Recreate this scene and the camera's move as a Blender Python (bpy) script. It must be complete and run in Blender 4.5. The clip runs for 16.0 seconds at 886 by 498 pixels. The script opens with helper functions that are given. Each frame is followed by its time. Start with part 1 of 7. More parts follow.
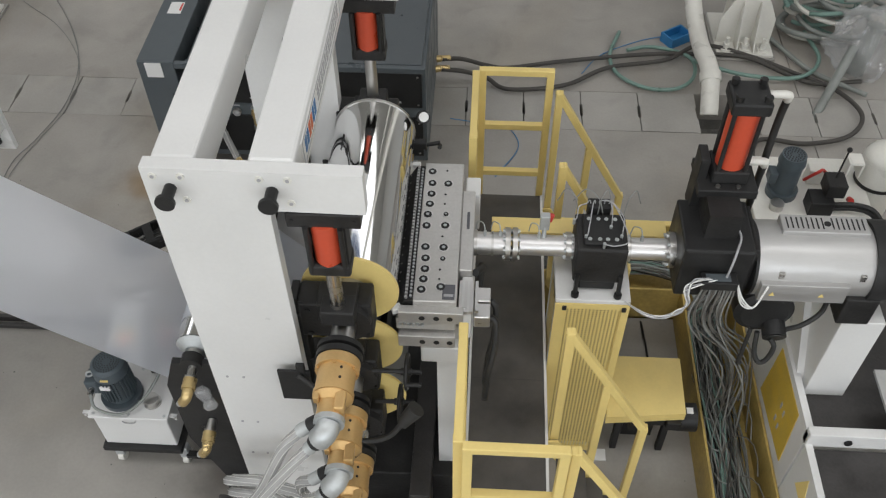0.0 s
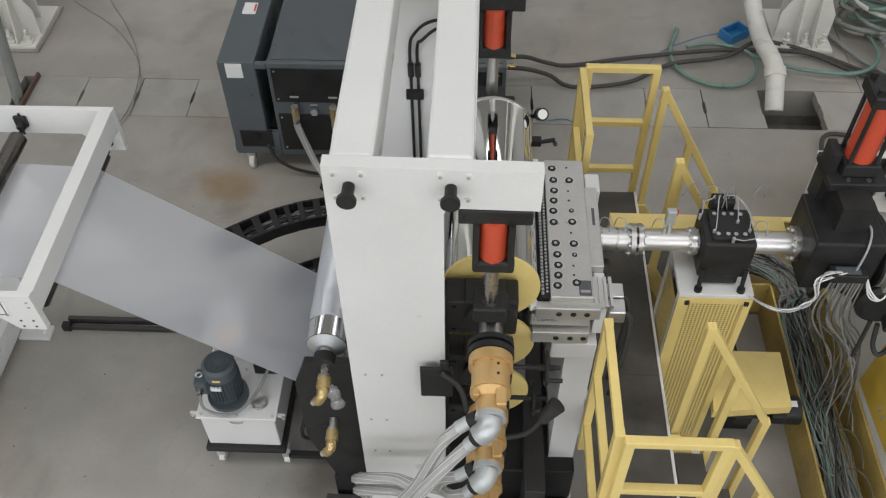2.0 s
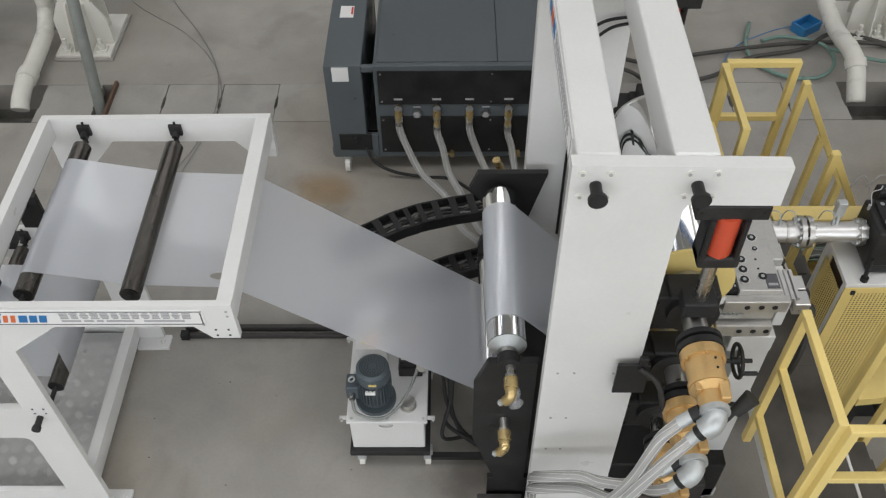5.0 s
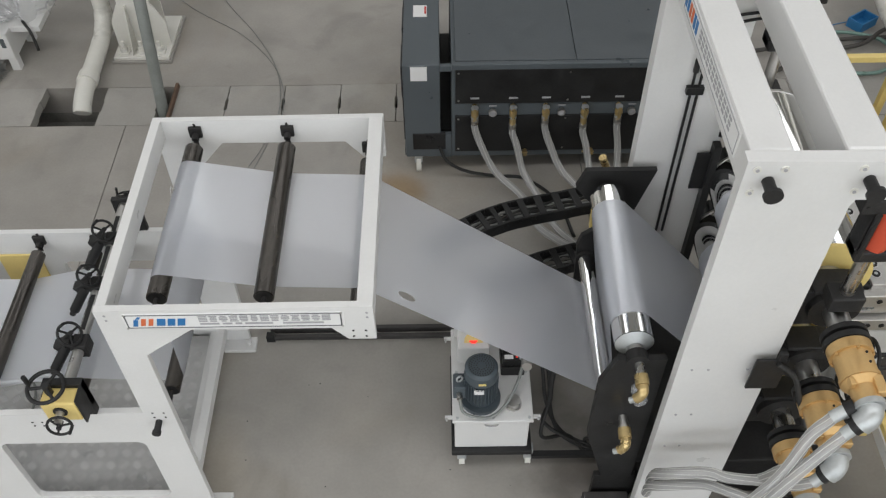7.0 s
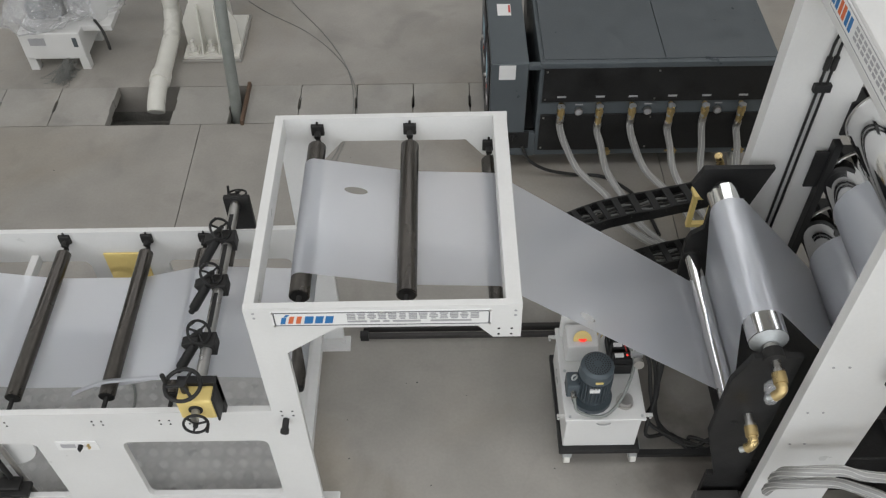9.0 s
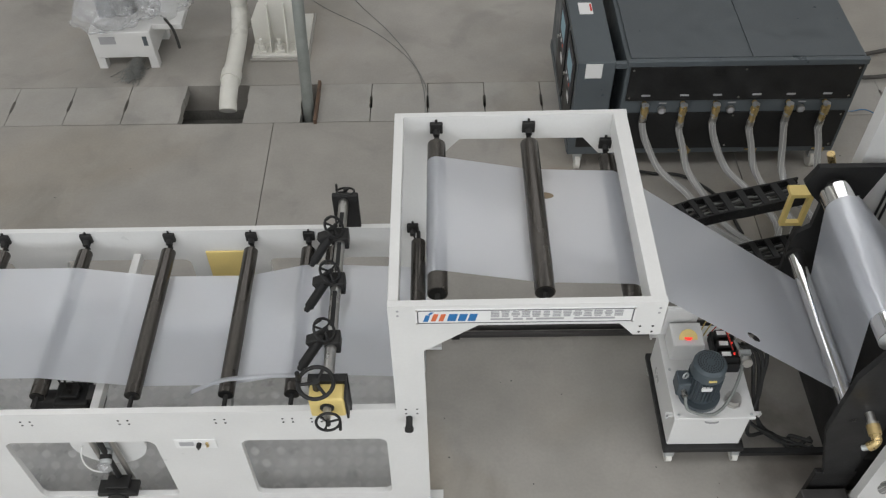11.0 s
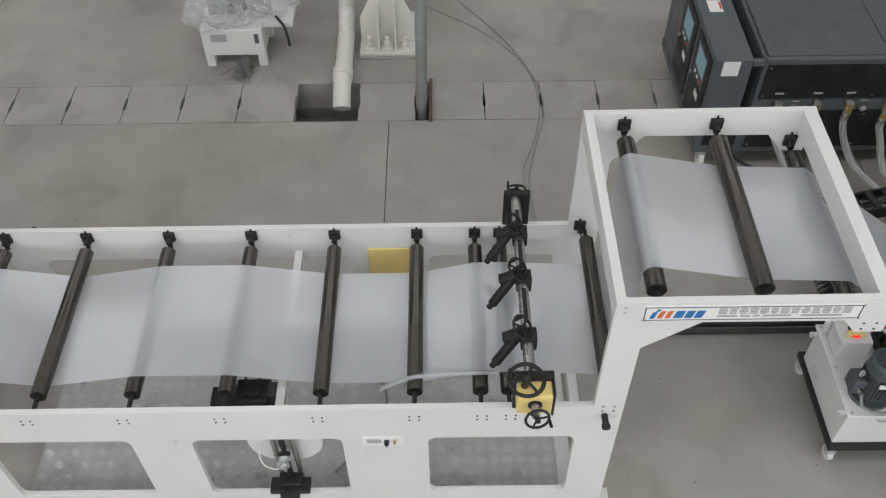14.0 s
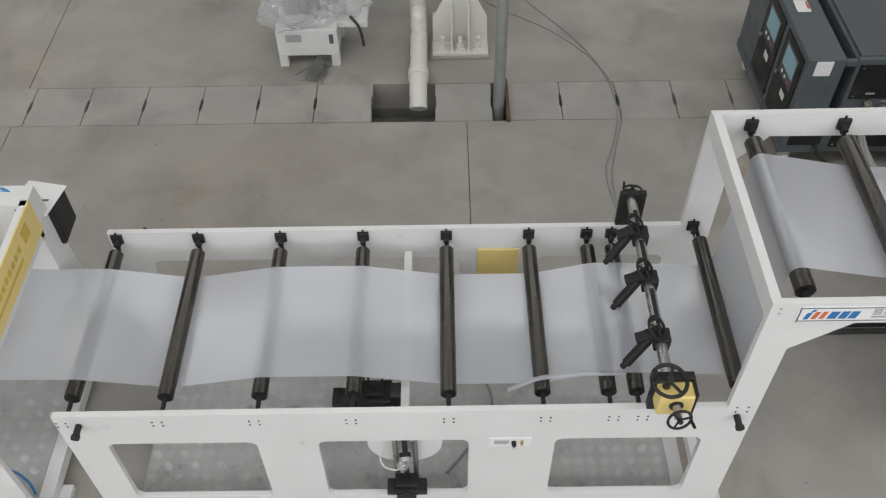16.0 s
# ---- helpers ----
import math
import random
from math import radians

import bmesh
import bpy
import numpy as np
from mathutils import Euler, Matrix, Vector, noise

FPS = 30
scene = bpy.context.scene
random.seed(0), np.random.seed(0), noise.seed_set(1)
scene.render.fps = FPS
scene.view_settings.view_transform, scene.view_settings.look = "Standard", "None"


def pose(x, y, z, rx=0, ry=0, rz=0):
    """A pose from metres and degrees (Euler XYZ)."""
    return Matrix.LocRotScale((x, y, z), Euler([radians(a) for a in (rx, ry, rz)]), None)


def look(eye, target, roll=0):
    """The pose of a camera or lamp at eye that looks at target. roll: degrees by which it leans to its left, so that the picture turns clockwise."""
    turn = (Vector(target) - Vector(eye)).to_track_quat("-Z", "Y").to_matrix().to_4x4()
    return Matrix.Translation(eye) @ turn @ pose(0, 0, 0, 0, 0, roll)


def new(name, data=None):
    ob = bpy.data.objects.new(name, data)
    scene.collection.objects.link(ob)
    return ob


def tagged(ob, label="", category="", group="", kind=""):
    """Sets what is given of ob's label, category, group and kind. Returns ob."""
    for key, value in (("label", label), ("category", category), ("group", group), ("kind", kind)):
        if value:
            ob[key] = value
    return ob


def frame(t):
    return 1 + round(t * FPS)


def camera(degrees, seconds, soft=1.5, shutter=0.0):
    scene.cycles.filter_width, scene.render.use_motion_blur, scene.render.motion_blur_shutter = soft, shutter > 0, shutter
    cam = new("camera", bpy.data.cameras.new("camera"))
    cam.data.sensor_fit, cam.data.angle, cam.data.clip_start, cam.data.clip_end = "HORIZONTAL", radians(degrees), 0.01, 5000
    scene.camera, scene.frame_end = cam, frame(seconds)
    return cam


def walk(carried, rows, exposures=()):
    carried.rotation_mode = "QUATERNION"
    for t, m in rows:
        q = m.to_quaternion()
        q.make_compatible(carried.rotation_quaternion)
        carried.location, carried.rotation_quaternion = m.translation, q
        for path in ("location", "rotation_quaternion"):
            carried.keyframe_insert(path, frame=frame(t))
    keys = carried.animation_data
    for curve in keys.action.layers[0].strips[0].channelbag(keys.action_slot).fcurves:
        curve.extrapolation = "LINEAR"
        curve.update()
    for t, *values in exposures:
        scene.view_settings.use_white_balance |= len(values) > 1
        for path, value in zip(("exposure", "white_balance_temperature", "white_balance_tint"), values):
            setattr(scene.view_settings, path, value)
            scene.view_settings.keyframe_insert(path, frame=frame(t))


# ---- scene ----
cam = camera(52.7, 16.0, soft=1.25)
METRES, EYE, TILT, LEAN, TURN = 5.5, 5.35, -90.0, 3.2, 0.0
ROWS = [
    (0.0, 0.0, 0.0, 0.0, -2.77, 41.15, -3.18),
    (0.5, -0.0315, 0.0011, -0.0024, -2.8, 41.14, -3.01),
    (1.0, -0.0629, 0.0027, -0.005, -2.81, 41.14, -2.81),
    (1.5, -0.0948, 0.0043, -0.0076, -2.79, 41.16, -2.58),
    (2.0, -0.1274, 0.0056, -0.0099, -2.78, 41.13, -2.32),
    (2.5, -0.1599, 0.0068, -0.0123, -2.76, 41.13, -2.02),
    (3.0, -0.1913, 0.007, -0.0141, -2.75, 41.11, -1.72),
    (3.5, -0.2219, 0.0078, -0.015, -2.73, 41.11, -1.4),
    (4.0, -0.2523, 0.0085, -0.0155, -2.71, 41.1, -1.04),
    (6.5, -0.4039, 0.0172, -0.0164, -2.68, 41.11, 0.52),
    (7.0, -0.4359, 0.0195, -0.0154, -2.65, 41.09, 0.58),
    (7.5, -0.4649, 0.022, -0.0152, -2.66, 41.11, 0.59),
    (8.0, -0.4983, 0.0242, -0.0153, -2.64, 41.14, 0.59),
    (8.5, -0.5275, 0.0259, -0.0155, -2.64, 41.15, 0.6),
    (9.0, -0.5604, 0.028, -0.0152, -2.66, 41.13, 0.58),
    (11.5, -0.7127, 0.0377, -0.015, -2.68, 41.14, 0.53),
    (12.0, -0.746, 0.0399, -0.0148, -2.71, 41.13, 0.51),
    (12.5, -0.775, 0.042, -0.015, -2.7, 41.16, 0.5),
    (13.0, -0.8079, 0.0439, -0.0149, -2.69, 41.13, 0.47),
    (13.5, -0.837, 0.046, -0.0148, -2.69, 41.14, 0.46),
    (14.0, -0.8699, 0.0477, -0.0141, -2.68, 41.12, 0.47),
    (14.5, -0.8983, 0.049, -0.0133, -2.65, 41.11, 0.47),
    (15.0, -0.9317, 0.0503, -0.0126, -2.64, 41.11, 0.47),
    (15.5, -0.9622, 0.0522, -0.0117, -2.64, 41.12, 0.48),
    (16.0, -0.9978, 0.0544, -0.0116, -2.64, 41.12, 0.48),
]
walk(cam, [(t, pose(0, 0, EYE, TILT, LEAN, TURN) @ pose(METRES * x, METRES * y, METRES * z, 90 + pitch, roll, yaw)) for t, x, y, z, yaw, pitch, roll in ROWS])


# ---- light ----
world = bpy.data.worlds.new("hall_sky")
scene.world = world
world.use_nodes = True
wn = world.node_tree.nodes
sky = wn.new("ShaderNodeTexSky")
sky.sky_type, sky.sun_disc = "NISHITA", False
sky.sun_elevation, sky.sun_rotation = radians(50), radians(200)
world.node_tree.links.new(sky.outputs[0], wn["Background"].inputs[0])
wn["Background"].inputs[1].default_value = 0.08
SKYLIGHTS = ((-9.0, 1400.0), (1.0, 1150.0), (11.0, 600.0))   # strip centre in y, watts
WINDOW = (3.2, 8.2)                                          # sill and head of the window band in the south wall
lamp = bpy.data.lights.new("window_daylight", "AREA")
lamp.shape, lamp.size, lamp.size_y, lamp.energy = "RECTANGLE", 42.0, WINDOW[1] - WINDOW[0], 1700.0
lamp.color = (0.97, 0.985, 1.0)
new("window_daylight", lamp).matrix_world = look((-2, -13.85, 0.5 * (WINDOW[0] + WINDOW[1])), (-2, 0, 0.5 * (WINDOW[0] + WINDOW[1])))
for sy, watts in SKYLIGHTS:
    lamp = bpy.data.lights.new("skylight_lamp", "AREA")
    lamp.shape, lamp.size, lamp.size_y, lamp.energy = "RECTANGLE", 44.0, 2.6, watts
    lamp.color = (1.0, 0.985, 0.96)
    ob = new("skylight_lamp", lamp)
    ob.location = (-3, sy, 10.1)


# ---- materials ----
def nodes(name):
    m = bpy.data.materials.new(name)
    m.use_nodes = True
    return m, m.node_tree.nodes, m.node_tree.links, m.node_tree.nodes["Principled BSDF"]


def paint(name, rgb, rough=0.5, metal=0.0, var=0.08, scale=6.0, fine=60.0, bump=0.02, coat=0.0, rvar=0.15, stretch=None, spec=0.5):
    """A surface with two scales of variation in colour and roughness and a fine relief."""
    m, n, l, b = nodes(name)
    tc = n.new("ShaderNodeTexCoord")
    src = tc.outputs["Object"]
    if stretch:
        mp = n.new("ShaderNodeMapping")
        mp.inputs["Scale"].default_value = stretch
        l.new(src, mp.inputs[0])
        src = mp.outputs[0]
    big, small = n.new("ShaderNodeTexNoise"), n.new("ShaderNodeTexNoise")
    big.inputs["Scale"].default_value, small.inputs["Scale"].default_value = scale, fine
    big.inputs["Detail"].default_value, small.inputs["Detail"].default_value = 5, 3
    l.new(src, big.inputs["Vector"])
    l.new(src, small.inputs["Vector"])
    add = n.new("ShaderNodeMath")
    add.operation = "MULTIPLY_ADD"
    l.new(small.outputs[0], add.inputs[0])
    add.inputs[1].default_value = 0.4
    l.new(big.outputs[0], add.inputs[2])
    ramp = n.new("ShaderNodeMapRange")
    ramp.inputs["From Min"].default_value, ramp.inputs["From Max"].default_value = 0.4, 1.0
    ramp.inputs["To Min"].default_value, ramp.inputs["To Max"].default_value = 1 - var, 1 + var
    l.new(add.outputs[0], ramp.inputs[0])
    mul = n.new("ShaderNodeMix")
    mul.data_type, mul.blend_type = "RGBA", "MULTIPLY"
    mul.inputs[0].default_value = 1.0
    mul.inputs[6].default_value = (*rgb, 1)
    l.new(ramp.outputs[0], mul.inputs[7])
    l.new(mul.outputs[2], b.inputs["Base Color"])
    rr = n.new("ShaderNodeMapRange")
    rr.inputs["From Min"].default_value, rr.inputs["From Max"].default_value = 0.3, 0.7
    rr.inputs["To Min"].default_value, rr.inputs["To Max"].default_value = max(rough - rvar, 0.02), min(rough + rvar, 1)
    l.new(big.outputs[0], rr.inputs[0])
    l.new(rr.outputs[0], b.inputs["Roughness"])
    b.inputs["Metallic"].default_value = metal
    b.inputs["Coat Weight"].default_value = coat
    b.inputs["Specular IOR Level"].default_value = spec
    if bump:
        bp = n.new("ShaderNodeBump")
        bp.inputs["Strength"].default_value, bp.inputs["Distance"].default_value = bump * 5, 0.004
        l.new(small.outputs[0], bp.inputs["Height"])
        l.new(bp.outputs[0], b.inputs["Normal"])
    return m


WHITE = paint("white_machine_paint", (0.665, 0.665, 0.652), 0.42, var=0.05, scale=3, bump=0.02)
WHITE2 = paint("cream_paint", (0.68, 0.67, 0.62), 0.5, var=0.08, scale=4)
BLACK = paint("black_paint", (0.019, 0.019, 0.019), 0.46, var=0.4, bump=0.03, spec=0.28)
BLACKCAST = paint("black_cast_iron", (0.020, 0.0195, 0.019), 0.52, var=0.5, bump=0.08, spec=0.32)
ROLLER = paint("black_anodised_roller", (0.085, 0.078, 0.07), 0.24, metal=0.75, var=0.45, scale=5, fine=70, bump=0.01, stretch=(1, 0.3, 1))
CHROME = paint("chrome", (0.80, 0.80, 0.80), 0.06, metal=1, var=0.02, bump=0.0, rvar=0.03)
STEEL = paint("machined_steel", (0.50, 0.49, 0.47), 0.34, metal=1, var=0.12, fine=90, bump=0.01)
DIESTEEL = paint("die_steel", (0.55, 0.54, 0.52), 0.45, metal=0.8, var=0.15, fine=70, bump=0.02)
SHEETMETAL = paint("brushed_sheet_steel", (0.66, 0.65, 0.64), 0.42, metal=1, var=0.06, fine=80, bump=0.01, stretch=(0.4, 3, 3))
BARREL = paint("matt_barrel_steel", (0.50, 0.495, 0.485), 0.55, metal=0.85, var=0.06, fine=80, bump=0.01, stretch=(0.4, 3, 3))
GALV = paint("galvanised_fitting", (0.50, 0.52, 0.52), 0.5, metal=0.7, var=0.15)
YELLOW = paint("yellow_paint", (0.73, 0.57, 0.21), 0.45, var=0.07)
YELLOWD = paint("worn_yellow_paint", (0.58, 0.40, 0.06), 0.5, var=0.18, bump=0.04)
TROUGH = paint("dirty_yellow_sheet", (0.40, 0.29, 0.085), 0.6, var=0.42, scale=3, fine=40, bump=0.05)
GOLD = paint("bronze_casting", (0.60, 0.40, 0.175), 0.42, metal=0.62, var=0.12, fine=80, bump=0.03)
BRASS = paint("brass", (0.58, 0.44, 0.21), 0.36, metal=0.8, var=0.2)
ORANGE = paint("orange_red_paint", (0.52, 0.07, 0.03), 0.38, var=0.1)
CABINET = paint("slate_grey_paint", (0.088, 0.103, 0.112), 0.42, var=0.08, bump=0.03)
CABTOP = paint("dark_slate_top_sheet", (0.082, 0.094, 0.102), 0.42, var=0.12, bump=0.03)
RUBBER = paint("black_rubber", (0.02, 0.02, 0.019), 0.6, var=0.3)
GREENHOSE = paint("green_hose", (0.16, 0.26, 0.225), 0.4, var=0.15)
GREYHOSE = paint("grey_hose", (0.22, 0.235, 0.22), 0.45, var=0.2)
WHITECABLE = paint("white_cable", (0.72, 0.72, 0.70), 0.4)
GREYCABLE = paint("grey_cable", (0.22, 0.225, 0.215), 0.5, var=0.25)
DUSTCABLE = paint("dusty_brown_grey_cable", (0.115, 0.11, 0.098), 0.65, var=0.3)
BLUE = paint("blue_plastic", (0.03, 0.19, 0.42), 0.4)
MOTOR = paint("blue_grey_motor_paint", (0.062, 0.08, 0.092), 0.42, var=0.12)
PVC = paint("white_pvc_pipe", (0.66, 0.65, 0.60), 0.35, var=0.08)
PAPER = paint("white_paper", (0.74, 0.74, 0.73), 0.7, var=0.03, bump=0)
INK = paint("dark_ink", (0.09, 0.09, 0.10), 0.6, bump=0)
FADED = paint("grey_ink", (0.36, 0.36, 0.37), 0.6, bump=0)
LOGOBLUE = paint("logo_blue", (0.018, 0.15, 0.38), 0.5, bump=0)
LOGOORANGE = paint("logo_orange", (0.60, 0.14, 0.05), 0.5, bump=0)
REDMARK = paint("red_mark", (0.55, 0.04, 0.03), 0.5, bump=0)
DARKMETAL = paint("dark_floor_steel", (0.055, 0.052, 0.05), 0.5, metal=0.3, var=0.35, bump=0.06)
TREAD = paint("tread_plate", (0.43, 0.43, 0.42), 0.42, metal=0.25, var=0.15, bump=0.02)
TREADBAR = paint("worn_tread_bars", (0.53, 0.53, 0.52), 0.34, metal=0.3, var=0.1, bump=0)
PLATTOP = paint("dark_anti_slip_deck", (0.066, 0.061, 0.055), 0.6, var=0.6, scale=5, fine=230, bump=0.12)
PITCON = paint("damp_concrete", (0.20, 0.195, 0.18), 0.9, var=0.4, scale=8, bump=0.2)
WALLPAINT = paint("hall_wall_paint", (0.62, 0.62, 0.60), 0.7, var=0.05)
# rust of the trench plate; also the painted shade inside the pump guards
RUST_AND_SHADE = paint("rusty_steel_and_guard_shade", (0.12, 0.075, 0.05), 0.8, var=0.4)


def concrete(name, rgb, stains_and_shade=()):
    """Power-floated concrete: cloudy tone, stained or shade-painted patches, dust and fine grain."""
    m, n, l, b = nodes(name)
    tc = n.new("ShaderNodeTexCoord")
    tex = []
    for sc, det in ((0.45, 6), (2.2, 8), (45.0, 4), (1.7, 5)):
        t = n.new("ShaderNodeTexNoise")
        t.inputs["Scale"].default_value, t.inputs["Detail"].default_value = sc, det
        l.new(tc.outputs["Object"], t.inputs["Vector"])
        tex.append(t)
    tex[3].inputs["Distortion"].default_value = 0.9
    last = None
    for t, lo, hi, a, z in ((tex[0], 0.3, 0.7, 0.84, 1.12), (tex[1], 0.25, 0.75, 0.86, 1.12), (tex[2], 0.3, 0.7, 0.965, 1.03), (tex[3], 0.55, 0.72, 1.0, 0.83)):
        r = n.new("ShaderNodeMapRange")
        for k, v in (("From Min", lo), ("From Max", hi), ("To Min", a), ("To Max", z)):
            r.inputs[k].default_value = v
        l.new(t.outputs[0], r.inputs[0])
        if last is None:
            last = r.outputs[0]
        else:
            mm = n.new("ShaderNodeMath")
            mm.operation = "MULTIPLY"
            l.new(last, mm.inputs[0])
            l.new(r.outputs[0], mm.inputs[1])
            last = mm.outputs[0]
    mul = n.new("ShaderNodeMix")
    mul.data_type, mul.blend_type = "RGBA", "MULTIPLY"
    mul.inputs[0].default_value, mul.inputs[6].default_value = 1.0, (*rgb, 1)
    l.new(last, mul.inputs[7])
    warm = n.new("ShaderNodeMix")
    warm.data_type, warm.blend_type = "RGBA", "MULTIPLY"
    warm.inputs[7].default_value = (0.90, 0.82, 0.70, 1)
    patch = n.new("ShaderNodeTexNoise")
    patch.inputs["Scale"].default_value, patch.inputs["Detail"].default_value, patch.inputs["Distortion"].default_value = 0.62, 7, 0.8
    l.new(tc.outputs["Object"], patch.inputs["Vector"])
    pr = n.new("ShaderNodeMapRange")
    pr.inputs["From Min"].default_value, pr.inputs["From Max"].default_value, pr.inputs["To Max"].default_value = 0.50, 0.72, 0.6
    l.new(patch.outputs[0], pr.inputs[0])
    l.new(pr.outputs[0], warm.inputs[0])
    l.new(mul.outputs[2], warm.inputs[6])
    shade = warm.outputs[2]
    for sx, sy, rx, ry, tint in stains_and_shade:
        mp, wob, ln = n.new("ShaderNodeMapping"), n.new("ShaderNodeMath"), n.new("ShaderNodeVectorMath")
        mp.vector_type = "TEXTURE"
        mp.inputs["Location"].default_value, mp.inputs["Scale"].default_value = (sx, sy, 0), (rx, ry, 1)
        l.new(tc.outputs["Object"], mp.inputs[0])
        ln.operation, wob.operation = "LENGTH", "MULTIPLY_ADD"
        l.new(mp.outputs[0], ln.inputs[0])
        l.new(tex[1].outputs[0], wob.inputs[0])
        wob.inputs[1].default_value = 1.5
        l.new(ln.outputs["Value"], wob.inputs[2])
        sr = n.new("ShaderNodeMapRange")
        sr.interpolation_type = "SMOOTHSTEP"
        for k, v in (("From Min", 0.75), ("From Max", 1.75), ("To Min", 1.0), ("To Max", 0.0)):
            sr.inputs[k].default_value = v
        l.new(wob.outputs[0], sr.inputs[0])
        sm = n.new("ShaderNodeMix")
        sm.data_type, sm.blend_type = "RGBA", "MULTIPLY"
        sm.inputs[7].default_value = (*tint, 1)
        l.new(sr.outputs[0], sm.inputs[0])
        l.new(shade, sm.inputs[6])
        shade = sm.outputs[2]
    l.new(shade, b.inputs["Base Color"])
    rr = n.new("ShaderNodeMapRange")
    rr.inputs["To Min"].default_value, rr.inputs["To Max"].default_value = 0.42, 0.75
    l.new(tex[1].outputs[0], rr.inputs[0])
    l.new(rr.outputs[0], b.inputs["Roughness"])
    bp = n.new("ShaderNodeBump")
    bp.inputs["Strength"].default_value, bp.inputs["Distance"].default_value = 0.13, 0.003
    l.new(tex[2].outputs[0], bp.inputs["Height"])
    l.new(bp.outputs[0], b.inputs["Normal"])
    return m


STAINS_AND_SHADE = ((-2.80, 5.30, 0.45, 0.30, (0.90, 0.72, 0.52)), (-1.45, 2.70, 0.55, 0.55, (0.42, 0.40, 0.38)), (-1.75, 3.30, 0.45, 0.5, (0.55, 0.53, 0.50)),
          (1.05, 2.6, 0.55, 0.35, (0.78, 0.76, 0.73)), (-4.85, 7.25, 0.55, 0.35, (1.10, 1.10, 1.12)))   # rust, oil with the machine's shadow painted in (two), water marks, plaster dust
CONCRETE = concrete("floated_concrete", (0.335, 0.318, 0.29), STAINS_AND_SHADE)
COVERCON = concrete("precast_concrete", (0.355, 0.342, 0.315))


def film_material(name, clear, rgb, rough=0.28, frost=0.0):
    """Milky plastic: partly clear, partly light-scattering, with a soft gloss."""
    m, n, l, b = nodes(name)
    b.inputs["Base Color"].default_value = (*rgb, 1)
    b.inputs["Roughness"].default_value = rough
    tr, cl = n.new("ShaderNodeBsdfTranslucent"), n.new("ShaderNodeBsdfTransparent")
    if frost:
        cl = n.new("ShaderNodeBsdfRefraction")
        cl.inputs["Roughness"].default_value, cl.inputs["IOR"].default_value = frost, 1.15
    tr.inputs[0].default_value = (*rgb, 1)
    m1, m2 = n.new("ShaderNodeMixShader"), n.new("ShaderNodeMixShader")
    m1.inputs[0].default_value, m2.inputs[0].default_value = 0.3, clear
    l.new(b.outputs[0], m1.inputs[1])
    l.new(tr.outputs[0], m1.inputs[2])
    l.new(m1.outputs[0], m2.inputs[1])
    l.new(cl.outputs[0], m2.inputs[2])
    m3, gl = n.new("ShaderNodeMixShader"), n.new("ShaderNodeBsdfGlossy")
    m3.inputs[0].default_value = 0.05
    gl.inputs["Roughness"].default_value = 0.09
    wave, bp = n.new("ShaderNodeTexNoise"), n.new("ShaderNodeBump")
    wave.inputs["Scale"].default_value, wave.inputs["Detail"].default_value = 3.0, 2
    bp.inputs["Strength"].default_value, bp.inputs["Distance"].default_value = 0.35, 0.01
    tc = n.new("ShaderNodeTexCoord")
    l.new(tc.outputs["Object"], wave.inputs["Vector"])
    l.new(wave.outputs[0], bp.inputs["Height"])
    l.new(bp.outputs[0], gl.inputs["Normal"])
    l.new(m2.outputs[0], m3.inputs[1])
    l.new(gl.outputs[0], m3.inputs[2])
    l.new(m3.outputs[0], n["Material Output"].inputs[0])
    return m


FILM = film_material("milky_plastic_sheet", 0.66, (0.84, 0.87, 0.93), 0.2, 0.44)
DUSTY = paint("dusty_black_rubber", (0.062, 0.058, 0.052), 0.7, var=0.3)
HOSE = film_material("clear_braided_hose", 0.30, (0.52, 0.52, 0.51), 0.2)
BRAID = paint("white_braid_thread", (0.58, 0.58, 0.56), 0.5, bump=0)
WRAP = film_material("clear_wrapping_film", 0.72, (0.75, 0.76, 0.77))


def glow(name, rgb, strength):
    m, n, l, b = nodes(name)
    b.inputs["Base Color"].default_value = (*rgb, 1)
    b.inputs["Emission Color"].default_value = (*rgb, 1)
    b.inputs["Emission Strength"].default_value = strength
    return m


REDLED = glow("red_indicator_led", (0.8, 0.03, 0.02), 1.0)
SCREEN = glow("blue_display", (0.22, 0.36, 0.42), 0.10)


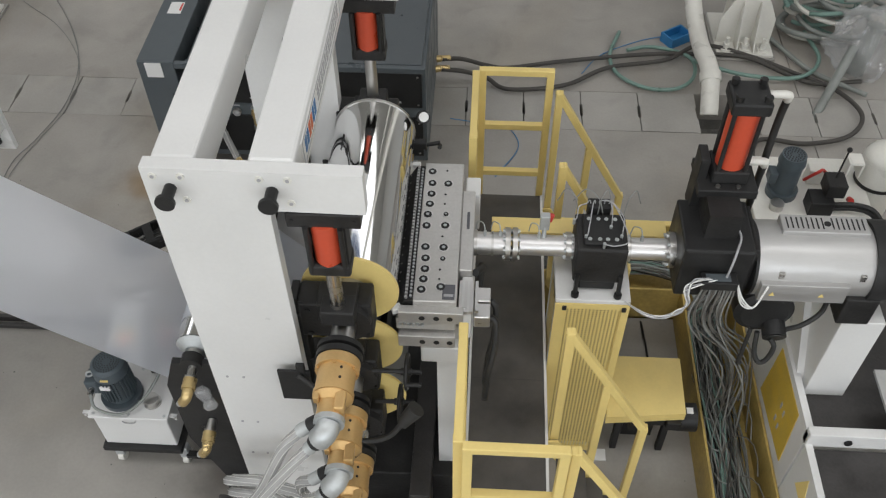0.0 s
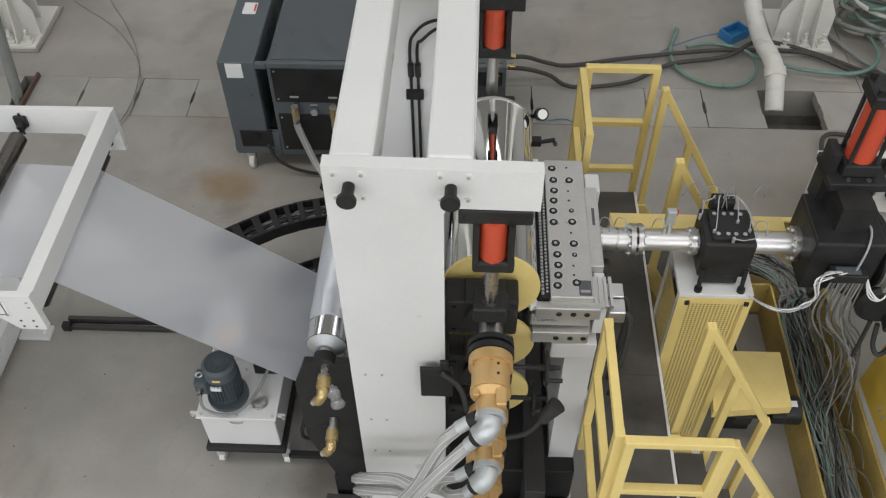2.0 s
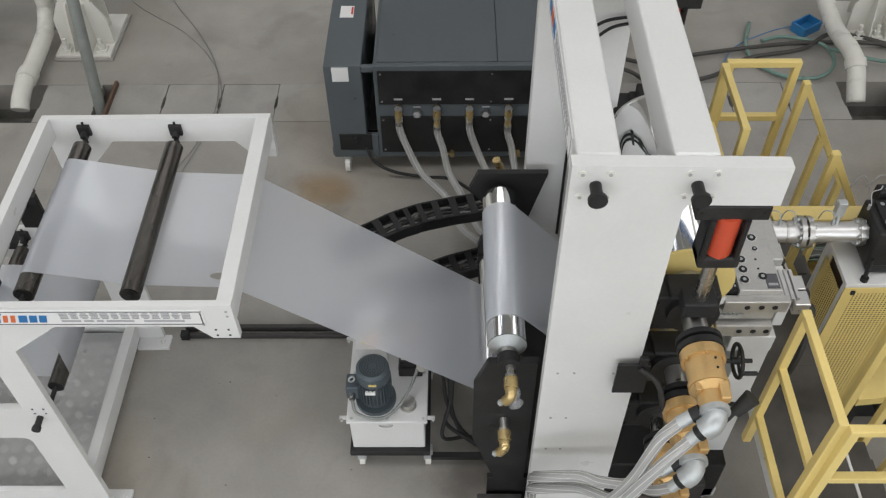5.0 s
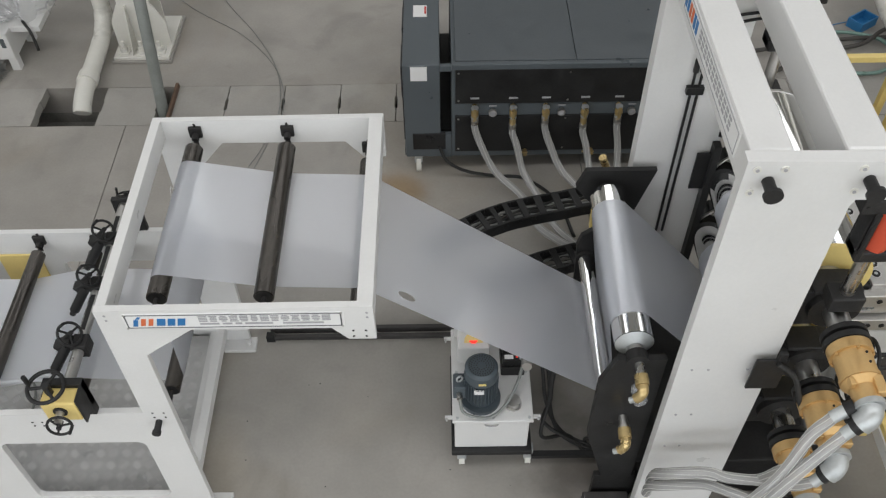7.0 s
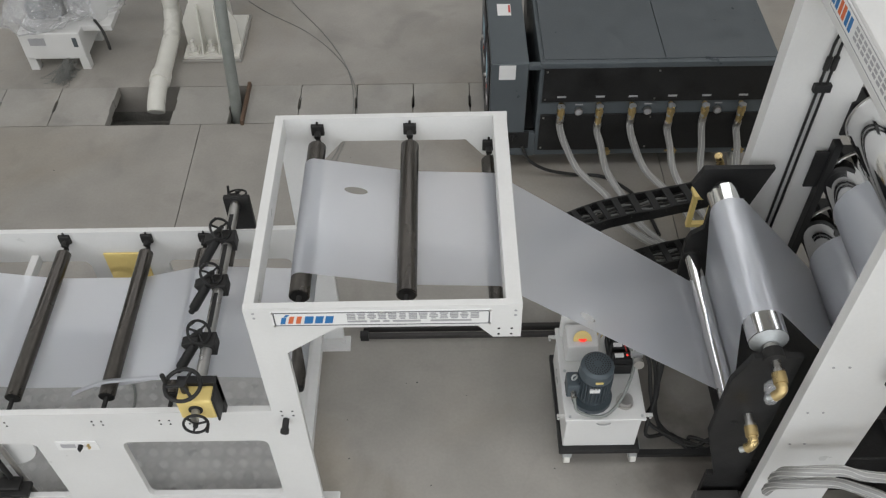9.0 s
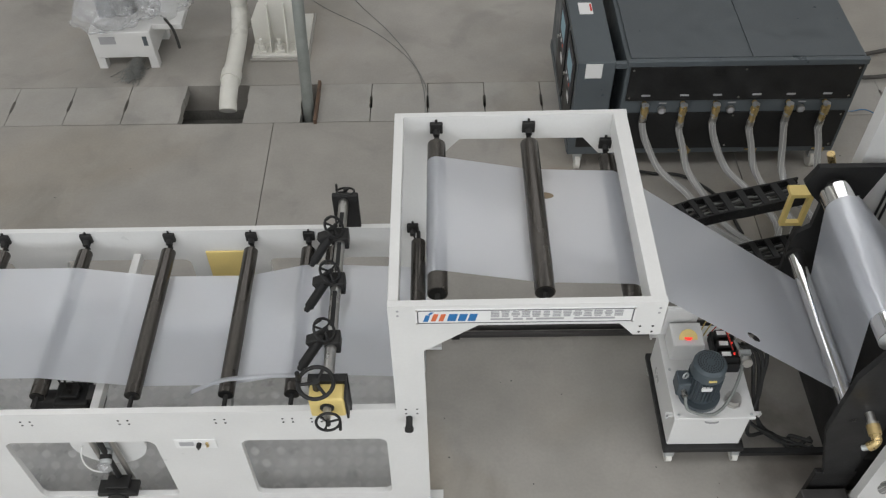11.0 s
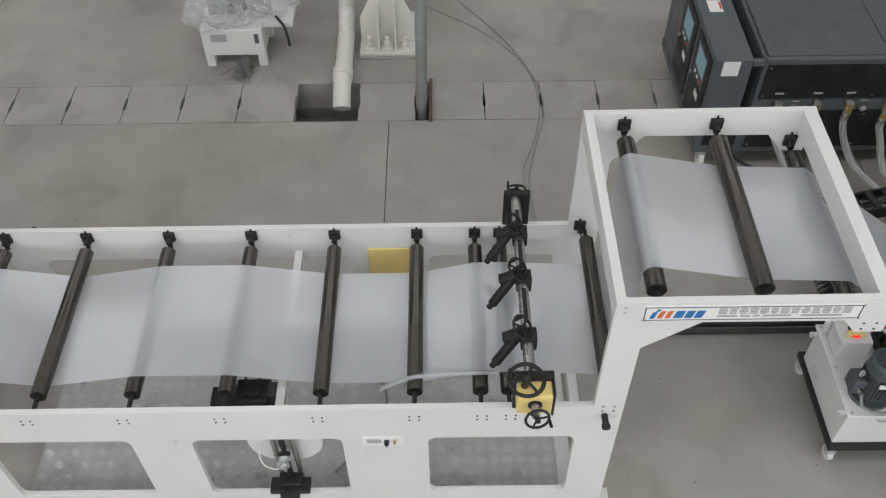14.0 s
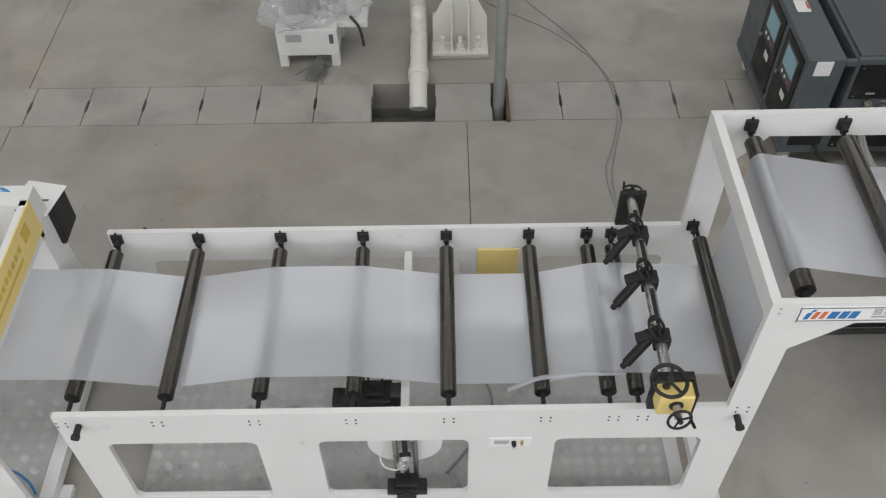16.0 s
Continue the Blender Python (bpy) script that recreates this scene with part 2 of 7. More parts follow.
# ---- mesh helpers ----
class Shape:
    """Collects solid pieces, in world coordinates, for one mesh."""

    def __init__(self):
        self.bm = bmesh.new()

    def take(self, verts, m):
        bmesh.ops.transform(self.bm, matrix=m, verts=verts)
        return self

    def box(self, x0, y0, z0, x1, y1, z1, bevel=0.0, turn=None):
        c = Vector(((x0 + x1) / 2, (y0 + y1) / 2, (z0 + z1) / 2))
        r = bmesh.ops.create_cube(self.bm, size=1, matrix=Matrix.Diagonal((abs(x1 - x0), abs(y1 - y0), abs(z1 - z0), 1)))
        vs = r["verts"]
        if bevel:
            es = list({e for v in vs for e in v.link_edges})
            g = bmesh.ops.bevel(self.bm, geom=es, offset=bevel, segments=2, profile=0.5, affect="EDGES")
            vs = list({v for f in g["faces"] for v in f.verts} | {v for v in vs if v.is_valid})
        m = Matrix.Translation(c)
        if turn is not None:
            m = m @ turn
        return self.take(vs, m)

    def cyl(self, p0, p1, r0, r1=None, n=20, cap=True):
        p0, p1 = Vector(p0), Vector(p1)
        d = p1 - p0
        m = Matrix.Translation((p0 + p1) / 2) @ d.to_track_quat("Z", "Y").to_matrix().to_4x4()
        r = bmesh.ops.create_cone(self.bm, cap_ends=cap, cap_tris=False, segments=n, radius1=r0, radius2=r0 if r1 is None else r1, depth=d.length, matrix=m)
        for f in {f for v in r["verts"] for f in v.link_faces}:
            f.smooth = len(f.verts) == 4
            if len(f.verts) != 4:
                for e in f.edges:
                    e.smooth = False
        return self

    def ball(self, p, r, sx=1, sy=1, sz=1):
        q = bmesh.ops.create_uvsphere(self.bm, u_segments=16, v_segments=10, radius=r, matrix=Matrix.Translation(p) @ Matrix.Diagonal((sx, sy, sz, 1)))
        for f in {f for v in q["verts"] for f in v.link_faces}:
            f.smooth = True
        return self

    def tube(self, pts, r, n=8, close=False):
        """A round tube along a line of points."""
        pts = [Vector(p) for p in pts]
        rings, up = [], None
        for i, p in enumerate(pts):
            a, b = (pts[i - 1], pts[(i + 1) % len(pts)]) if close else (pts[max(i - 1, 0)], pts[min(i + 1, len(pts) - 1)])
            d = (b - a).normalized()
            if up is None:
                up = d.orthogonal().normalized()
            up = (up - d * up.dot(d)).normalized()
            side = d.cross(up)
            rings.append([self.bm.verts.new(p + r * (math.cos(2 * math.pi * k / n) * up + math.sin(2 * math.pi * k / n) * side)) for k in range(n)])
        m = len(rings)
        for i in range(m if close else m - 1):
            u, v = rings[i], rings[(i + 1) % m]
            for k in range(n):
                self.bm.faces.new((u[k], u[(k + 1) % n], v[(k + 1) % n], v[k])).smooth = True
        if not close:
            self.bm.faces.new(rings[0][::-1])
            self.bm.faces.new(rings[-1])
        return self

    def ring(self, p, axis, r, thick, n=28):
        """A torus round an axis."""
        a = Vector(axis).normalized()
        u = a.orthogonal().normalized()
        v = a.cross(u)
        return self.tube([Vector(p) + r * (math.cos(2 * math.pi * k / n) * u + math.sin(2 * math.pi * k / n) * v) for k in range(n)], thick, 8, True)

    def plate(self, outline, y0, y1, holes=(), axis="y"):
        """A flat plate with holes: outlines in (x, z), from y0 to y1 (axis y); (y, z) from x0 to x1 (axis x); (x, y) from z0 to z1 (axis z)."""
        def place(a, b, d):
            return (a, d, b) if axis == "y" else (d, a, b) if axis == "x" else (a, b, d)
        es, vs = [], []
        for loop in (outline, *holes):
            ring = [self.bm.verts.new(place(a, b, y0)) for a, b in loop]
            vs += ring
            es += [self.bm.edges.new((ring[i], ring[(i + 1) % len(ring)])) for i in range(len(ring))]
        g = bmesh.ops.triangle_fill(self.bm, edges=es, use_beauty=True)
        faces = [f for f in g["geom"] if isinstance(f, bmesh.types.BMFace)]
        e = bmesh.ops.extrude_face_region(self.bm, geom=faces)
        d = Vector(place(0, 0, y1 - y0))
        bmesh.ops.translate(self.bm, vec=d, verts=[v for v in e["geom"] if isinstance(v, bmesh.types.BMVert)])
        return self


def rounded(x0, z0, x1, z1, r, n=4):
    """A rectangle with round corners, as an outline."""
    out = []
    for cx, cz, a in ((x1 - r, z1 - r, 0), (x0 + r, z1 - r, 90), (x0 + r, z0 + r, 180), (x1 - r, z0 + r, 270)):
        out += [(cx + r * math.cos(radians(a + 90 * k / n)), cz + r * math.sin(radians(a + 90 * k / n))) for k in range(n + 1)]
    return out


def smooth_line(pts, n=8):
    """A curve through the points (Catmull-Rom)."""
    p = [Vector(q) for q in pts]
    p = [2 * p[0] - p[1], *p, 2 * p[-1] - p[-2]]
    out = []
    for i in range(1, len(p) - 2):
        a, b, c, d = p[i - 1:i + 3]
        for k in range(n):
            t = k / n
            out.append(0.5 * (2 * b + (c - a) * t + (2 * a - 5 * b + 4 * c - d) * t * t + (3 * b - a - 3 * c + d) * t ** 3))
    out.append(p[-2])
    return out


ORIGIN = {}


def thing(name, at, label, category, group="", kind=""):
    ob = new(name)
    ob.empty_display_size = 0.1
    ob.location = at
    ORIGIN[ob] = Vector(at)
    return tagged(ob, label, category, group, kind)


def part(name, shape, material, parent=None, label="", at=None, category="", group="", kind=""):
    """One mesh object from a shape, as a child of a thing or a part; at: its own origin, for what turns."""
    base = ORIGIN[parent] if parent else Vector((0, 0, 0))
    own = Vector(at) if at is not None else base
    bmesh.ops.recalc_face_normals(shape.bm, faces=shape.bm.faces[:])
    bmesh.ops.translate(shape.bm, vec=-own, verts=shape.bm.verts[:])
    me = bpy.data.meshes.new(name)
    shape.bm.to_mesh(me)
    shape.bm.free()
    me.materials.append(material)
    ob = new(name, me)
    ob.location = own - base
    ORIGIN[ob] = own
    if parent:
        ob.parent = parent
    return tagged(ob, label, category, group, kind)


def simple(name, shape, material, label, category, group="", kind="", at=(0, 0, 0)):
    return part(name, shape, material, None, label, at, category, group, kind)


def raw_mesh(name, verts, faces, material, parent=None, label="", category="", kind=""):
    me = bpy.data.meshes.new(name)
    base = ORIGIN[parent] if parent else Vector((0, 0, 0))
    me.from_pydata([tuple(Vector(v) - base) for v in verts], [], faces)
    me.materials.append(material)
    ob = new(name, me)
    ORIGIN[ob] = base
    if parent:
        ob.parent = parent
    return tagged(ob, label, category, "", kind)


BOLTS = {}


def bolts(parent, name, pts, direction, r, h, material):
    """Bolt heads as parts of their own that share one mesh."""
    d = Vector(direction)
    key = (name, tuple(direction), r, h, material.name)
    if key not in BOLTS:
        sh = Shape().cyl((0, 0, 0), d * h, r, n=8)
        me = bpy.data.meshes.new(name)
        sh.bm.to_mesh(me)
        sh.bm.free()
        me.materials.append(material)
        BOLTS[key] = me
    for p in pts:
        ob = new(name, BOLTS[key])
        ob.parent = parent
        ob.location = Vector(p) - ORIGIN[parent]


# ---- hall ----
def hall():
    X0, X1, Y0, Y1, H = -24.0, 20.0, -14.0, 20.0, 10.4
    TY0, TY1 = 6.15, 6.70
    floor = thing("floor", (0, 0, 0), "grey power-floated concrete factory floor with saw-cut joints", "floor", kind="structure")
    xs, ys = [X0, -17.6, -13.5, -9.42, -5.28, -1.2, 2.9, 7.0, 11.1, X1], [Y0, -6.0, -1.8, 2.36, TY0]
    g = 0.004
    for i in range(len(xs) - 1):
        for j in range(len(ys) - 1):
            s = Shape().box(xs[i] + g, ys[j] + g, -0.3, xs[i + 1] - g, ys[j + 1] - (g if j < 3 else 0), 0)
            part("floor_slab", s, CONCRETE, floor)
    for i in range(0, len(xs) - 1, 3):
        part("floor_slab", Shape().box(xs[i] + g, TY1, -0.3, xs[min(i + 3, len(xs) - 1)] - g, Y1, 0), CONCRETE, floor)
    part("joint_filler", Shape().box(X0, Y0, -0.32, X1, TY0 - 0.05, -0.02), PITCON, floor)
    part("trench_bottom", Shape().box(X0, TY0 - 0.1, -0.6, X1, TY1 + 0.1, -0.42), PITCON, floor)
    part("trench_side", Shape().box(X0, TY0 - 0.06, -0.42, X1, TY0 - 0.002, -0.012), PITCON, floor)
    part("trench_side", Shape().box(X0, TY1 + 0.002, -0.42, X1, TY1 + 0.06, -0.012), PITCON, floor)
    # precast covers with a hand slot in each joint
    notch = 0.014

    def cover(x0, x1):
        ym, h = (TY0 + TY1) / 2, 0.085
        o = [(x0 + 0.004, TY0 + 0.006), (x1 - 0.004, TY0 + 0.006), (x1 - 0.004, ym - h), (x1 - notch, ym - h + 0.012), (x1 - notch, ym + h - 0.012), (x1 - 0.004, ym + h),
             (x1 - 0.004, TY1 - 0.006), (x0 + 0.004, TY1 - 0.006), (x0 + 0.004, ym + h), (x0 + notch, ym + h - 0.012), (x0 + notch, ym - h + 0.012), (x0 + 0.004, ym - h)]
        return Shape().plate(o, -0.09, 0.001 + random.uniform(-0.004, 0.004), axis="z")
    spans = [(-6.15 - 0.53 * (k + 1), -6.15 - 0.53 * k) for k in range(32)] + [(-5.57, -5.04), (-4.91, -4.405)]
    spans += [(-4.405 + 0.528 * k, -4.405 + 0.528 * (k + 1)) for k in range(44)]
    for a, b in spans:
        if 1.75 < (a + b) / 2 < 2.25 or 2.75 < (a + b) / 2 < 3.25:
            continue
        part("trench_cover", cover(a, b), COVERCON, floor)
    ws = Shape().plate([(X0 - 0.3, 0), (X1 + 0.3, 0), (X1 + 0.3, H), (X0 - 0.3, H)], Y0 - 0.3, Y0, [[(-23, WINDOW[0]), (19, WINDOW[0]), (19, WINDOW[1]), (-23, WINDOW[1])]])
    simple("wall_south", ws, WALLPAINT, "light grey factory wall with a long window band", "wall", kind="structure")
    for nm, s in (("wall_north", (X0 - 0.3, Y1, 0, X1 + 0.3, Y1 + 0.3, H)),
                  ("wall_west", (X0 - 0.3, Y0, 0, X0, Y1, H)), ("wall_east", (X1, Y0, 0, X1 + 0.3, Y1, H))):
        simple(nm, Shape().box(*s), WALLPAINT, "plain light grey factory hall wall", "wall", kind="structure")
    s = Shape()
    edges = [Y0 - 0.3]
    for sy, _ in SKYLIGHTS:
        edges += [sy - 1.4, sy + 1.4]
    edges.append(Y1 + 0.3)
    for k in range(0, len(edges), 2):
        s.box(X0 - 0.3, edges[k], H, X1 + 0.3, edges[k + 1], H + 0.2)
    simple("ceiling", s, WALLPAINT, "pale hall roof with long skylight openings", "ceiling", kind="structure")


hall()


# ---- roller frame and plastic sheet ----
NEAR, FAR = 2.40, 3.76        # outer faces of the side plates
RZ, RR = 1.11, 0.045          # table rollers: axis height, radius
TABLE = [(-7.565, 1), (-7.05, -1), (-6.53, 1), (-6.01, 1), (-5.485, -1), (-4.965, -1), (-4.60, 1), (-4.445, 1)]
BELT = [(x, RZ, RR, k) for x, k in TABLE] + [(-3.905, 1.17, RR, -1), (-3.78, 2.00, 0.05, 1), (-3.265, 2.00, 0.05, -1), (-2.82, 1.88, 0.045, 1),
        (-1.49, 0.985, 0.05, -1), (-1.43, 1.60, 0.105, 1), (-0.605, 1.17, 0.22, -1), (-0.605, 1.625, 0.22, 1)]
SPEED = 0.166                 # metres of sheet a second, towards the calender
TURNING = []                  # (part, origin, radius, sense)


def belt_line(start, rollers, end_turn):
    """The side view of a sheet over (+1) and under (-1) rollers: points (x, z)."""
    pts = [Vector(start)]
    prev = (Vector(start), 0.0, 1)
    for i, (x, z, r, k) in enumerate(rollers):
        c = Vector((x, z))
        r = r + 0.002
        if i == 0:
            pts.append(c + Vector((0, r * k)))
            a_in = math.pi / 2 * k
        else:
            c0, r0, k0 = prev
            d = c - c0
            L, base = d.length, math.atan2(d.y, d.x)
            if k == k0:
                off = math.acos(max(-1, min(1, (r0 - r) / L)))
                a0 = a1 = base + k * off
            else:
                off = math.acos(max(-1, min(1, (r0 + r) / L)))
                a0 = base + k0 * off
                a1 = a0 + math.pi
            n = 8
            start_a = last_in
            while a0 - start_a > math.pi:
                a0 -= 2 * math.pi
            while a0 - start_a < -math.pi:
                a0 += 2 * math.pi
            for j in range(1, n + 1):
                t = start_a + (a0 - start_a) * j / n
                pts.append(c0 + r0 * Vector((math.cos(t), math.sin(t))))
            pts.append(c + r * Vector((math.cos(a1), math.sin(a1))))
            a_in = a1
        last_in = a_in
        prev = (c, r, k)
    c0, r0, k0 = prev
    for j in range(1, 9):
        t = last_in - k0 * radians(end_turn) * j / 8
        pts.append(c0 + r0 * Vector((math.cos(t), math.sin(t))))
    return pts


LINE = belt_line((-9.4, 1.18), BELT, 165)


def sheet():
    """The milky sheet, threaded through the rollers; its edge line wavers a little."""
    bm = bmesh.new()
    rows = []
    across = [0, 0.003] + [k / 12 for k in range(1, 12)] + [0.997, 1]
    dense = []
    for a, b in zip(LINE[:-1], LINE[1:]):
        n = max(1, int((b - a).length / 0.08))
        dense += [a + (b - a) * k / n for k in range(n)]
    dense.append(LINE[-1])
    for p in dense:
        y0, y1 = 2.675, 3.475
        sag = 0.003 + 0.0015 * math.sin(3.1 * p.x)
        rows.append([bm.verts.new((p.x, y0 + (y1 - y0) * k, p.y + sag * math.sin(math.pi * k))) for k in across])
    for u, v in zip(rows[:-1], rows[1:]):
        for k in range(len(across) - 1):
            bm.faces.new((u[k], v[k], v[k + 1], u[k + 1])).smooth = True
    s = Shape()
    s.bm.free()
    s.bm = bm
    ob = simple("plastic_sheet", s, FILM, "milky translucent plastic sheet threaded over the rollers", "plastic sheet")
    mod = ob.modifiers.new("thickness", "SOLIDIFY")
    mod.thickness, mod.offset = 0.0012, 0
    # trimmed edge strip that peels off the sheet
    s = Shape()
    pts = smooth_line([(-4.50, 2.668, 1.165), (-4.70, 2.664, 1.166), (-4.88, 2.652, 1.165), (-4.98, 2.640, 1.166), (-5.08, 2.615, 1.145), (-5.16, 2.597, 1.115)], 6)
    strip = []
    for p in pts:
        strip.append((s.bm.verts.new(p + Vector((0, -0.016, 0.003))), s.bm.verts.new(p + Vector((0, 0.016, 0)))))
    for u, v in zip(strip[:-1], strip[1:]):
        s.bm.faces.new((u[0], v[0], v[1], u[1])).smooth = True
    st = simple("edge_trim_strip", s, FILM, "narrow white edge strip trimmed off the sheet", "plastic strip")
    mod = st.modifiers.new("thickness", "SOLIDIFY")
    mod.thickness = 0.0015
    return ob


SHEET = sheet()


def sheet_at(s):
    """Place and slope on the sheet, s metres along it from the first roller of the raised frame."""
    i0 = min(range(len(LINE)), key=lambda i: (LINE[i] - Vector((-3.78, 2.052))).length)
    i, rest = i0, s
    if s >= 0:
        while i < len(LINE) - 2 and rest > (LINE[i + 1] - LINE[i]).length:
            rest -= (LINE[i + 1] - LINE[i]).length
            i += 1
    else:
        while i > 0 and rest < 0:
            i -= 1
            rest += (LINE[i + 1] - LINE[i]).length
    d = (LINE[i + 1] - LINE[i]).normalized()
    p = LINE[i] + d * rest
    return p, d


def hole_mark(y, long, wide):
    """An oval hole that travels with the sheet: a pale cut rim, and the punch that opens the sheet inside it."""
    rim = Shape().ring((0, 0, 0), (0, 0, 1), 1.0, 0.018)
    bmesh.ops.transform(rim.bm, matrix=Matrix.Diagonal((long, wide, 0.05, 1)), verts=rim.bm.verts[:])
    ob = simple("sample_hole", rim, PAPER, "oval hole with a pale cut rim in the plastic sheet", "hole", group="holes in the sheet")
    bm = bmesh.new()
    ring = [bm.verts.new((long * math.cos(2 * math.pi * k / 28), wide * math.sin(2 * math.pi * k / 28), -0.02)) for k in range(28)]
    bm.faces.new(ring)
    e = bmesh.ops.extrude_face_region(bm, geom=bm.faces[:])
    bmesh.ops.translate(bm, vec=(0, 0, 0.04), verts=[v for v in e["geom"] if isinstance(v, bmesh.types.BMVert)])
    s = Shape()
    s.bm.free()
    s.bm = bm
    punch = part("punch", s, PAPER, ob)
    punch.hide_render = True
    cut = SHEET.modifiers.new("hole", "BOOLEAN")
    cut.operation, cut.solver, cut.object = "DIFFERENCE", "EXACT", punch
    return ob


HOLES = [(hole_mark(3.27, 0.063, 0.026), 3.27, 7.55), (hole_mark(2.745, 0.054, 0.023), 2.745, -0.55)]
crisp = SHEET.modifiers.new("crisp_edges", "EDGE_SPLIT")
crisp.split_angle, crisp.use_edge_sharp = radians(40), False


def roller(parent, x, z, r, sense, y0=2.58, y1=3.635, mat=None):
    """A roller with end caps and journals, that turns."""
    at = (x, 0.5 * (y0 + y1), z)
    s = Shape().cyl((x, y0, z), (x, y1, z), r, n=32)
    ob = part("roller", s, mat or ROLLER, parent, at=at)
    for a, b in ((y0 - 0.004, y0 + 0.01), (y1 - 0.01, y1 + 0.004)):
        part("end_cap", Shape().cyl((x, a, z), (x, b, z), r * 0.86, n=24), BLACK, ob)
    for a, b in ((NEAR + 0.02, y0), (y1, FAR - 0.02)):
        part("journal", Shape().cyl((x, a, z), (x, b, z), 0.013, n=12), BLACKCAST, ob)
    TURNING.append((ob, Vector(at) - ORIGIN[parent], r, sense))
    return ob


def bracket(parent, x, z, y, face):
    """A bearing block with its clamp screw, on the inner face of a side plate."""
    s = Shape().box(x - 0.036, y, z - 0.036, x + 0.036, y + face * 0.022, z + 0.036, 0.005)
    s.cyl((x, y + face * 0.02, z - 0.01), (x, y + face * 0.055, z - 0.02), 0.018, n=12).cyl((x + 0.006, y + face * 0.04, z - 0.03), (x + 0.012, y + face * 0.045, z - 0.065), 0.006, n=8)
    s.cyl((x, y + face * 0.006, z + 0.03), (x, y + face * 0.006, z + 0.052), 0.007, n=8)
    return part("bearing_block", s, BLACKCAST, parent)


def roller_frame():
    f = thing("roller_frame", (-5.2, 3.08, 0), "white steel guide-roller frame with a raised gantry end", "machine frame")
    out = [(-7.6, 0.03), (-7.6, 1.215), (-4.01, 1.235), (-4.01, 2.125), (-2.728, 2.135), (-2.724, 1.885), (-2.855, 1.885), (-2.93, 1.975), (-3.59, 1.975), (-3.85, 1.77), (-3.85, 0.03)]
    wins = [rounded(a, 0.265, b, 0.925, 0.05) for a, b in ((-7.385, -6.555), (-6.215, -5.375), (-4.895, -4.08))]
    part("side_plate", Shape().plate(out, NEAR, NEAR + 0.035, wins), WHITE, f)
    out2 = [(-7.62, 0.03), (-7.62, 1.205), (-4.01, 1.215), (-4.01, 2.115), (-2.724, 2.125), (-2.724, 1.83), (-2.85, 1.83), (-2.95, 1.95), (-3.65, 1.95), (-3.82, 1.75), (-3.82, 0.03)]
    wins2 = [rounded(a, 0.265, b, 0.935, 0.05) for a, b in ((-7.39, -6.57), (-6.22, -5.40), (-4.89, -4.08))]
    part("side_plate", Shape().plate(out2, FAR - 0.035, FAR, wins2), WHITE, f)
    a, b = NEAR + 0.035, FAR - 0.035
    for x0, x1, z0, z1 in ((-4.01, -3.96, 1.99, 2.122), (-2.803, -2.727, 1.99, 2.128), (-5.755, -5.705, 0.93, 1.0), (-4.09, -4.0, 0.03, 0.13), (-3.99, -3.93, 0.25, 0.33)):
        part("cross_beam", Shape().box(x0, a, z0, x1, b, z1, 0.004), WHITE, f)
    for x in (-7.5, -3.9):
        for y in (NEAR + 0.07, FAR - 0.07):
            part("foot", Shape().box(x - 0.10, y - 0.06, 0.0, x + 0.13, y + 0.06, 0.03, 0.004).cyl((x + 0.08, y, 0.03), (x + 0.08, y, 0.06), 0.018, n=6), WHITE, f)
    # sign on the raised end
    part("sign_plate", Shape().plate(rounded(-3.885, 1.992, -2.865, 2.105, 0.01), NEAR - 0.004, NEAR - 0.0005), PAPER, f, "white sign plate with dark border")
    sign = f.children[-1]
    part("border", Shape().plate(rounded(-3.875, 1.999, -2.875, 2.098, 0.008), NEAR - 0.0055, NEAR - 0.0042, [rounded(-3.869, 2.004, -2.881, 2.093, 0.006)]), INK, sign)
    y0, y1 = NEAR - 0.0062, NEAR - 0.0042
    s = Shape()
    for x, z0, z1, w in ((-3.848, 2.015, 2.062, 0.022), (-3.826, 2.068, 2.084, 0.016), (-3.738, 2.018, 2.07, 0.040), (-3.688, 2.018, 2.07, 0.036), (-3.642, 2.018, 2.07, 0.036)):
        s.plate([(x, z0), (x + w, z0), (x + w + 0.012, z1), (x + 0.012, z1)], y0, y1)
    part("blue_mark", s, LOGOBLUE, sign, kind="stuff")
    s = Shape()
    for x in (-3.812, -3.777):
        s.plate([(x, 2.018), (x + 0.022, 2.018), (x + 0.036, 2.07), (x + 0.014, 2.07)], y0, y1)
    part("orange_mark", s, LOGOORANGE, sign)
    s = Shape()
    for k in range(13):
        x = -3.535 + k * 0.0475
        for z, cut in ((2.044, 0.004 * (k % 3)), (2.056, 0.003 * (k % 2)), (2.068, 0.005 * (k % 4 == 1)), (2.080, 0.006 * (k % 3 == 2))):
            s.box(x + cut, y0, z, x + 0.039 - cut, y1, z + 0.0068)
    part("lettering", s, FADED, sign, kind="stuff")
    s = Shape()
    for x, w in ((-3.535, 0.09), (-3.43, 0.045), (-3.37, 0.03), (-3.325, 0.13), (-3.15, 0.19)):
        s.box(x, y0, 2.022, x + w, y1, 2.034)
    part("small_lettering", s, FADED, sign)
    bolts(sign, "rivet", [(x, NEAR - 0.008, z) for x, z in ((-3.875, 2.0975), (-2.875, 2.0975), (-3.875, 2.0), (-2.875, 2.0), (-3.375, 2.0975))], (0, 1, 0), 0.006, 0.008, STEEL)
    # control plate
    p = part("control_plate", Shape().plate(rounded(-5.262, 0.855, -5.03, 0.945, 0.006), NEAR - 0.006, NEAR - 0.0005), PAPER, f, "small white control plate with switch and display")
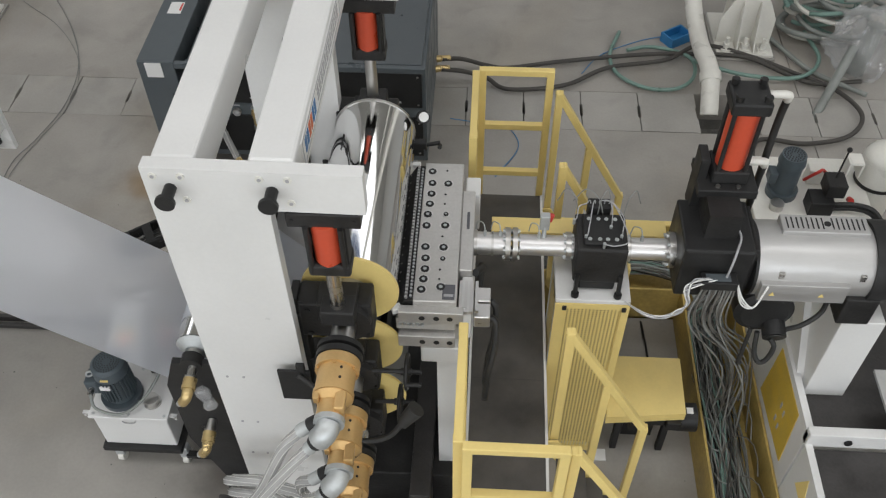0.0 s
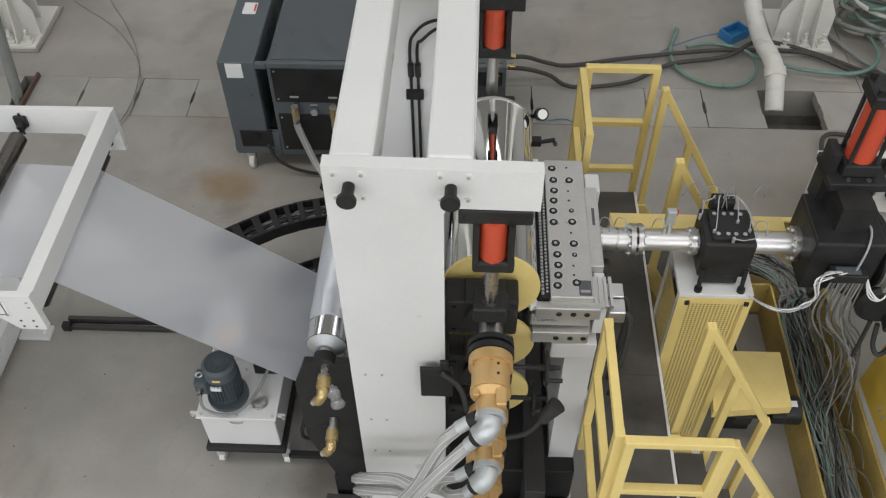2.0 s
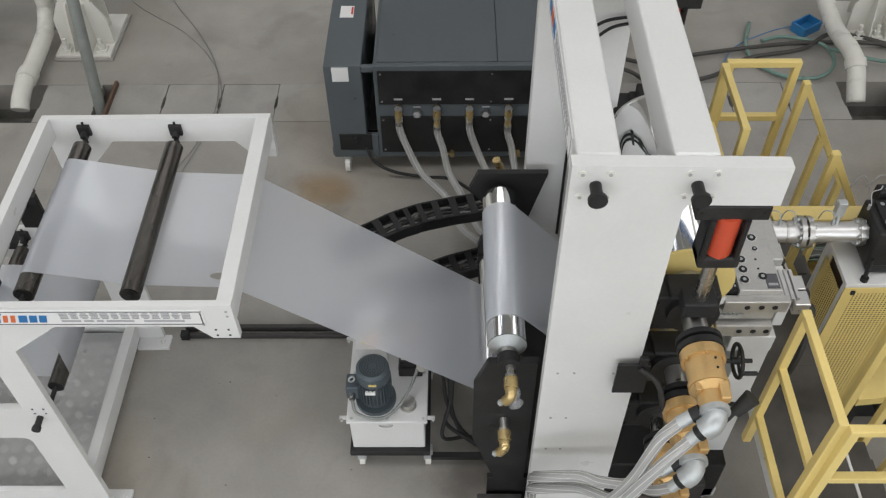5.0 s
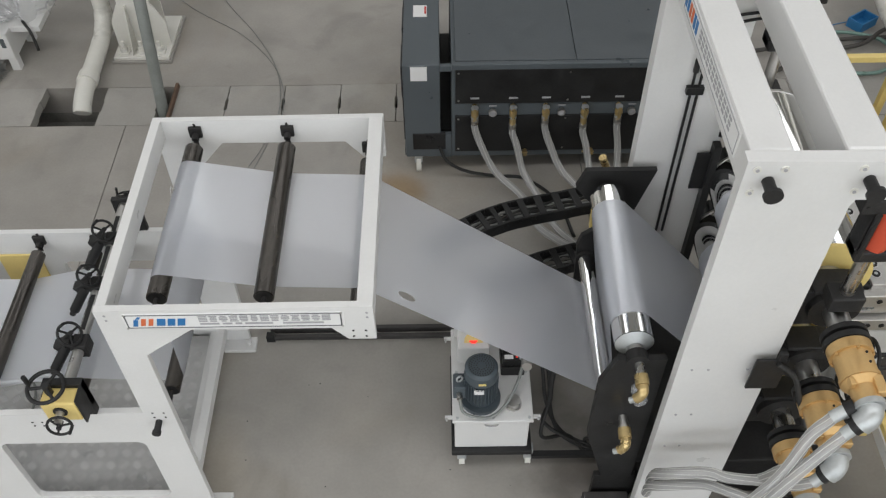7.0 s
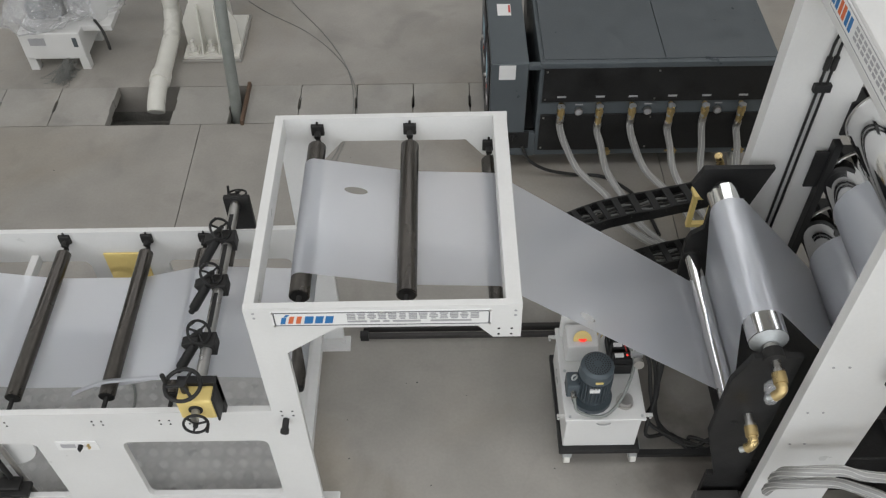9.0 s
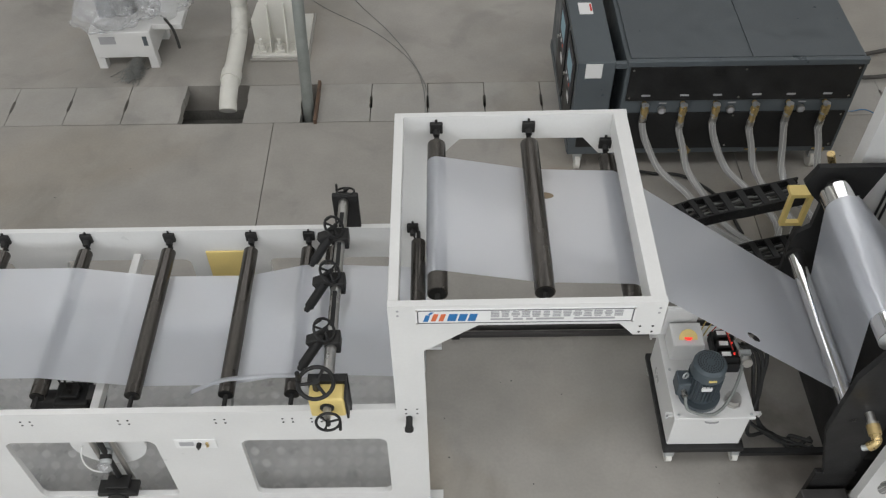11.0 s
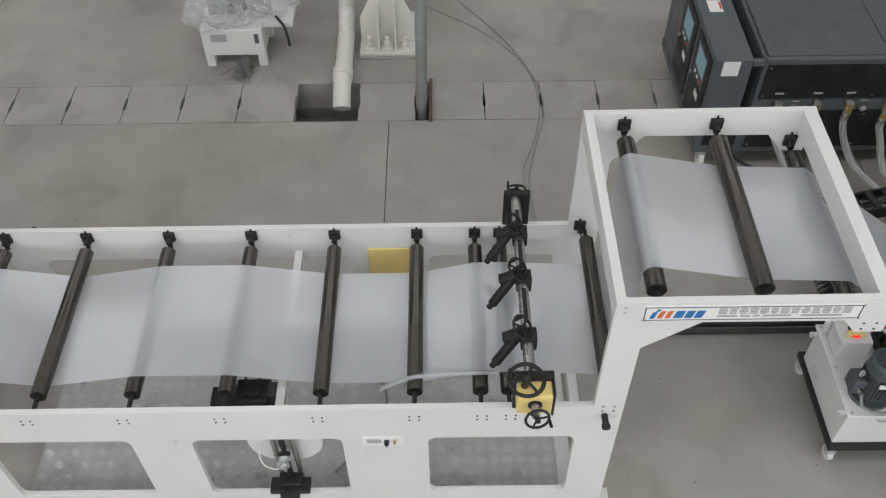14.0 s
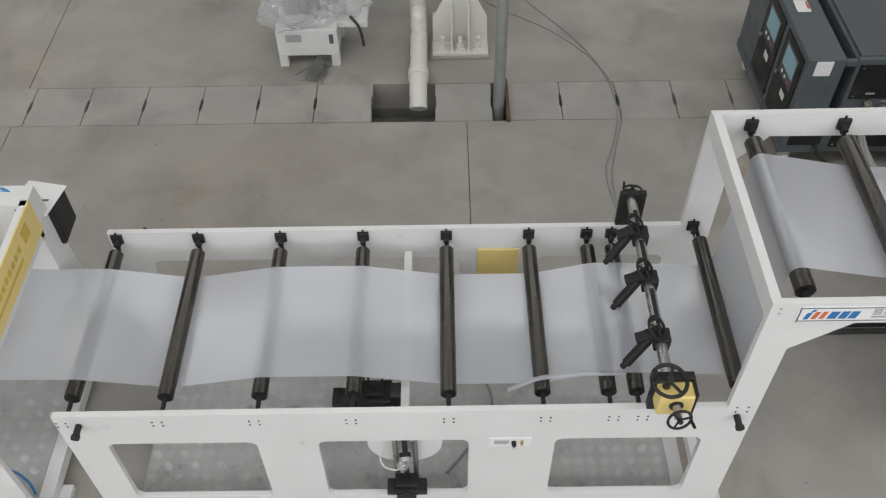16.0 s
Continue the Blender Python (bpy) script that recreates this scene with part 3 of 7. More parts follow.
    part("display", Shape().box(-5.235, NEAR - 0.009, 0.885, -5.155, NEAR - 0.006, 0.925), FADED, p)
    part("switch", Shape().cyl((-5.125, NEAR - 0.03, 0.905), (-5.125, NEAR - 0.005, 0.905), 0.014, n=14).box(-5.129, NEAR - 0.04, 0.893, -5.121, NEAR - 0.028, 0.917), BLACK, p)
    part("button", Shape().cyl((-5.08, NEAR - 0.018, 0.915), (-5.08, NEAR - 0.005, 0.915), 0.008, n=12).cyl((-5.08, NEAR - 0.018, 0.89), (-5.08, NEAR - 0.005, 0.89), 0.008, n=12), BRASS, p)
    # rollers, blocks and bolts
    for x, k in TABLE:
        roller(f, x, RZ, RR, k)
        bracket(f, x, 1.16, FAR - 0.035, -1)
        bracket(f, x, 1.11, NEAR + 0.035, 1)
        bolts(f, "bolt", [(x + dx, NEAR - 0.002, 1.135 + dz) for dx in (-0.026, 0.026) for dz in (-0.018, 0.018)], (0, 1, 0), 0.0062, 0.01, BLACK)
    roller(f, -3.905, 1.17, RR, -1)
    bracket(f, -3.94, 1.22, FAR - 0.035, -1)
    for x, z, r, k, bz in ((-3.78, 2.0, 0.05, 1, 2.045), (-3.265, 2.0, 0.05, -1, 2.045), (-2.82, 1.88, 0.045, 1, 1.915)):
        roller(f, x, z, r, k, 2.57, 3.62)
        bracket(f, x, bz, FAR - 0.035, -1)
        bracket(f, x, z, NEAR + 0.035, 1)
    for x, z in ((-3.93, 1.21), (-2.80, 1.93)):
        bolts(f, "bolt", [(x + dx, NEAR - 0.002, z + dz) for dx in (-0.03, 0.03) for dz in (-0.022, 0.022)], (0, 1, 0), 0.0062, 0.01, BLACK)
    for x in (-2.757, -3.965):
        bolts(f, "bolt", [(x, NEAR - 0.002, z) for z in (2.09, 2.055)], (0, 1, 0), 0.007, 0.01, FADED)
    for x, z in ((-7.475, 1.13), (-3.944, 1.15)):
        part("peg", Shape().cyl((x, NEAR - 0.066, z), (x, NEAR, z), 0.018, n=16).cyl((x, NEAR - 0.082, z), (x, NEAR - 0.062, z), 0.024, n=16), BLACK, f)
    part("peg", Shape().cyl((-7.40, FAR, 1.175), (-7.40, FAR + 0.03, 1.175), 0.014, n=12), BLACK, f)
    part("yellow_panel", Shape().box(-5.285, FAR - 0.05, 0.75, -5.015, FAR - 0.036, 1.02, 0.004), YELLOW, f, "yellow box on the inner face of the side plate")
    return f


roller_frame()


def tread_floor(name, x0, x1, y0, y1, z, label):
    """Tread plate: a base with rows of raised five-bar groups."""
    t = thing(name, ((x0 + x1) / 2, (y0 + y1) / 2, 0), label, "tread plate")
    part("plate", Shape().box(x0, y0, z - 0.03, x1, y1, z), TREAD, t)
    part("support", Shape().box(x0 + 0.05, y0 + 0.05, 0, x1 - 0.05, y1 - 0.05, z - 0.03), DARKMETAL, t)
    vs, fs = [], []
    step = 0.085
    nx, ny = int((x1 - x0 - 0.04) / step), int((y1 - y0 - 0.04) / step)
    for i in range(nx):
        for j in range(ny):
            cx, cy = x0 + 0.045 + i * step, y0 + 0.045 + j * step
            a = radians(45 if (i + j) % 2 else -45)
            ca, sa = math.cos(a), math.sin(a)
            for k in range(-2, 3):
                base = len(vs)
                L, W, h, o = 0.027 - 0.004 * abs(k), 0.0034, 0.0035, k * 0.0125
                for u, v, w in ((-L, o - W, 0), (L, o - W, 0), (L, o + W, 0), (-L, o + W, 0), (-L * 0.7, o, h), (L * 0.7, o, h)):
                    vs.append((cx + u * ca - v * sa, cy + u * sa + v * ca, z + w))
                fs += [tuple(base + q for q in f) for f in ((0, 1, 5, 4), (2, 3, 4, 5), (1, 2, 5), (3, 0, 4))]
    raw_mesh("tread_relief", vs, fs, TREADBAR, t, kind="stuff")
    return t


tread_floor("tread_deck", -7.42, -4.03, 2.47, 3.70, 0.12, "grey five-bar tread plate deck inside the roller frame")


def handwheel(parent, p, axis, r, spokes=3, stem=0.08, mat=None):
    """A rim, spokes, hub, stem and turning handle."""
    mat = mat or BLACK
    a = Vector(axis).normalized()
    u = a.orthogonal().normalized()
    v = a.cross(u)
    p = Vector(p)
    w = part("handwheel", Shape().ring(p, a, r, r * 0.125), mat, parent)
    for k in range(spokes):
        t = 2 * math.pi * k / spokes + 0.4
        part("spoke", Shape().cyl(p, p + (u * math.cos(t) + v * math.sin(t)) * r, r * 0.10, n=8), mat, w)
    part("hub", Shape().cyl(p - a * stem, p + a * 0.02, r * 0.22, n=14), mat, w)
    g = p + (u * math.cos(2.2) + v * math.sin(2.2)) * r
    part("handle", Shape().cyl(g, g + a * r * 0.9, r * 0.14, n=10), mat, w)
    return w


def slitter():
    t = thing("edge_slitter", (-4.35, 3.05, 1.28), "edge-cutting shaft with three black knife holders and a yellow gearbox", "sheet cutter")
    X, Z = -4.355, 1.44
    part("shaft", Shape().cyl((X, 2.43, Z), (X, 3.76, Z), 0.03, n=24), STEEL, t)
    for y0, y1 in ((2.78, 3.02), (3.16, 3.38), (3.5, 3.62)):
        part("slot", Shape().box(X - 0.012, y0, Z + 0.012, X + 0.012, y1, Z + 0.0315), BLACK, t)
    part("end_plate", Shape().box(-4.425, 3.735, 1.20, -4.265, 3.77, 1.49, 0.006), BLACKCAST, t)
    handwheel(t, (-4.345, 3.79, 1.475), (0, 0.35, 1), 0.054, stem=0.05)
    for y in (3.44, 3.10, 2.70):
        h = part("knife_holder", Shape().box(X - 0.035, y - 0.045, Z - 0.05, X + 0.05, y + 0.045, Z + 0.045, 0.006), BLACKCAST, t)
        part("arm", Shape().box(X - 0.13, y - 0.03, Z - 0.01, X - 0.02, y + 0.03, Z + 0.045, 0.006, Matrix.Rotation(radians(-24), 4, "Y")), BLACKCAST, h)
        part("knife_body", Shape().cyl((X - 0.06, y - 0.01, Z + 0.02), (X - 0.165, y - 0.055, Z - 0.14), 0.028, n=14).cyl((X - 0.165, y - 0.055, Z - 0.14), (X - 0.185, y - 0.06, Z - 0.17), 0.018, n=10), BLACK, h)
        handwheel(t, (X - 0.03, y + 0.008, Z + 0.092), (0.62, -0.2, 0.76), 0.063, stem=0.085)
    g = part("gearbox", Shape().box(-4.435, 2.285, 1.36, -4.255, 2.385, 1.52, 0.012), YELLOW, t, "yellow gearbox")
    part("gear_plate", Shape().box(-4.255, 2.29, 1.33, -4.243, 2.43, 1.535, 0.003), BLACK, g)
    part("gear_plate", Shape().box(-4.445, 2.385, 1.25, -4.243, 2.43, 1.54, 0.003), BLACK, g)
    part("bush", Shape().cyl((-4.345, 2.278, 1.452), (-4.345, 2.290, 1.452), 0.036, n=20), BLACK, g)
    part("spindle", Shape().cyl((-4.345, 2.215, 1.445), (-4.345, 2.290, 1.452), 0.021, n=18), STEEL, g)
    handwheel(t, (-4.392, 2.345, 1.585), (0.05, -0.12, 1), 0.088, stem=0.07)
    handwheel(t, (-4.337, 2.213, 1.432), (0.12, -1, 0.25), 0.06, stem=0.03)
    part("stay", Shape().box(-4.40, NEAR + 0.04, 1.0, -4.30, NEAR + 0.06, 1.30), BLACK, t)
    return t


slitter()


def under_table():
    m = thing("drive_motor", (-6.0, 2.72, 0.12), "black geared drive motor fixed to a white cross beam", "motor")
    part("motor_body", Shape().box(-6.05, 2.64, 0.76, -5.85, 2.80, 0.93, 0.012), BLACK, m)
    part("gear_head", Shape().cyl((-6.15, 2.72, 0.83), (-6.05, 2.72, 0.83), 0.075, n=20).box(-6.20, 2.66, 0.74, -6.13, 2.78, 0.88, 0.006), BLACKCAST, m)
    part("terminal_box", Shape().box(-6.0, 2.67, 0.93, -5.90, 2.76, 0.965, 0.006), BLACK, m)
    part("gland", Shape().cyl((-5.95, 2.70, 0.965), (-5.95, 2.70, 1.0), 0.008, n=8), BLACK, m)
    part("mount", Shape().box(-5.86, 2.67, 0.80, -5.795, 2.77, 0.94, 0.004), DARKMETAL, m)
    for dx, top in ((-0.05, 1.05), (0.03, 1.08)):
        part("cable", Shape().tube(smooth_line([(-5.93 + dx, 2.74, 0.965), (-5.95 + dx, 2.80, top), (-6.02 + dx, 2.86, top - 0.02), (-6.06 + dx, 2.88, 0.85), (-6.04 + dx, 2.86, 0.4)]), 0.006), BLACK, m)
    m.location.x += 0.04
    w = thing("edge_winder", (-5.745, 2.50, 0.12), "white round trim winder with bagged hub on steel guide rods", "trim winder")
    part("disc", Shape().cyl((-5.745, 2.56, 0.64), (-5.745, 2.54, 0.64), 0.22, n=40), WHITE, w)
    part("hub", Shape().cyl((-5.745, 2.54, 0.645), (-5.745, 2.50, 0.645), 0.04, n=20).cyl((-5.745, 2.50, 0.645), (-5.74, 2.43, 0.62), 0.033, n=20), GALV, w)
    part("hub_band", Shape().cyl((-5.744, 2.478, 0.637), (-5.742, 2.452, 0.628), 0.035, n=20), BLACK, w)
    for x in (-5.80, -5.685):
        part("guide_rod", Shape().cyl((x, 2.50, 0.12), (x, 2.50, 0.92), 0.016, n=12), STEEL, w, "bright steel guide rod")
    part("lead_screw", Shape().cyl((-5.742, 2.48, 0.15), (-5.742, 2.48, 0.92), 0.017, n=12), BLACK, w, "black threaded lead screw")
    part("rod_head", Shape().box(-5.83, 2.45, 0.90, -5.655, 2.53, 0.94, 0.006), BLACK, w)
    part("clamp", Shape().box(-5.86, 2.372, 0.308, -5.62, 2.47, 0.345, 0.006).box(-5.81, 2.40, 0.345, -5.67, 2.49, 0.37, 0.006), BLACKCAST, w)
    part("foot_disc", Shape().cyl((-5.745, 2.365, 0.29), (-5.745, 2.385, 0.29), 0.06, n=24), BLACK, w)
    b = Shape().ball((-5.755, 2.43, 0.575), 0.05, 0.8, 0.5, 0.9)
    for v in b.bm.verts:
        v.co += Vector((random.uniform(-1, 1), random.uniform(-1, 1), random.uniform(-1, 1))) * 0.008
    part("plastic_bag", b, WRAP, w, "crumpled clear plastic bag")
    part("trim_loop", Shape().tube(smooth_line([(-5.75, 2.44, 0.56), (-5.80, 2.44, 0.50), (-5.87, 2.45, 0.53), (-5.89, 2.47, 0.62), (-5.87, 2.50, 0.70)]), 0.005, 6), WHITECABLE, w, "loop of white trimmed strip")
    c = Shape().tube(smooth_line([(-5.5, 2.6, 0.14), (-5.38, 2.75, 0.14), (-5.2, 3.0, 0.14), (-5.24, 3.3, 0.14), (-5.5, 3.5, 0.14)]), 0.009)
    simple("floor_cable", c, GREYCABLE, "grey cable lying on the tread deck", "cable")


under_table()


# ---- calender ----
CX, ROLLZ, CR = -0.605, (2.07, 1.625, 1.17), 0.218


def cylinder_unit(parent, y, face):
    """A hydraulic cylinder that presses the top roll: head plate, tube, tie rods, rod and clevis."""
    x = -0.615
    c = part("cylinder_tube", Shape().cyl((x, y, 2.57), (x, y, 2.80), 0.06, n=28), ORANGE, parent, "orange-red hydraulic cylinder")
    part("head_plate", Shape().box(-0.757, y - 0.045, 2.792, -0.466, y + 0.06, 2.868, 0.006), BLACKCAST, c)
    bolts(c, "bolt", [(xx, y - 0.048, 2.83) for xx in (-0.735, -0.49)], (0, 1, 0), 0.01, 0.01, BLACK)
    part("end_cap", Shape().box(x - 0.084, y - 0.062, 2.515, x + 0.09, y + 0.062, 2.58, 0.012), BLACKCAST, c)
    for dx in (-0.068, 0.068):
        for dy in (-0.052, 0.052):
            part("tie_rod", Shape().cyl((x + dx, y + dy, 2.53), (x + dx, y + dy, 2.80), 0.012, n=10), BLACK, c)
    part("side_bar", Shape().box(x + 0.072, y - 0.04, 2.53, x + 0.086, y + 0.04, 2.80, 0.003), BLACK, c)
    part("side_bar", Shape().box(x - 0.084, y - 0.04, 2.53, x - 0.072, y + 0.04, 2.80, 0.003), BLACK, c)
    part("piston_rod", Shape().cyl((x, y, 2.18), (x, y, 2.52), 0.031, n=20), STEEL, c)
    part("clevis", Shape().box(x - 0.075, y - 0.05, 2.16, x + 0.075, y + 0.06, 2.25, 0.008), BLACKCAST, c)


def bearing(parent, z, y0, y1):
    h = part("bearing_housing", Shape().box(CX - 0.215, y0, z - 0.15, CX + 0.122, y1, z + 0.10, 0.012), BLACKCAST, parent)
    part("slide_block", Shape().box(CX - 0.25, y0 + 0.02, z - 0.20, CX - 0.215, y1 - 0.01, z + 0.11, 0.004), BLACK, h)
    part("cap_plate", Shape().box(CX - 0.12, y0 - 0.02, z + 0.10, CX + 0.06, y1 - 0.02, z + 0.125, 0.008), BLACKCAST, h)
    bolts(h, "bolt", [(CX + dx, y0 - 0.008, z + dz) for dx in (-0.17, 0.095) for dz in (-0.12, 0.05)], (0, 1, 0), 0.014, 0.012, BLACK)
    return h


def braid(hose, line, r, phase=0.0, strands=7):
    """Thread lines that wind slowly round a hose."""
    for q in range(strands):
        out = []
        for i, p in enumerate(line):
            d = (line[min(i + 1, len(line) - 1)] - line[max(i - 1, 0)]).normalized()
            u = d.cross(Vector((0.2, 1, 0.3))).normalized()
            a = 2 * math.pi * q / strands + phase + 0.035 * i
            out.append(p + (u * math.cos(a) + d.cross(u) * math.sin(a)) * r * 0.98)
        part("braid_line", Shape().tube(out, 0.0016 if q % 3 else 0.0026, 4), BRAID, hose)


def rotary_joint(parent, z, k):
    """A bronze rotary union on the roll's end, with its elbow and two braided hoses."""
    x = CX
    o = 0.105
    j = part("rotary_joint", Shape().cyl((x, 2.285 - o, z), (x, 2.235 - o, z), 0.098, n=32).cyl((x, 2.235 - o, z), (x, 2.10 - o, z), 0.084, n=32).cyl((x, 2.10 - o, z), (x, 2.07 - o, z), 0.088, 0.064, n=32).cyl((x, 2.07 - o, z), (x, 1.995 - o, z), 0.061, n=28)
             .cyl((x, 2.105 - o, z), (x, 2.128 - o, z), 0.089, n=32).box(x + 0.02, 2.01 - o, z + 0.03, x + 0.065, 2.10 - o, z + 0.075, 0.006).box(x - 0.075, 2.06 - o, z + 0.02, x - 0.05, 2.10 - o, z + 0.06, 0.004), GOLD, parent, "bronze-coloured rotary joint")
    part("flange", Shape().cyl((x, 2.42, z), (x, 2.385, z), 0.12, n=28), BLACKCAST, j)
    part("neck", Shape().cyl((x, 2.385, z), (x, 2.33 - o, z), 0.055, n=24), STEEL, j)
    part("seal_ring", Shape().cyl((x, 2.36 - o, z), (x, 2.335 - o, z), 0.104, n=28), BLACK, j)
    part("seal_ring", Shape().cyl((x, 2.318 - o, z), (x, 2.289 - o, z), 0.104, n=28), BLACK, j)
    bolts(j, "bolt", [(x + 0.09 * math.cos(a), 2.225 - o, z + 0.09 * math.sin(a)) for a in (0.5, 1.6, 2.7, 3.8, 4.9, 6.0)], (0, 1, 0), 0.006, 0.012, GOLD)
    bolts(j, "screw_hole", [(x + 0.03, yy - o, z + 0.0775) for yy in (2.21, 2.16)], (0, 0, 1), 0.006, 0.006, BLACK)
    ye = 1.995 - o
    e = part("elbow", Shape().cyl((x, ye + 0.005, z), (x, ye - 0.02, z), 0.066, n=24).tube(smooth_line([(x, ye - 0.015, z), (x - 0.004, ye - 0.036, z - 0.004), (x - 0.018, ye - 0.055, z - 0.022), (x - 0.04, ye - 0.062, z - 0.05)], 5), 0.052, 20), GALV, j, "grey galvanised pipe elbow")
    part("nipple", Shape().cyl((x - 0.038, ye - 0.061, z - 0.048), (x - 0.062, ye - 0.066, z - 0.078), 0.037, n=18), BLACK, e)
    part("ferrule", Shape().cyl((x - 0.06, ye - 0.066, z - 0.076), (x - 0.092, ye - 0.075, z - 0.115), 0.0305, n=8), GALV, e)
    part("side_port", Shape().cyl((x - 0.05, 2.0 - o, z - 0.02), (x - 0.085, 1.995 - o, z - 0.045), 0.034, n=18), BLACK, j)
    part("ferrule", Shape().cyl((x - 0.08, 1.996 - o, z - 0.04), (x - 0.135, 1.985 - o, z - 0.085), 0.0305, n=8), GALV, j)
    for n, (p, r) in enumerate((((x - 0.088, ye - 0.074, z - 0.11), 0.026), ((x - 0.13, 1.986 - o, z - 0.08), 0.026))):
        p = Vector(p)
        drop = z - 1.1
        if k == 0:
            f = 0.045 * n
            pts = [p, p + Vector((-0.08, -0.04, -0.09)), (-0.895 - 0.3 * f, 1.715 + f, 1.71), (-0.99 - 0.5 * f, 1.67 + f, 1.53), (-1.08 - f, 1.65 + f, 1.20), (-1.18 - f, 1.72 + f, 0.8), (-1.29, 1.95 + f, 0.5), (-1.33, 2.15 + f, 0.32)]
        else:
            q = 2 * k + n - 2
            zz = (1.16, 1.12, 1.03, 0.985)[q]
            yo = 0.028 * (q % 2)
            pts = [p, p + Vector((-0.07, 0.02, -0.08)), (x - 0.22 - 0.02 * n, 1.94 + yo, zz + drop * 0.22), (x - 0.36, 2.0 + yo, zz + 0.03), (-1.06, 2.04 + yo, zz + 0.012), (-1.17, 2.05 + yo, zz - 0.01), (-1.255 + 0.015 * n, 2.08 + yo, zz - 0.075), (-1.285 + 0.015 * n, 2.14 + yo, zz - 0.20), (-1.26, 2.22, zz - 0.40)]
        h = part("braided_hose", Shape().tube(smooth_line(pts, 10), r, 14), HOSE, j, "clear braided hose")
        line = smooth_line(pts, 10)
        braid(h, line, r, n)


def calender():
    c = thing("roll_calender", (-0.8, 3.08, 0), "white portal calender with three stacked chrome rolls", "calender")
    out = [(-1.268, 0.0), (-1.268, 3.085), (-0.441, 3.072), (-0.441, 2.87), (-0.80, 2.875), (-0.813, 2.84), (-0.818, 0.0)]
    near = part("column_plate", Shape().plate(out, 2.32, 2.382), WHITE, c)
    out_far = [(-1.275, 0.0), (-1.275, 3.085), (-0.445, 3.115), (-0.445, 2.875), (-0.785, 2.875), (-0.80, 2.84), (-0.805, 0.0)]
    far = part("column_plate", Shape().plate(out_far, 3.75, 3.85), WHITE, c)
    for x0, x1 in ((-1.245, -1.075), (-0.878, -0.70)):
        part("top_beam", Shape().box(x0, 2.382, 2.88, x1, 3.75, 3.084, 0.014), WHITE, c)
    bolts(near, "bolt", [(x + dx, 2.314, z) for x in (-1.17, -0.77) for dx in (-0.055, 0.05) for z in (3.045, 2.925)], (0, 1, 0), 0.017, 0.008, PVC)
    bolts(near, "screw", [(x + dx, 2.311, z) for x in (-1.17, -0.77) for dx in (-0.055, 0.05) for z in (3.045, 2.925)], (0, 1, 0), 0.008, 0.005, FADED)
    bolts(near, "bolt", [(x, 2.316, z) for x in (-1.20, -1.12, -0.93, -0.86) for z in (1.70, 1.28, 0.95, 0.62) if not (x > -1 and z < 1.5)], (0, 1, 0), 0.007, 0.006, FADED)
    for x in (-1.17, -0.785):
        part("lifting_peg", Shape().cyl((x, 2.238, 2.985), (x, 2.32, 2.985), 0.024, n=18).cyl((x, 2.232, 2.985), (x, 2.248, 2.985), 0.038, n=24), BLACK, near, "black lifting peg")
    # company board along both beams: plain bars in the sign's colours
    for x, sgn in ((-0.70, 1), (-1.245, -1)):
        a, b = (x, x + 0.004) if sgn > 0 else (x - 0.004, x)
        bd = part("sign_board", Shape().plate([(2.50, 2.93), (3.55, 2.93), (3.55, 3.06), (2.50, 3.06)], a, b, axis="x"), PAPER, c)
        p0, p1 = (b, b + 0.002) if sgn > 0 else (a - 0.002, a)
        for k in range(6):
            y = 2.56 + 0.045 * k if sgn > 0 else 3.50 - 0.045 * k
            part("mark_bar", Shape().box(p0, y, 2.96, p1, y + 0.03, 3.03), LOGOORANGE if k in (2, 3) else LOGOBLUE, bd)
        for k in range(12):
            y = 2.87 + 0.052 * k if sgn > 0 else 3.19 - 0.052 * k
            for z, h in ((2.968, 0.014), (2.993, 0.014), (3.018, 0.014)):
                part("character_bar", Shape().box(p0, y, z, p1, y + 0.036, z + h), FADED, bd)
        for y0, z0, y1, z1 in ((2.515, 2.938, 3.535, 2.942), (2.515, 3.048, 3.535, 3.052), (2.515, 2.942, 2.519, 3.048), (3.531, 2.942, 3.535, 3.048)):
            part("border_line", Shape().box(p0, y0, z0, p1, y1, z1), FADED, bd)
    # press cylinders
    cylinder_unit(c, 2.36, -1)
    cylinder_unit(c, 3.80, 1)
    for z in ROLLZ:
        at = (CX, 3.1, z)
        r = part("roll", Shape().cyl((CX, 2.60, z), (CX, 3.70, z), CR, n=64), CHROME, c, "mirror-polished chrome roll", at=at)
        for y0, y1, rr in ((2.585, 2.60, CR + 0.012), (3.70, 3.715, CR + 0.005)):
            part("end_disc", Shape().cyl((CX, y0, z), (CX, y1, z), rr, n=56), YELLOW if y0 < 3 else STEEL, r, "yellow end disc" if y0 < 3 else "")
        TURNING.append((r, Vector(at) - ORIGIN[c], CR, {2.07: -1, 1.625: 1, 1.17: -1}[z]))
        bearing(c, z, 2.42, 2.56)
        bearing(c, z, 3.74, 3.88)
        part("roll_neck", Shape().cyl((CX, 2.56, z), (CX, 2.585, z), 0.09, n=24), STEEL, c)
    for k, z in enumerate(ROLLZ):
        rotary_joint(c, z, k)
    for x, z in ((-0.33, 1.745), (-0.375, 1.47)):
        part("spindle", Shape().cyl((-0.50, 2.36, z), (x + 0.07, 2.36, z), 0.012, n=10), BLACK, c)
        handwheel(c, (x, 2.36, z), (1, 0, 0), 0.082, stem=0.03)
    part("guide_rail", Shape().box(-0.845, 2.425, 0.35, -0.80, 2.50, 2.08, 0.004), BLACK, c)
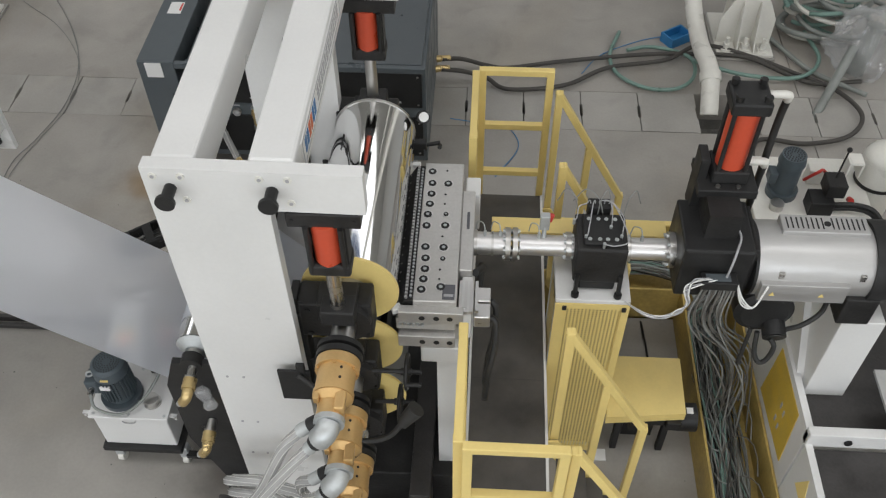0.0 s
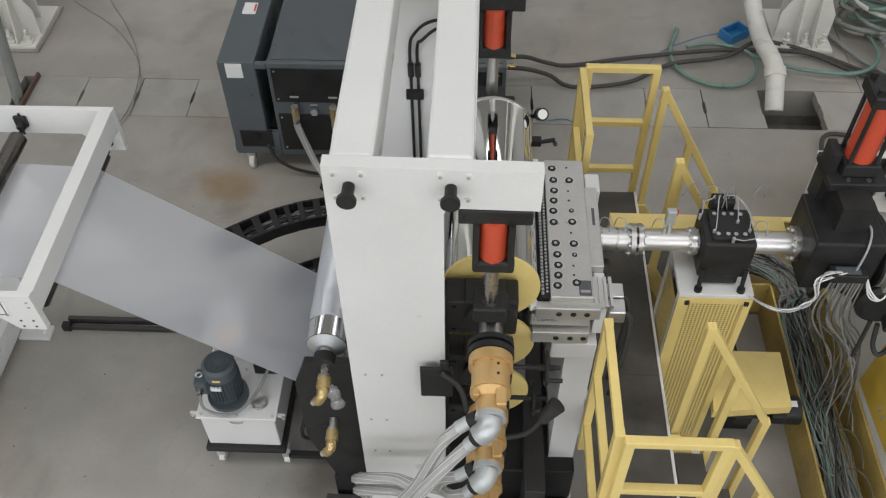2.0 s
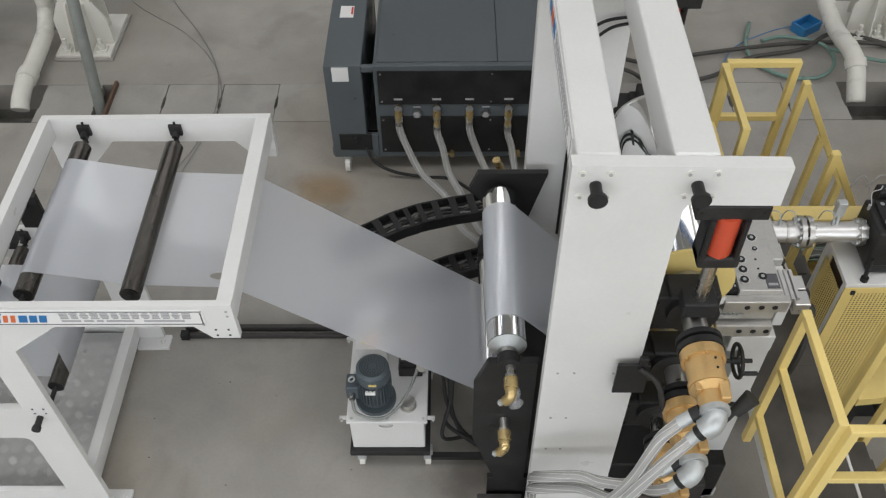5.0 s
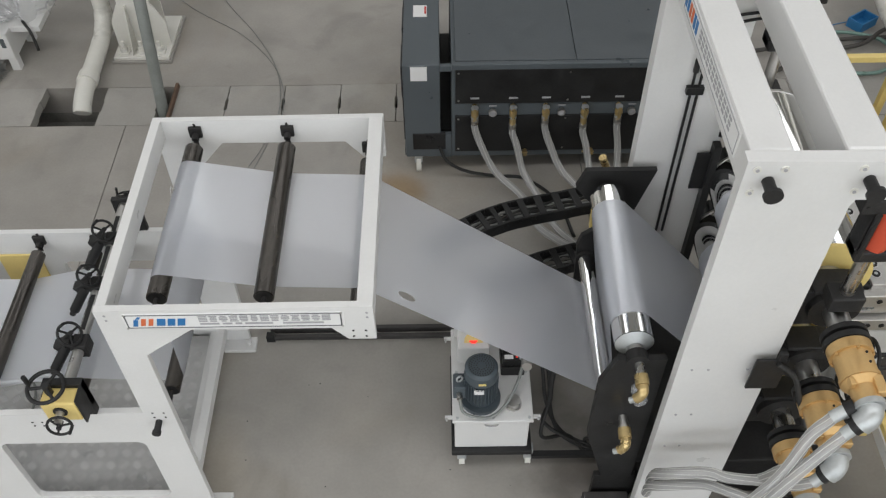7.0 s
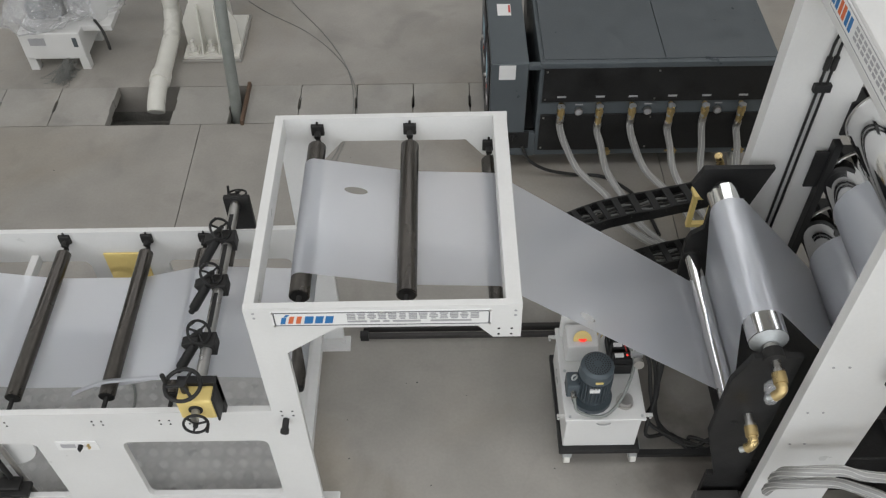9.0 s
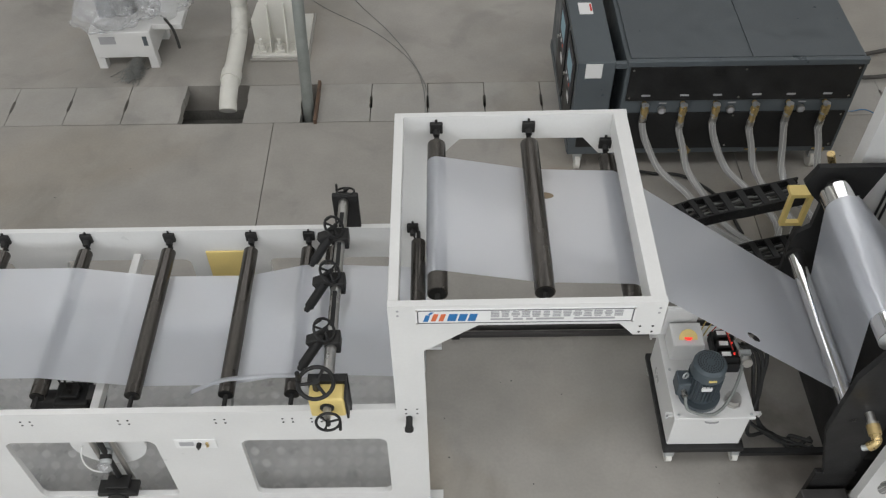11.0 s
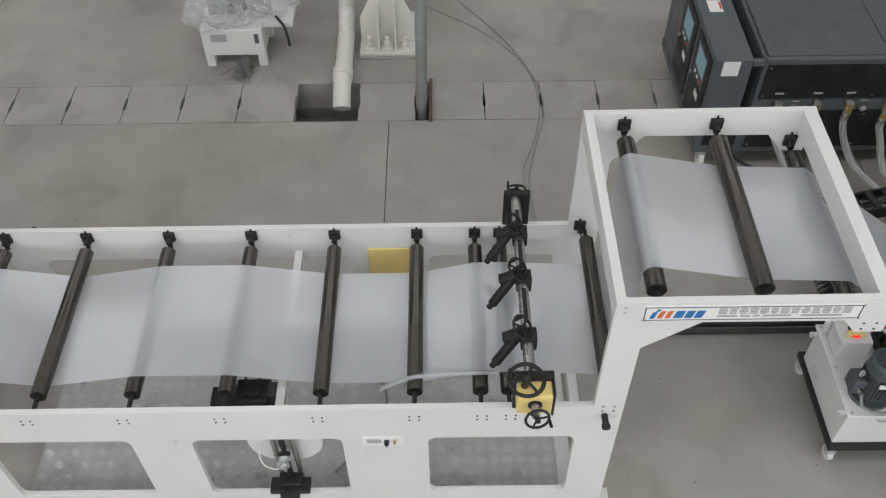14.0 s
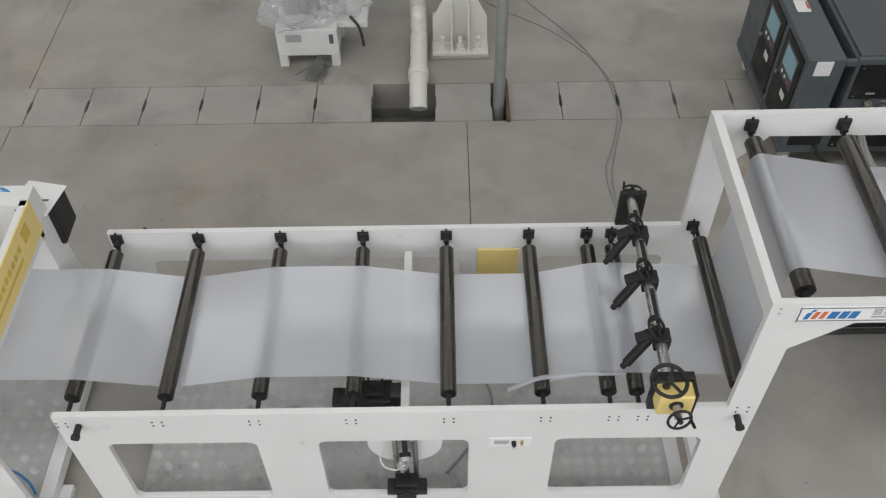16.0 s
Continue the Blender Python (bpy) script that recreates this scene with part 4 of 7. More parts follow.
    part("guide_rail", Shape().box(-0.845, 3.68, 0.35, -0.80, 3.745, 1.9, 0.004), BLACK, c)
    b = part("sensor_plate", Shape().box(-0.93, 2.27, 1.60, -0.775, 2.285, 1.84, 0.003), BLACK, c, "black sensor mounting plate")
    part("latch", Shape().box(-0.835, 2.262, 1.84, -0.795, 2.285, 1.90, 0.004), BLACK, b)
    part("sensor_cable", Shape().tube(smooth_line([(-0.83, 2.26, 1.83), (-0.74, 2.22, 1.76), (-0.68, 2.15, 1.60), (-0.56, 2.12, 1.50), (-0.42, 2.14, 1.50), (-0.33, 2.18, 1.60)]), 0.014), RUBBER, b)
    part("plug", Shape().cyl((-0.345, 2.17, 1.585), (-0.275, 2.20, 1.675), 0.03, 0.044, n=16), RUBBER, b, "black rubber plug")
    part("sensor_plate", Shape().box(-0.925, 3.705, 1.55, -0.80, 3.722, 1.83, 0.003), BLACK, c)
    # dark base and machine bed
    part("bed", Shape().box(-1.25, 2.50, 0.0, -0.05, 3.75, 0.42, 0.01), BLACKCAST, c)
    part("bed_rail", Shape().box(-0.36, 2.30, 0.0, -0.24, 3.85, 0.55, 0.006), DARKMETAL, c)
    for x, y in ((-1.42, 2.28), (-0.55, 2.16), (-0.22, 2.16)):
        f = part("foot_plate", Shape().box(x - 0.14, y - 0.12, 0, x + 0.14, y + 0.14, 0.20, 0.008), DARKMETAL, c)
        part("anchor_bolt", Shape().cyl((x - 0.03, y - 0.02, 0.20), (x - 0.03, y - 0.02, 0.26), 0.028, n=6), GALV, f)
    part("red_valve", Shape().cyl((-0.48, 2.10, 0.50), (-0.40, 2.10, 0.50), 0.05, n=16), ORANGE, c)
    # hydraulic lines down the far column
    for dx in (0.0, 0.038):
        part("hydraulic_line", Shape().tube(smooth_line([(-1.046 + dx, 3.735, 1.15), (-1.046 + dx, 3.735, 2.3), (-1.046 + dx, 3.735, 2.58), (-1.02 + dx, 3.73, 2.67 - dx), (-0.94 + dx, 3.72, 2.75 - dx), (-0.78, 3.72, 2.78 - dx)], 8), 0.0085, 8), BLACK, far)
        part("hose_ferrule", Shape().cyl((-1.046 + dx, 3.735, 2.40), (-1.046 + dx, 3.735, 2.48), 0.016, n=10), BLACKCAST, far)
    part("line_clamp", Shape().box(-1.075, 3.715, 2.255, -0.98, 3.75, 2.305, 0.004), BLACK, far)
    # dial and small handle at the far end
    d = part("dial_gauge", Shape().cyl((-0.345, 3.755, 2.14), (-0.335, 3.72, 2.17), 0.036, n=20), BLACK, c, "black dial gauge with a white face")
    part("dial_face", Shape().cyl((-0.336, 3.724, 2.1666), (-0.3345, 3.7185, 2.1713), 0.027, n=20), WHITECABLE, d)
    part("dial_stem", Shape().cyl((-0.43, 3.80, 2.08), (-0.345, 3.76, 2.13), 0.012, n=8), BLACK, d)
    part("crank", Shape().cyl((-0.33, 3.74, 1.95), (-0.25, 3.74, 1.97), 0.012, n=8).cyl((-0.25, 3.74, 1.95), (-0.25, 3.70, 1.97), 0.012, n=8).box(-0.40, 3.72, 1.93, -0.325, 3.765, 1.975, 0.005), BLACK, c)


calender()


def cooling_rolls():
    t = thing("cooling_roll_stand", (-1.4, 3.08, 0), "pair of chrome cooling rolls between black side plates", "roll stand")
    out = [(-1.46, 0.35), (-1.60, 0.86), (-1.60, 1.40), (-1.53, 1.61), (-1.28, 1.61), (-1.28, 0.35)]
    part("side_plate", Shape().plate(out, 2.44, 2.475), BLACK, t)
    out = [(-1.52, 0.35), (-1.55, 1.10), (-1.53, 1.18), (-1.46, 1.24), (-1.46, 1.44), (-1.54, 1.52), (-1.61, 1.62), (-1.56, 1.75), (-1.15, 1.75), (-1.28, 1.25), (-1.28, 0.35)]
    part("side_plate", Shape().plate(out, 3.66, 3.695), BLACK, t)
    for x, z, r, k, y0, y1 in ((-1.43, 1.60, 0.105, 1, 2.555, 3.60), (-1.49, 0.985, 0.05, -1, 2.56, 3.635)):
        at = (x, 3.1, z)
        ob = part("cooling_roll", Shape().cyl((x, y0, z), (x, y1, z), r - 0.003, n=48), CHROME, t, "polished chrome cooling roll", at=at)
        TURNING.append((ob, Vector(at) - ORIGIN[t], r, k))
        part("shoulder", Shape().cyl((x, y0 - 0.004, z), (x, y0 - 0.035, z), r * 0.96, r * 0.45, n=32), GALV, ob)
        part("neck", Shape().cyl((x, y0 - 0.03, z), (x, y0 - 0.12, z), r * 0.34, n=20), STEEL, ob)
        part("neck", Shape().cyl((x, y1, z), (x, y1 + 0.07, z), r * 0.34, n=20), STEEL, ob)
    for y, dz in ((2.46, 0), (3.66, 0)):
        part("bearing", Shape().cyl((-1.43, y - 0.03, 1.60), (-1.43, y + 0.028, 1.60), 0.056, n=24), BLACKCAST, t)
    part("bearing", Shape().cyl((-1.49, 3.64, 0.985), (-1.49, 3.69, 0.985), 0.06, n=24), BLACKCAST, t)
    # rotary fittings with brass elbows on the near plate
    for x, z in ((-1.42, 1.59), (-1.43, 1.065)):
        v = part("rotary_fitting", Shape().cyl((x, 2.44, z), (x, 2.37, z - 0.01), 0.024, n=14).cyl((x, 2.385, z - 0.005), (x, 2.36, z - 0.01), 0.032, n=6), STEEL, t)
        part("brass_elbow", Shape().cyl((x, 2.37, z - 0.01), (x, 2.315, z - 0.02), 0.036, n=16).cyl((x, 2.315, z - 0.02), (x, 2.29, z - 0.025), 0.03, n=8).tube(smooth_line([(x, 2.31, z - 0.02), (x, 2.285, z - 0.026), (x - 0.012, 2.275, z - 0.05), (x - 0.03, 2.275, z - 0.075)], 4), 0.027, 12), BRASS, v, "dull brass elbow")
        part("tail_piece", Shape().cyl((x - 0.03, 2.275, z - 0.075), (x - 0.055, 2.28, z - 0.10), 0.017, n=12), GALV, v)
    part("brass_elbow", Shape().tube(smooth_line([(-1.41, 3.70, 1.60), (-1.41, 3.78, 1.62), (-1.43, 3.80, 1.68), (-1.45, 3.80, 1.73)], 4), 0.024, 10), BRASS, t)
    g = Shape().ball((-1.40, 2.40, 1.40), 0.05, 0.8, 0.7, 1.0).ball((-1.38, 2.39, 1.31), 0.035)
    for v in g.bm.verts:
        v.co += Vector((random.uniform(-1, 1), random.uniform(-1, 1), random.uniform(-1, 1))) * 0.006
    part("drip_bag", g, WRAP, t, "clear plastic bag tied under the fitting")
    part("foot_rail", Shape().box(-1.85, 2.70, 0.10, -1.20, 2.74, 0.135), BLACK, t)
    for y in (2.45, 3.66):
        part("floor_frame", Shape().box(-1.50, y, 0.0, -1.25, y + 0.035, 0.35, 0.004), BLACKCAST, t)


cooling_rolls()


def hydraulic_unit():
    t = thing("hydraulic_unit", (-2.1, 3.0, 0), "white oil tank with a blue-grey electric motor on top", "hydraulic unit")
    part("tray", Shape().box(-2.365, 2.68, 0.19, -1.855, 3.42, 0.235, 0.006), BLACK, t)
    for x in (-2.30, -1.87):
        for y in (2.72, 3.38):
            c = part("castor", Shape().cyl((x - 0.018, y + 0.03, 0.05), (x + 0.018, y + 0.03, 0.05), 0.05, n=20), PVC, t)
            part("fork", Shape().box(x - 0.03, y - 0.005, 0.07, x + 0.03, y + 0.05, 0.19, 0.006), GALV, c)
    part("tank", Shape().box(-2.345, 2.715, 0.235, -1.885, 3.37, 0.565, 0.008), WHITE, t)
    part("lid", Shape().box(-2.36, 2.695, 0.565, -1.865, 3.39, 0.588, 0.005), WHITE, t)
    for x in (-2.36, -1.865):
        for y in (2.74, 3.33):
            sg = -1 if x < -2 else 1
            part("lifting_hook", Shape().box(min(x, x + sg * 0.045), y - 0.01, 0.555, max(x, x + sg * 0.045), y + 0.01, 0.572).box(x + sg * 0.035 - 0.006, y - 0.01, 0.535, x + sg * 0.035 + 0.006, y + 0.01, 0.572), WHITE, t)
    part("inlet_bow", Shape().tube([(-2.12 + 0.04 * math.cos(a), 2.705, 0.53 - 0.02 * math.sin(a)) for a in [math.pi * k / 8 for k in range(9)]], 0.004, 6), FADED, t)
    bolts(t, "bolt", [(x, y, 0.588) for x in (-2.33, -2.11, -1.89) for y in (2.72, 3.05, 3.36)], (0, 0, 1), 0.009, 0.006, GALV)
    x, y = -2.185, 2.86
    m = part("motor_body", Shape().cyl((x, y, 0.62), (x, y, 0.87), 0.088, n=36), MOTOR, t, "blue-grey electric motor")
    for k in range(30):
        a = 2 * math.pi * k / 30
        sh = Shape().box(-0.0025, -0.012, 0.66, 0.0025, 0.012, 0.85)
        bmesh.ops.transform(sh.bm, matrix=Matrix.Translation((x + 0.094 * math.sin(a), y + 0.094 * math.cos(a), 0)) @ Matrix.Rotation(-a, 4, "Z"), verts=sh.bm.verts[:])
        part("cooling_fin", sh, MOTOR, m)
    part("fan_cover", Shape().cyl((x, y, 0.855), (x, y, 0.935), 0.102, 0.099, n=36).cyl((x, y, 0.935), (x, y, 0.952), 0.099, 0.08, n=36), MOTOR, m)
    vents = []
    for r in (0.03, 0.045, 0.06, 0.073):
        n = int(r * 420)
        vents += [(x + r * math.cos(2 * math.pi * k / n), y + r * math.sin(2 * math.pi * k / n), 0.951) for k in range(n)]
    bolts(m, "vent_hole", vents, (0, 0, 1), 0.0042, 0.0025, BLACK)
    part("motor_flange", Shape().cyl((x, y, 0.588), (x, y, 0.622), 0.125, n=36), MOTOR, m)
    part("terminal_box", Shape().box(x - 0.17, y - 0.06, 0.68, x - 0.09, y + 0.05, 0.80, 0.01), MOTOR, m)
    part("cable_gland", Shape().cyl((x - 0.13, y - 0.06, 0.74), (x - 0.13, y - 0.10, 0.74), 0.018, n=12), STEEL, m)
    part("yellow_tag", Shape().box(x - 0.02, y - 0.106, 0.89, x + 0.025, y - 0.099, 0.903), YELLOW, m)
    part("lifting_eye", Shape().ring((x - 0.13, y - 0.02, 0.84), (0.5, -1, 0.3), 0.018, 0.006, 16), GALV, m)
    part("name_plate", Shape().box(x - 0.045, y - 0.108, 0.80, x + 0.015, y - 0.095, 0.83), PAPER, m)
    part("cable", Shape().tube(smooth_line([(x - 0.13, y - 0.10, 0.74), (x - 0.10, y - 0.15, 0.66), (x + 0.05, y - 0.16, 0.63), (x + 0.17, y - 0.06, 0.66), (x + 0.26, y + 0.12, 0.76), (-1.95, 3.12, 0.80)]), 0.010, 8), GREYHOSE, m)
    c = part("filler_cap", Shape().cyl((-1.985, 2.815, 0.588), (-1.985, 2.815, 0.635), 0.045, n=24), STEEL, t)
    part("cap_rim", Shape().cyl((-1.985, 2.815, 0.588), (-1.985, 2.815, 0.598), 0.054, n=24), STEEL, c)
    e = part("control_box", Shape().box(-2.32, 3.12, 0.588, -2.12, 3.30, 0.75, 0.01), WHITE, t)
    part("back_panel", Shape().box(-2.34, 3.32, 0.588, -2.13, 3.35, 0.86, 0.006), WHITE, e)
    part("emergency_disc", Shape().cyl((-2.22, 3.175, 0.75), (-2.22, 3.17, 0.756), 0.058, n=28), YELLOW, e, "yellow emergency-stop disc")
    part("stop_sign", Shape().box(-2.245, 3.165, 0.756, -2.195, 3.185, 0.760).box(-2.235, 3.155, 0.756, -2.205, 3.163, 0.760), REDLED, e, "glowing red lettering bars")
    v = part("valve_block", Shape().box(-2.05, 3.02, 0.588, -1.90, 3.28, 0.68, 0.008), BLACK, t)
    for y in (3.06, 3.14, 3.22):
        part("solenoid", Shape().box(-2.04, y - 0.028, 0.68, -1.92, y + 0.028, 0.74, 0.006), BLACK, v)
        part("coil_label", Shape().box(-2.03, y - 0.015, 0.74, -1.975, y + 0.015, 0.7425), PAPER, v)
        part("indicator", Shape().box(-1.958, y - 0.006, 0.74, -1.948, y + 0.006, 0.746), REDLED, v)
    part("pressure_gauge", Shape().cyl((-1.90, 3.0, 0.76), (-1.90, 2.965, 0.77), 0.032, n=20), STEEL, t)
    part("gauge_stem", Shape().cyl((-1.90, 3.02, 0.66), (-1.90, 3.0, 0.76), 0.010, n=10).box(-1.94, 3.02, 0.77, -1.87, 3.05, 0.80), GALV, t)
    sway = random.Random(17)
    for k in range(4):
        o = 0.032 * k
        part("hydraulic_hose", Shape().tube(smooth_line([(-1.90 + o, 3.18, 0.68), (-1.79 + o, 3.14, 0.60), (-1.755 + 0.6 * o + sway.uniform(-0.03, 0.03), 3.0, 0.36), (-1.74 + sway.uniform(-0.05, 0.08), 2.88 + sway.uniform(-0.04, 0.08), 0.14), (-1.58 + sway.uniform(-0.06, 0.08), 2.78 + sway.uniform(-0.02, 0.16), 0.05), (-1.47, 2.70 + sway.uniform(0.0, 0.16), 0.07), (-1.36, 2.72 + o, 0.12)], 8), 0.013, 8), RUBBER, t)
    for k in range(4):
        part("sensor_wire", Shape().tube(smooth_line([(-2.10 + 0.03 * k, 3.30, 0.60), (-2.06 + 0.03 * k, 3.33 - 0.02 * k, 0.74), (-1.99, 3.30 - 0.01 * k, 0.76 + 0.01 * k), (-1.95, 3.24 - 0.05 * k, 0.73)], 6), 0.004, 5), (YELLOW, YELLOW, REDMARK, REDMARK)[k], t, "thin coloured sensor wire")


hydraulic_unit()


# ---- temperature control cabinet ----
def cabinet_unit():
    t = thing("temperature_cabinet", (-1.6, 6.2, 0), "long slate-grey temperature control cabinet with brass valves", "cabinet")
    Y0, Y1, Z0, Z1 = 5.46, 6.95, 0.20, 1.15
    part("control_section", Shape().box(-2.70, Y0 + 0.005, Z0, -2.41, Y1, Z1, 0.008), CABINET, t)
    part("gap_back", Shape().box(-2.41, Y0 + 0.10, Z0, -2.32, Y1 - 0.05, Z0 + 0.22), BLACK, t)
    part("power_cable", Shape().tube(smooth_line([(-2.42, Y0 - 0.01, 0.32), (-2.36, Y0 - 0.05, 0.20), (-2.2, Y0 - 0.07, 0.10), (-1.95, Y0 - 0.06, 0.03), (-1.7, Y0 - 0.09, 0.02), (-1.45, 5.1, 0.02), (-1.35, 4.7, 0.02)], 8), 0.014, 8), RUBBER, t, "black power cable")
    part("front_rail", Shape().box(-2.41, Y0, Z1 - 0.06, -2.32, Y0 + 0.04, Z1 - 0.01, 0.004), CABINET, t)
    part("front_rail", Shape().box(-2.41, Y0, Z0, -2.32, Y0 + 0.04, Z0 + 0.25, 0.004), CABINET, t)
    part("body", Shape().box(-2.32, Y0 + 0.01, Z0, -0.47, Y1, Z1 - 0.02, 0.006), CABINET, t)
    part("top_sheet", Shape().box(-2.29, Y0 + 0.05, Z1 - 0.02, -1.36, Y1 - 0.02, Z1 + 0.004, 0.004), CABTOP, t)
    part("top_sheet", Shape().box(-1.355, Y0 + 0.05, Z1 - 0.02, -0.50, Y1 - 0.02, Z1 + 0.004, 0.004), CABTOP, t)
    part("rim", Shape().box(-2.32, Y0 - 0.005, Z1 - 0.045, -0.47, Y0 + 0.04, Z1 + 0.006, 0.006), CABINET, t)
    for z0, z1 in ((0.775, 1.105), (0.265, 0.645)):
        p = part("front_panel", Shape().box(-2.29, Y0 - 0.004, z0, -0.50, Y0 + 0.02, z1, 0.003), BLACK, t, "black front panel")
        bolts(p, "screw", [(x, Y0 - 0.007, z) for x in (-2.265, -1.4, -0.53) for z in (z0 + 0.03, z1 - 0.03)], (0, 1, 0), 0.009, 0.006, STEEL)
    part("switch_panel", Shape().box(-2.64, Y0 - 0.004, 0.29, -2.37, Y0 + 0.02, 0.46, 0.004), BLACK, t)
    part("main_switch", Shape().cyl((-2.50, Y0 - 0.03, 0.42), (-2.50, Y0, 0.42), 0.028, n=18).box(-2.506, Y0 - 0.045, 0.395, -2.494, Y0 - 0.025, 0.445), BLACKCAST, t)
    part("notice", Shape().box(-2.638, Y0 - 0.003, 1.005, -2.51, Y0 + 0.006, 1.135), PAPER, t, "white paper notice")
    n = part("notice", Shape().box(-2.62, 6.10, Z1, -2.51, 6.26, Z1 + 0.003), PAPER, t, "white paper notice")
    part("red_bar", Shape().box(-2.53, 6.14, Z1 + 0.003, -2.515, 6.24, Z1 + 0.005), REDMARK, n)
    for y in (5.53, 6.05):
        d = part("side_door", Shape().box(-2.712, y, 0.34, -2.70, y + 0.44, 1.09, 0.004), BLACK, t, "black side door with controller display")
        part("display_frame", Shape().plate([(y + 0.06, 0.74), (y + 0.36, 0.74), (y + 0.36, 1.04), (y + 0.06, 1.04)], -2.720, -2.712, [[(y + 0.08, 0.83), (y + 0.34, 0.83), (y + 0.34, 1.02), (y + 0.08, 1.02)]], axis="x"), INK, d)
        part("display", Shape().box(-2.718, y + 0.08, 0.83, -2.713, y + 0.34, 1.02), SCREEN, d, "pale blue controller display")
        for k in range(3):
            part("key", Shape().cyl((-2.724, y + 0.13 + 0.08 * k, 0.785), (-2.720, y + 0.13 + 0.08 * k, 0.785), 0.016, n=14), (ORANGE, PAPER, PAPER)[k], d)
        part("plate_label", Shape().box(-2.715, y + 0.12, 0.60, -2.712, y + 0.22, 0.66), PAPER, d)
        part("lock", Shape().cyl((-2.73, y + 0.39, 0.70), (-2.712, y + 0.39, 0.70), 0.016, n=12), STEEL, d)
    part("side_frame", Shape().box(-2.709, Y0 + 0.01, 0.22, -2.70, Y1, 0.30, 0.002), CABINET, t)
    for x in (-2.60, -0.60):
        for y in (Y0 + 0.07, Y1 - 0.1):
            w = part("castor", Shape().cyl((x - 0.02, y, 0.075), (x + 0.02, y, 0.075), 0.075, n=24), PVC, t)
            part("castor_fork", Shape().box(x - 0.035, y - 0.03, 0.10, x + 0.035, y + 0.04, 0.20, 0.006), GALV, w)
    for y in (6.58, 6.73):
        part("hose_socket", Shape().cyl((-0.475, y, 0.30), (-0.43, y + 0.01, 0.30), 0.034, n=6).cyl((-0.43, y + 0.01, 0.30), (-0.35, y + 0.04, 0.285), 0.027, n=14), BRASS, t, "brass hose socket")
    xs = (-2.136, -1.83, -1.57, -1.26, -0.99, -0.70)
    rnd = random.Random(4)
    for k, x in enumerate(xs):
        z = 0.72
        v = part("ball_valve", Shape().cyl((x, Y0, z + 0.03), (x, Y0 - 0.05, z + 0.03), 0.020, n=12).cyl((x, Y0 - 0.045, z + 0.05), (x, Y0 - 0.055, z - 0.075 - 0.05 * (k % 2)), 0.026, n=14).cyl((x, Y0 - 0.05, z + 0.01), (x, Y0 - 0.05, z - 0.02), 0.034, n=6), BRASS, t, "brass ball valve")
        part("lever", Shape().box(x - 0.013, Y0 - 0.098, z - 0.035, x + 0.013, Y0 - 0.088, z + 0.065, 0.003).cyl((x, Y0 - 0.09, z + 0.045), (x, Y0 - 0.05, z + 0.045), 0.009, n=8), BRASS, v, "brass valve lever")
        part("label_bar", Shape().box(x - 0.035, Y0 - 0.006, z + 0.10, x + 0.035, Y0 - 0.0045, z + 0.118), FADED, t)
        z1 = z - 0.09 - 0.05 * (k % 2)
        d = (0.40, 0.22, 0.36, 0.18, 0.08, 0.10)[k]
        pts = [(x, Y0 - 0.052, z1 + 0.03), (x + 0.004, Y0 - 0.056, z1 - 0.07), (x + 0.10 * d + 0.02, Y0 - 0.10, 0.40), (x + 0.45 * d, Y0 - 0.22, 0.22), (x + d, Y0 - 0.42, 0.12), (x + d + 0.12, Y0 - 0.75, 0.10), (-1.25 + 0.03 * k, 4.35, 0.12), (-1.15 + 0.03 * k, 4.0, 0.2)]
        line = smooth_line(pts, 10)
        hose = part("braided_hose", Shape().tube(line, 0.028, 12), HOSE, v, "clear braided hose")
        braid(hose, line, 0.028, k, 6)
        for dz in (0.045, 0.0, -0.045):
            part("union_ring", Shape().cyl((x, Y0 - 0.05, z + dz + 0.008), (x, Y0 - 0.051, z + dz - 0.008), 0.031, n=8), GALV if dz else BRASS, v)
        part("hose_clip", Shape().cyl((x, Y0 - 0.052, z1 + 0.02), (x, Y0 - 0.053, z1 - 0.02), 0.030, n=14), STEEL, v)
    for x in (-1.99, -1.44, -0.88):
        g = part("pressure_gauge", Shape().cyl((x, Y0, 0.69), (x, Y0 - 0.03, 0.69), 0.032, n=22), STEEL, t)
        part("dial_face", Shape().cyl((x, Y0 - 0.03, 0.69), (x, Y0 - 0.033, 0.69), 0.024, n=22), FADED, g)
        part("label_bar", Shape().box(x - 0.03, Y0 - 0.006, 0.745, x + 0.03, Y0 - 0.0045, 0.757), FADED, t)
        part("drain_valve", Shape().cyl((x + 0.28, Y0, 0.27), (x + 0.28, Y0 - 0.06, 0.27), 0.018, n=10).box(x + 0.2, Y0 - 0.06, 0.285, x + 0.30, Y0 - 0.05, 0.297), BRASS, t)


cabinet_unit()


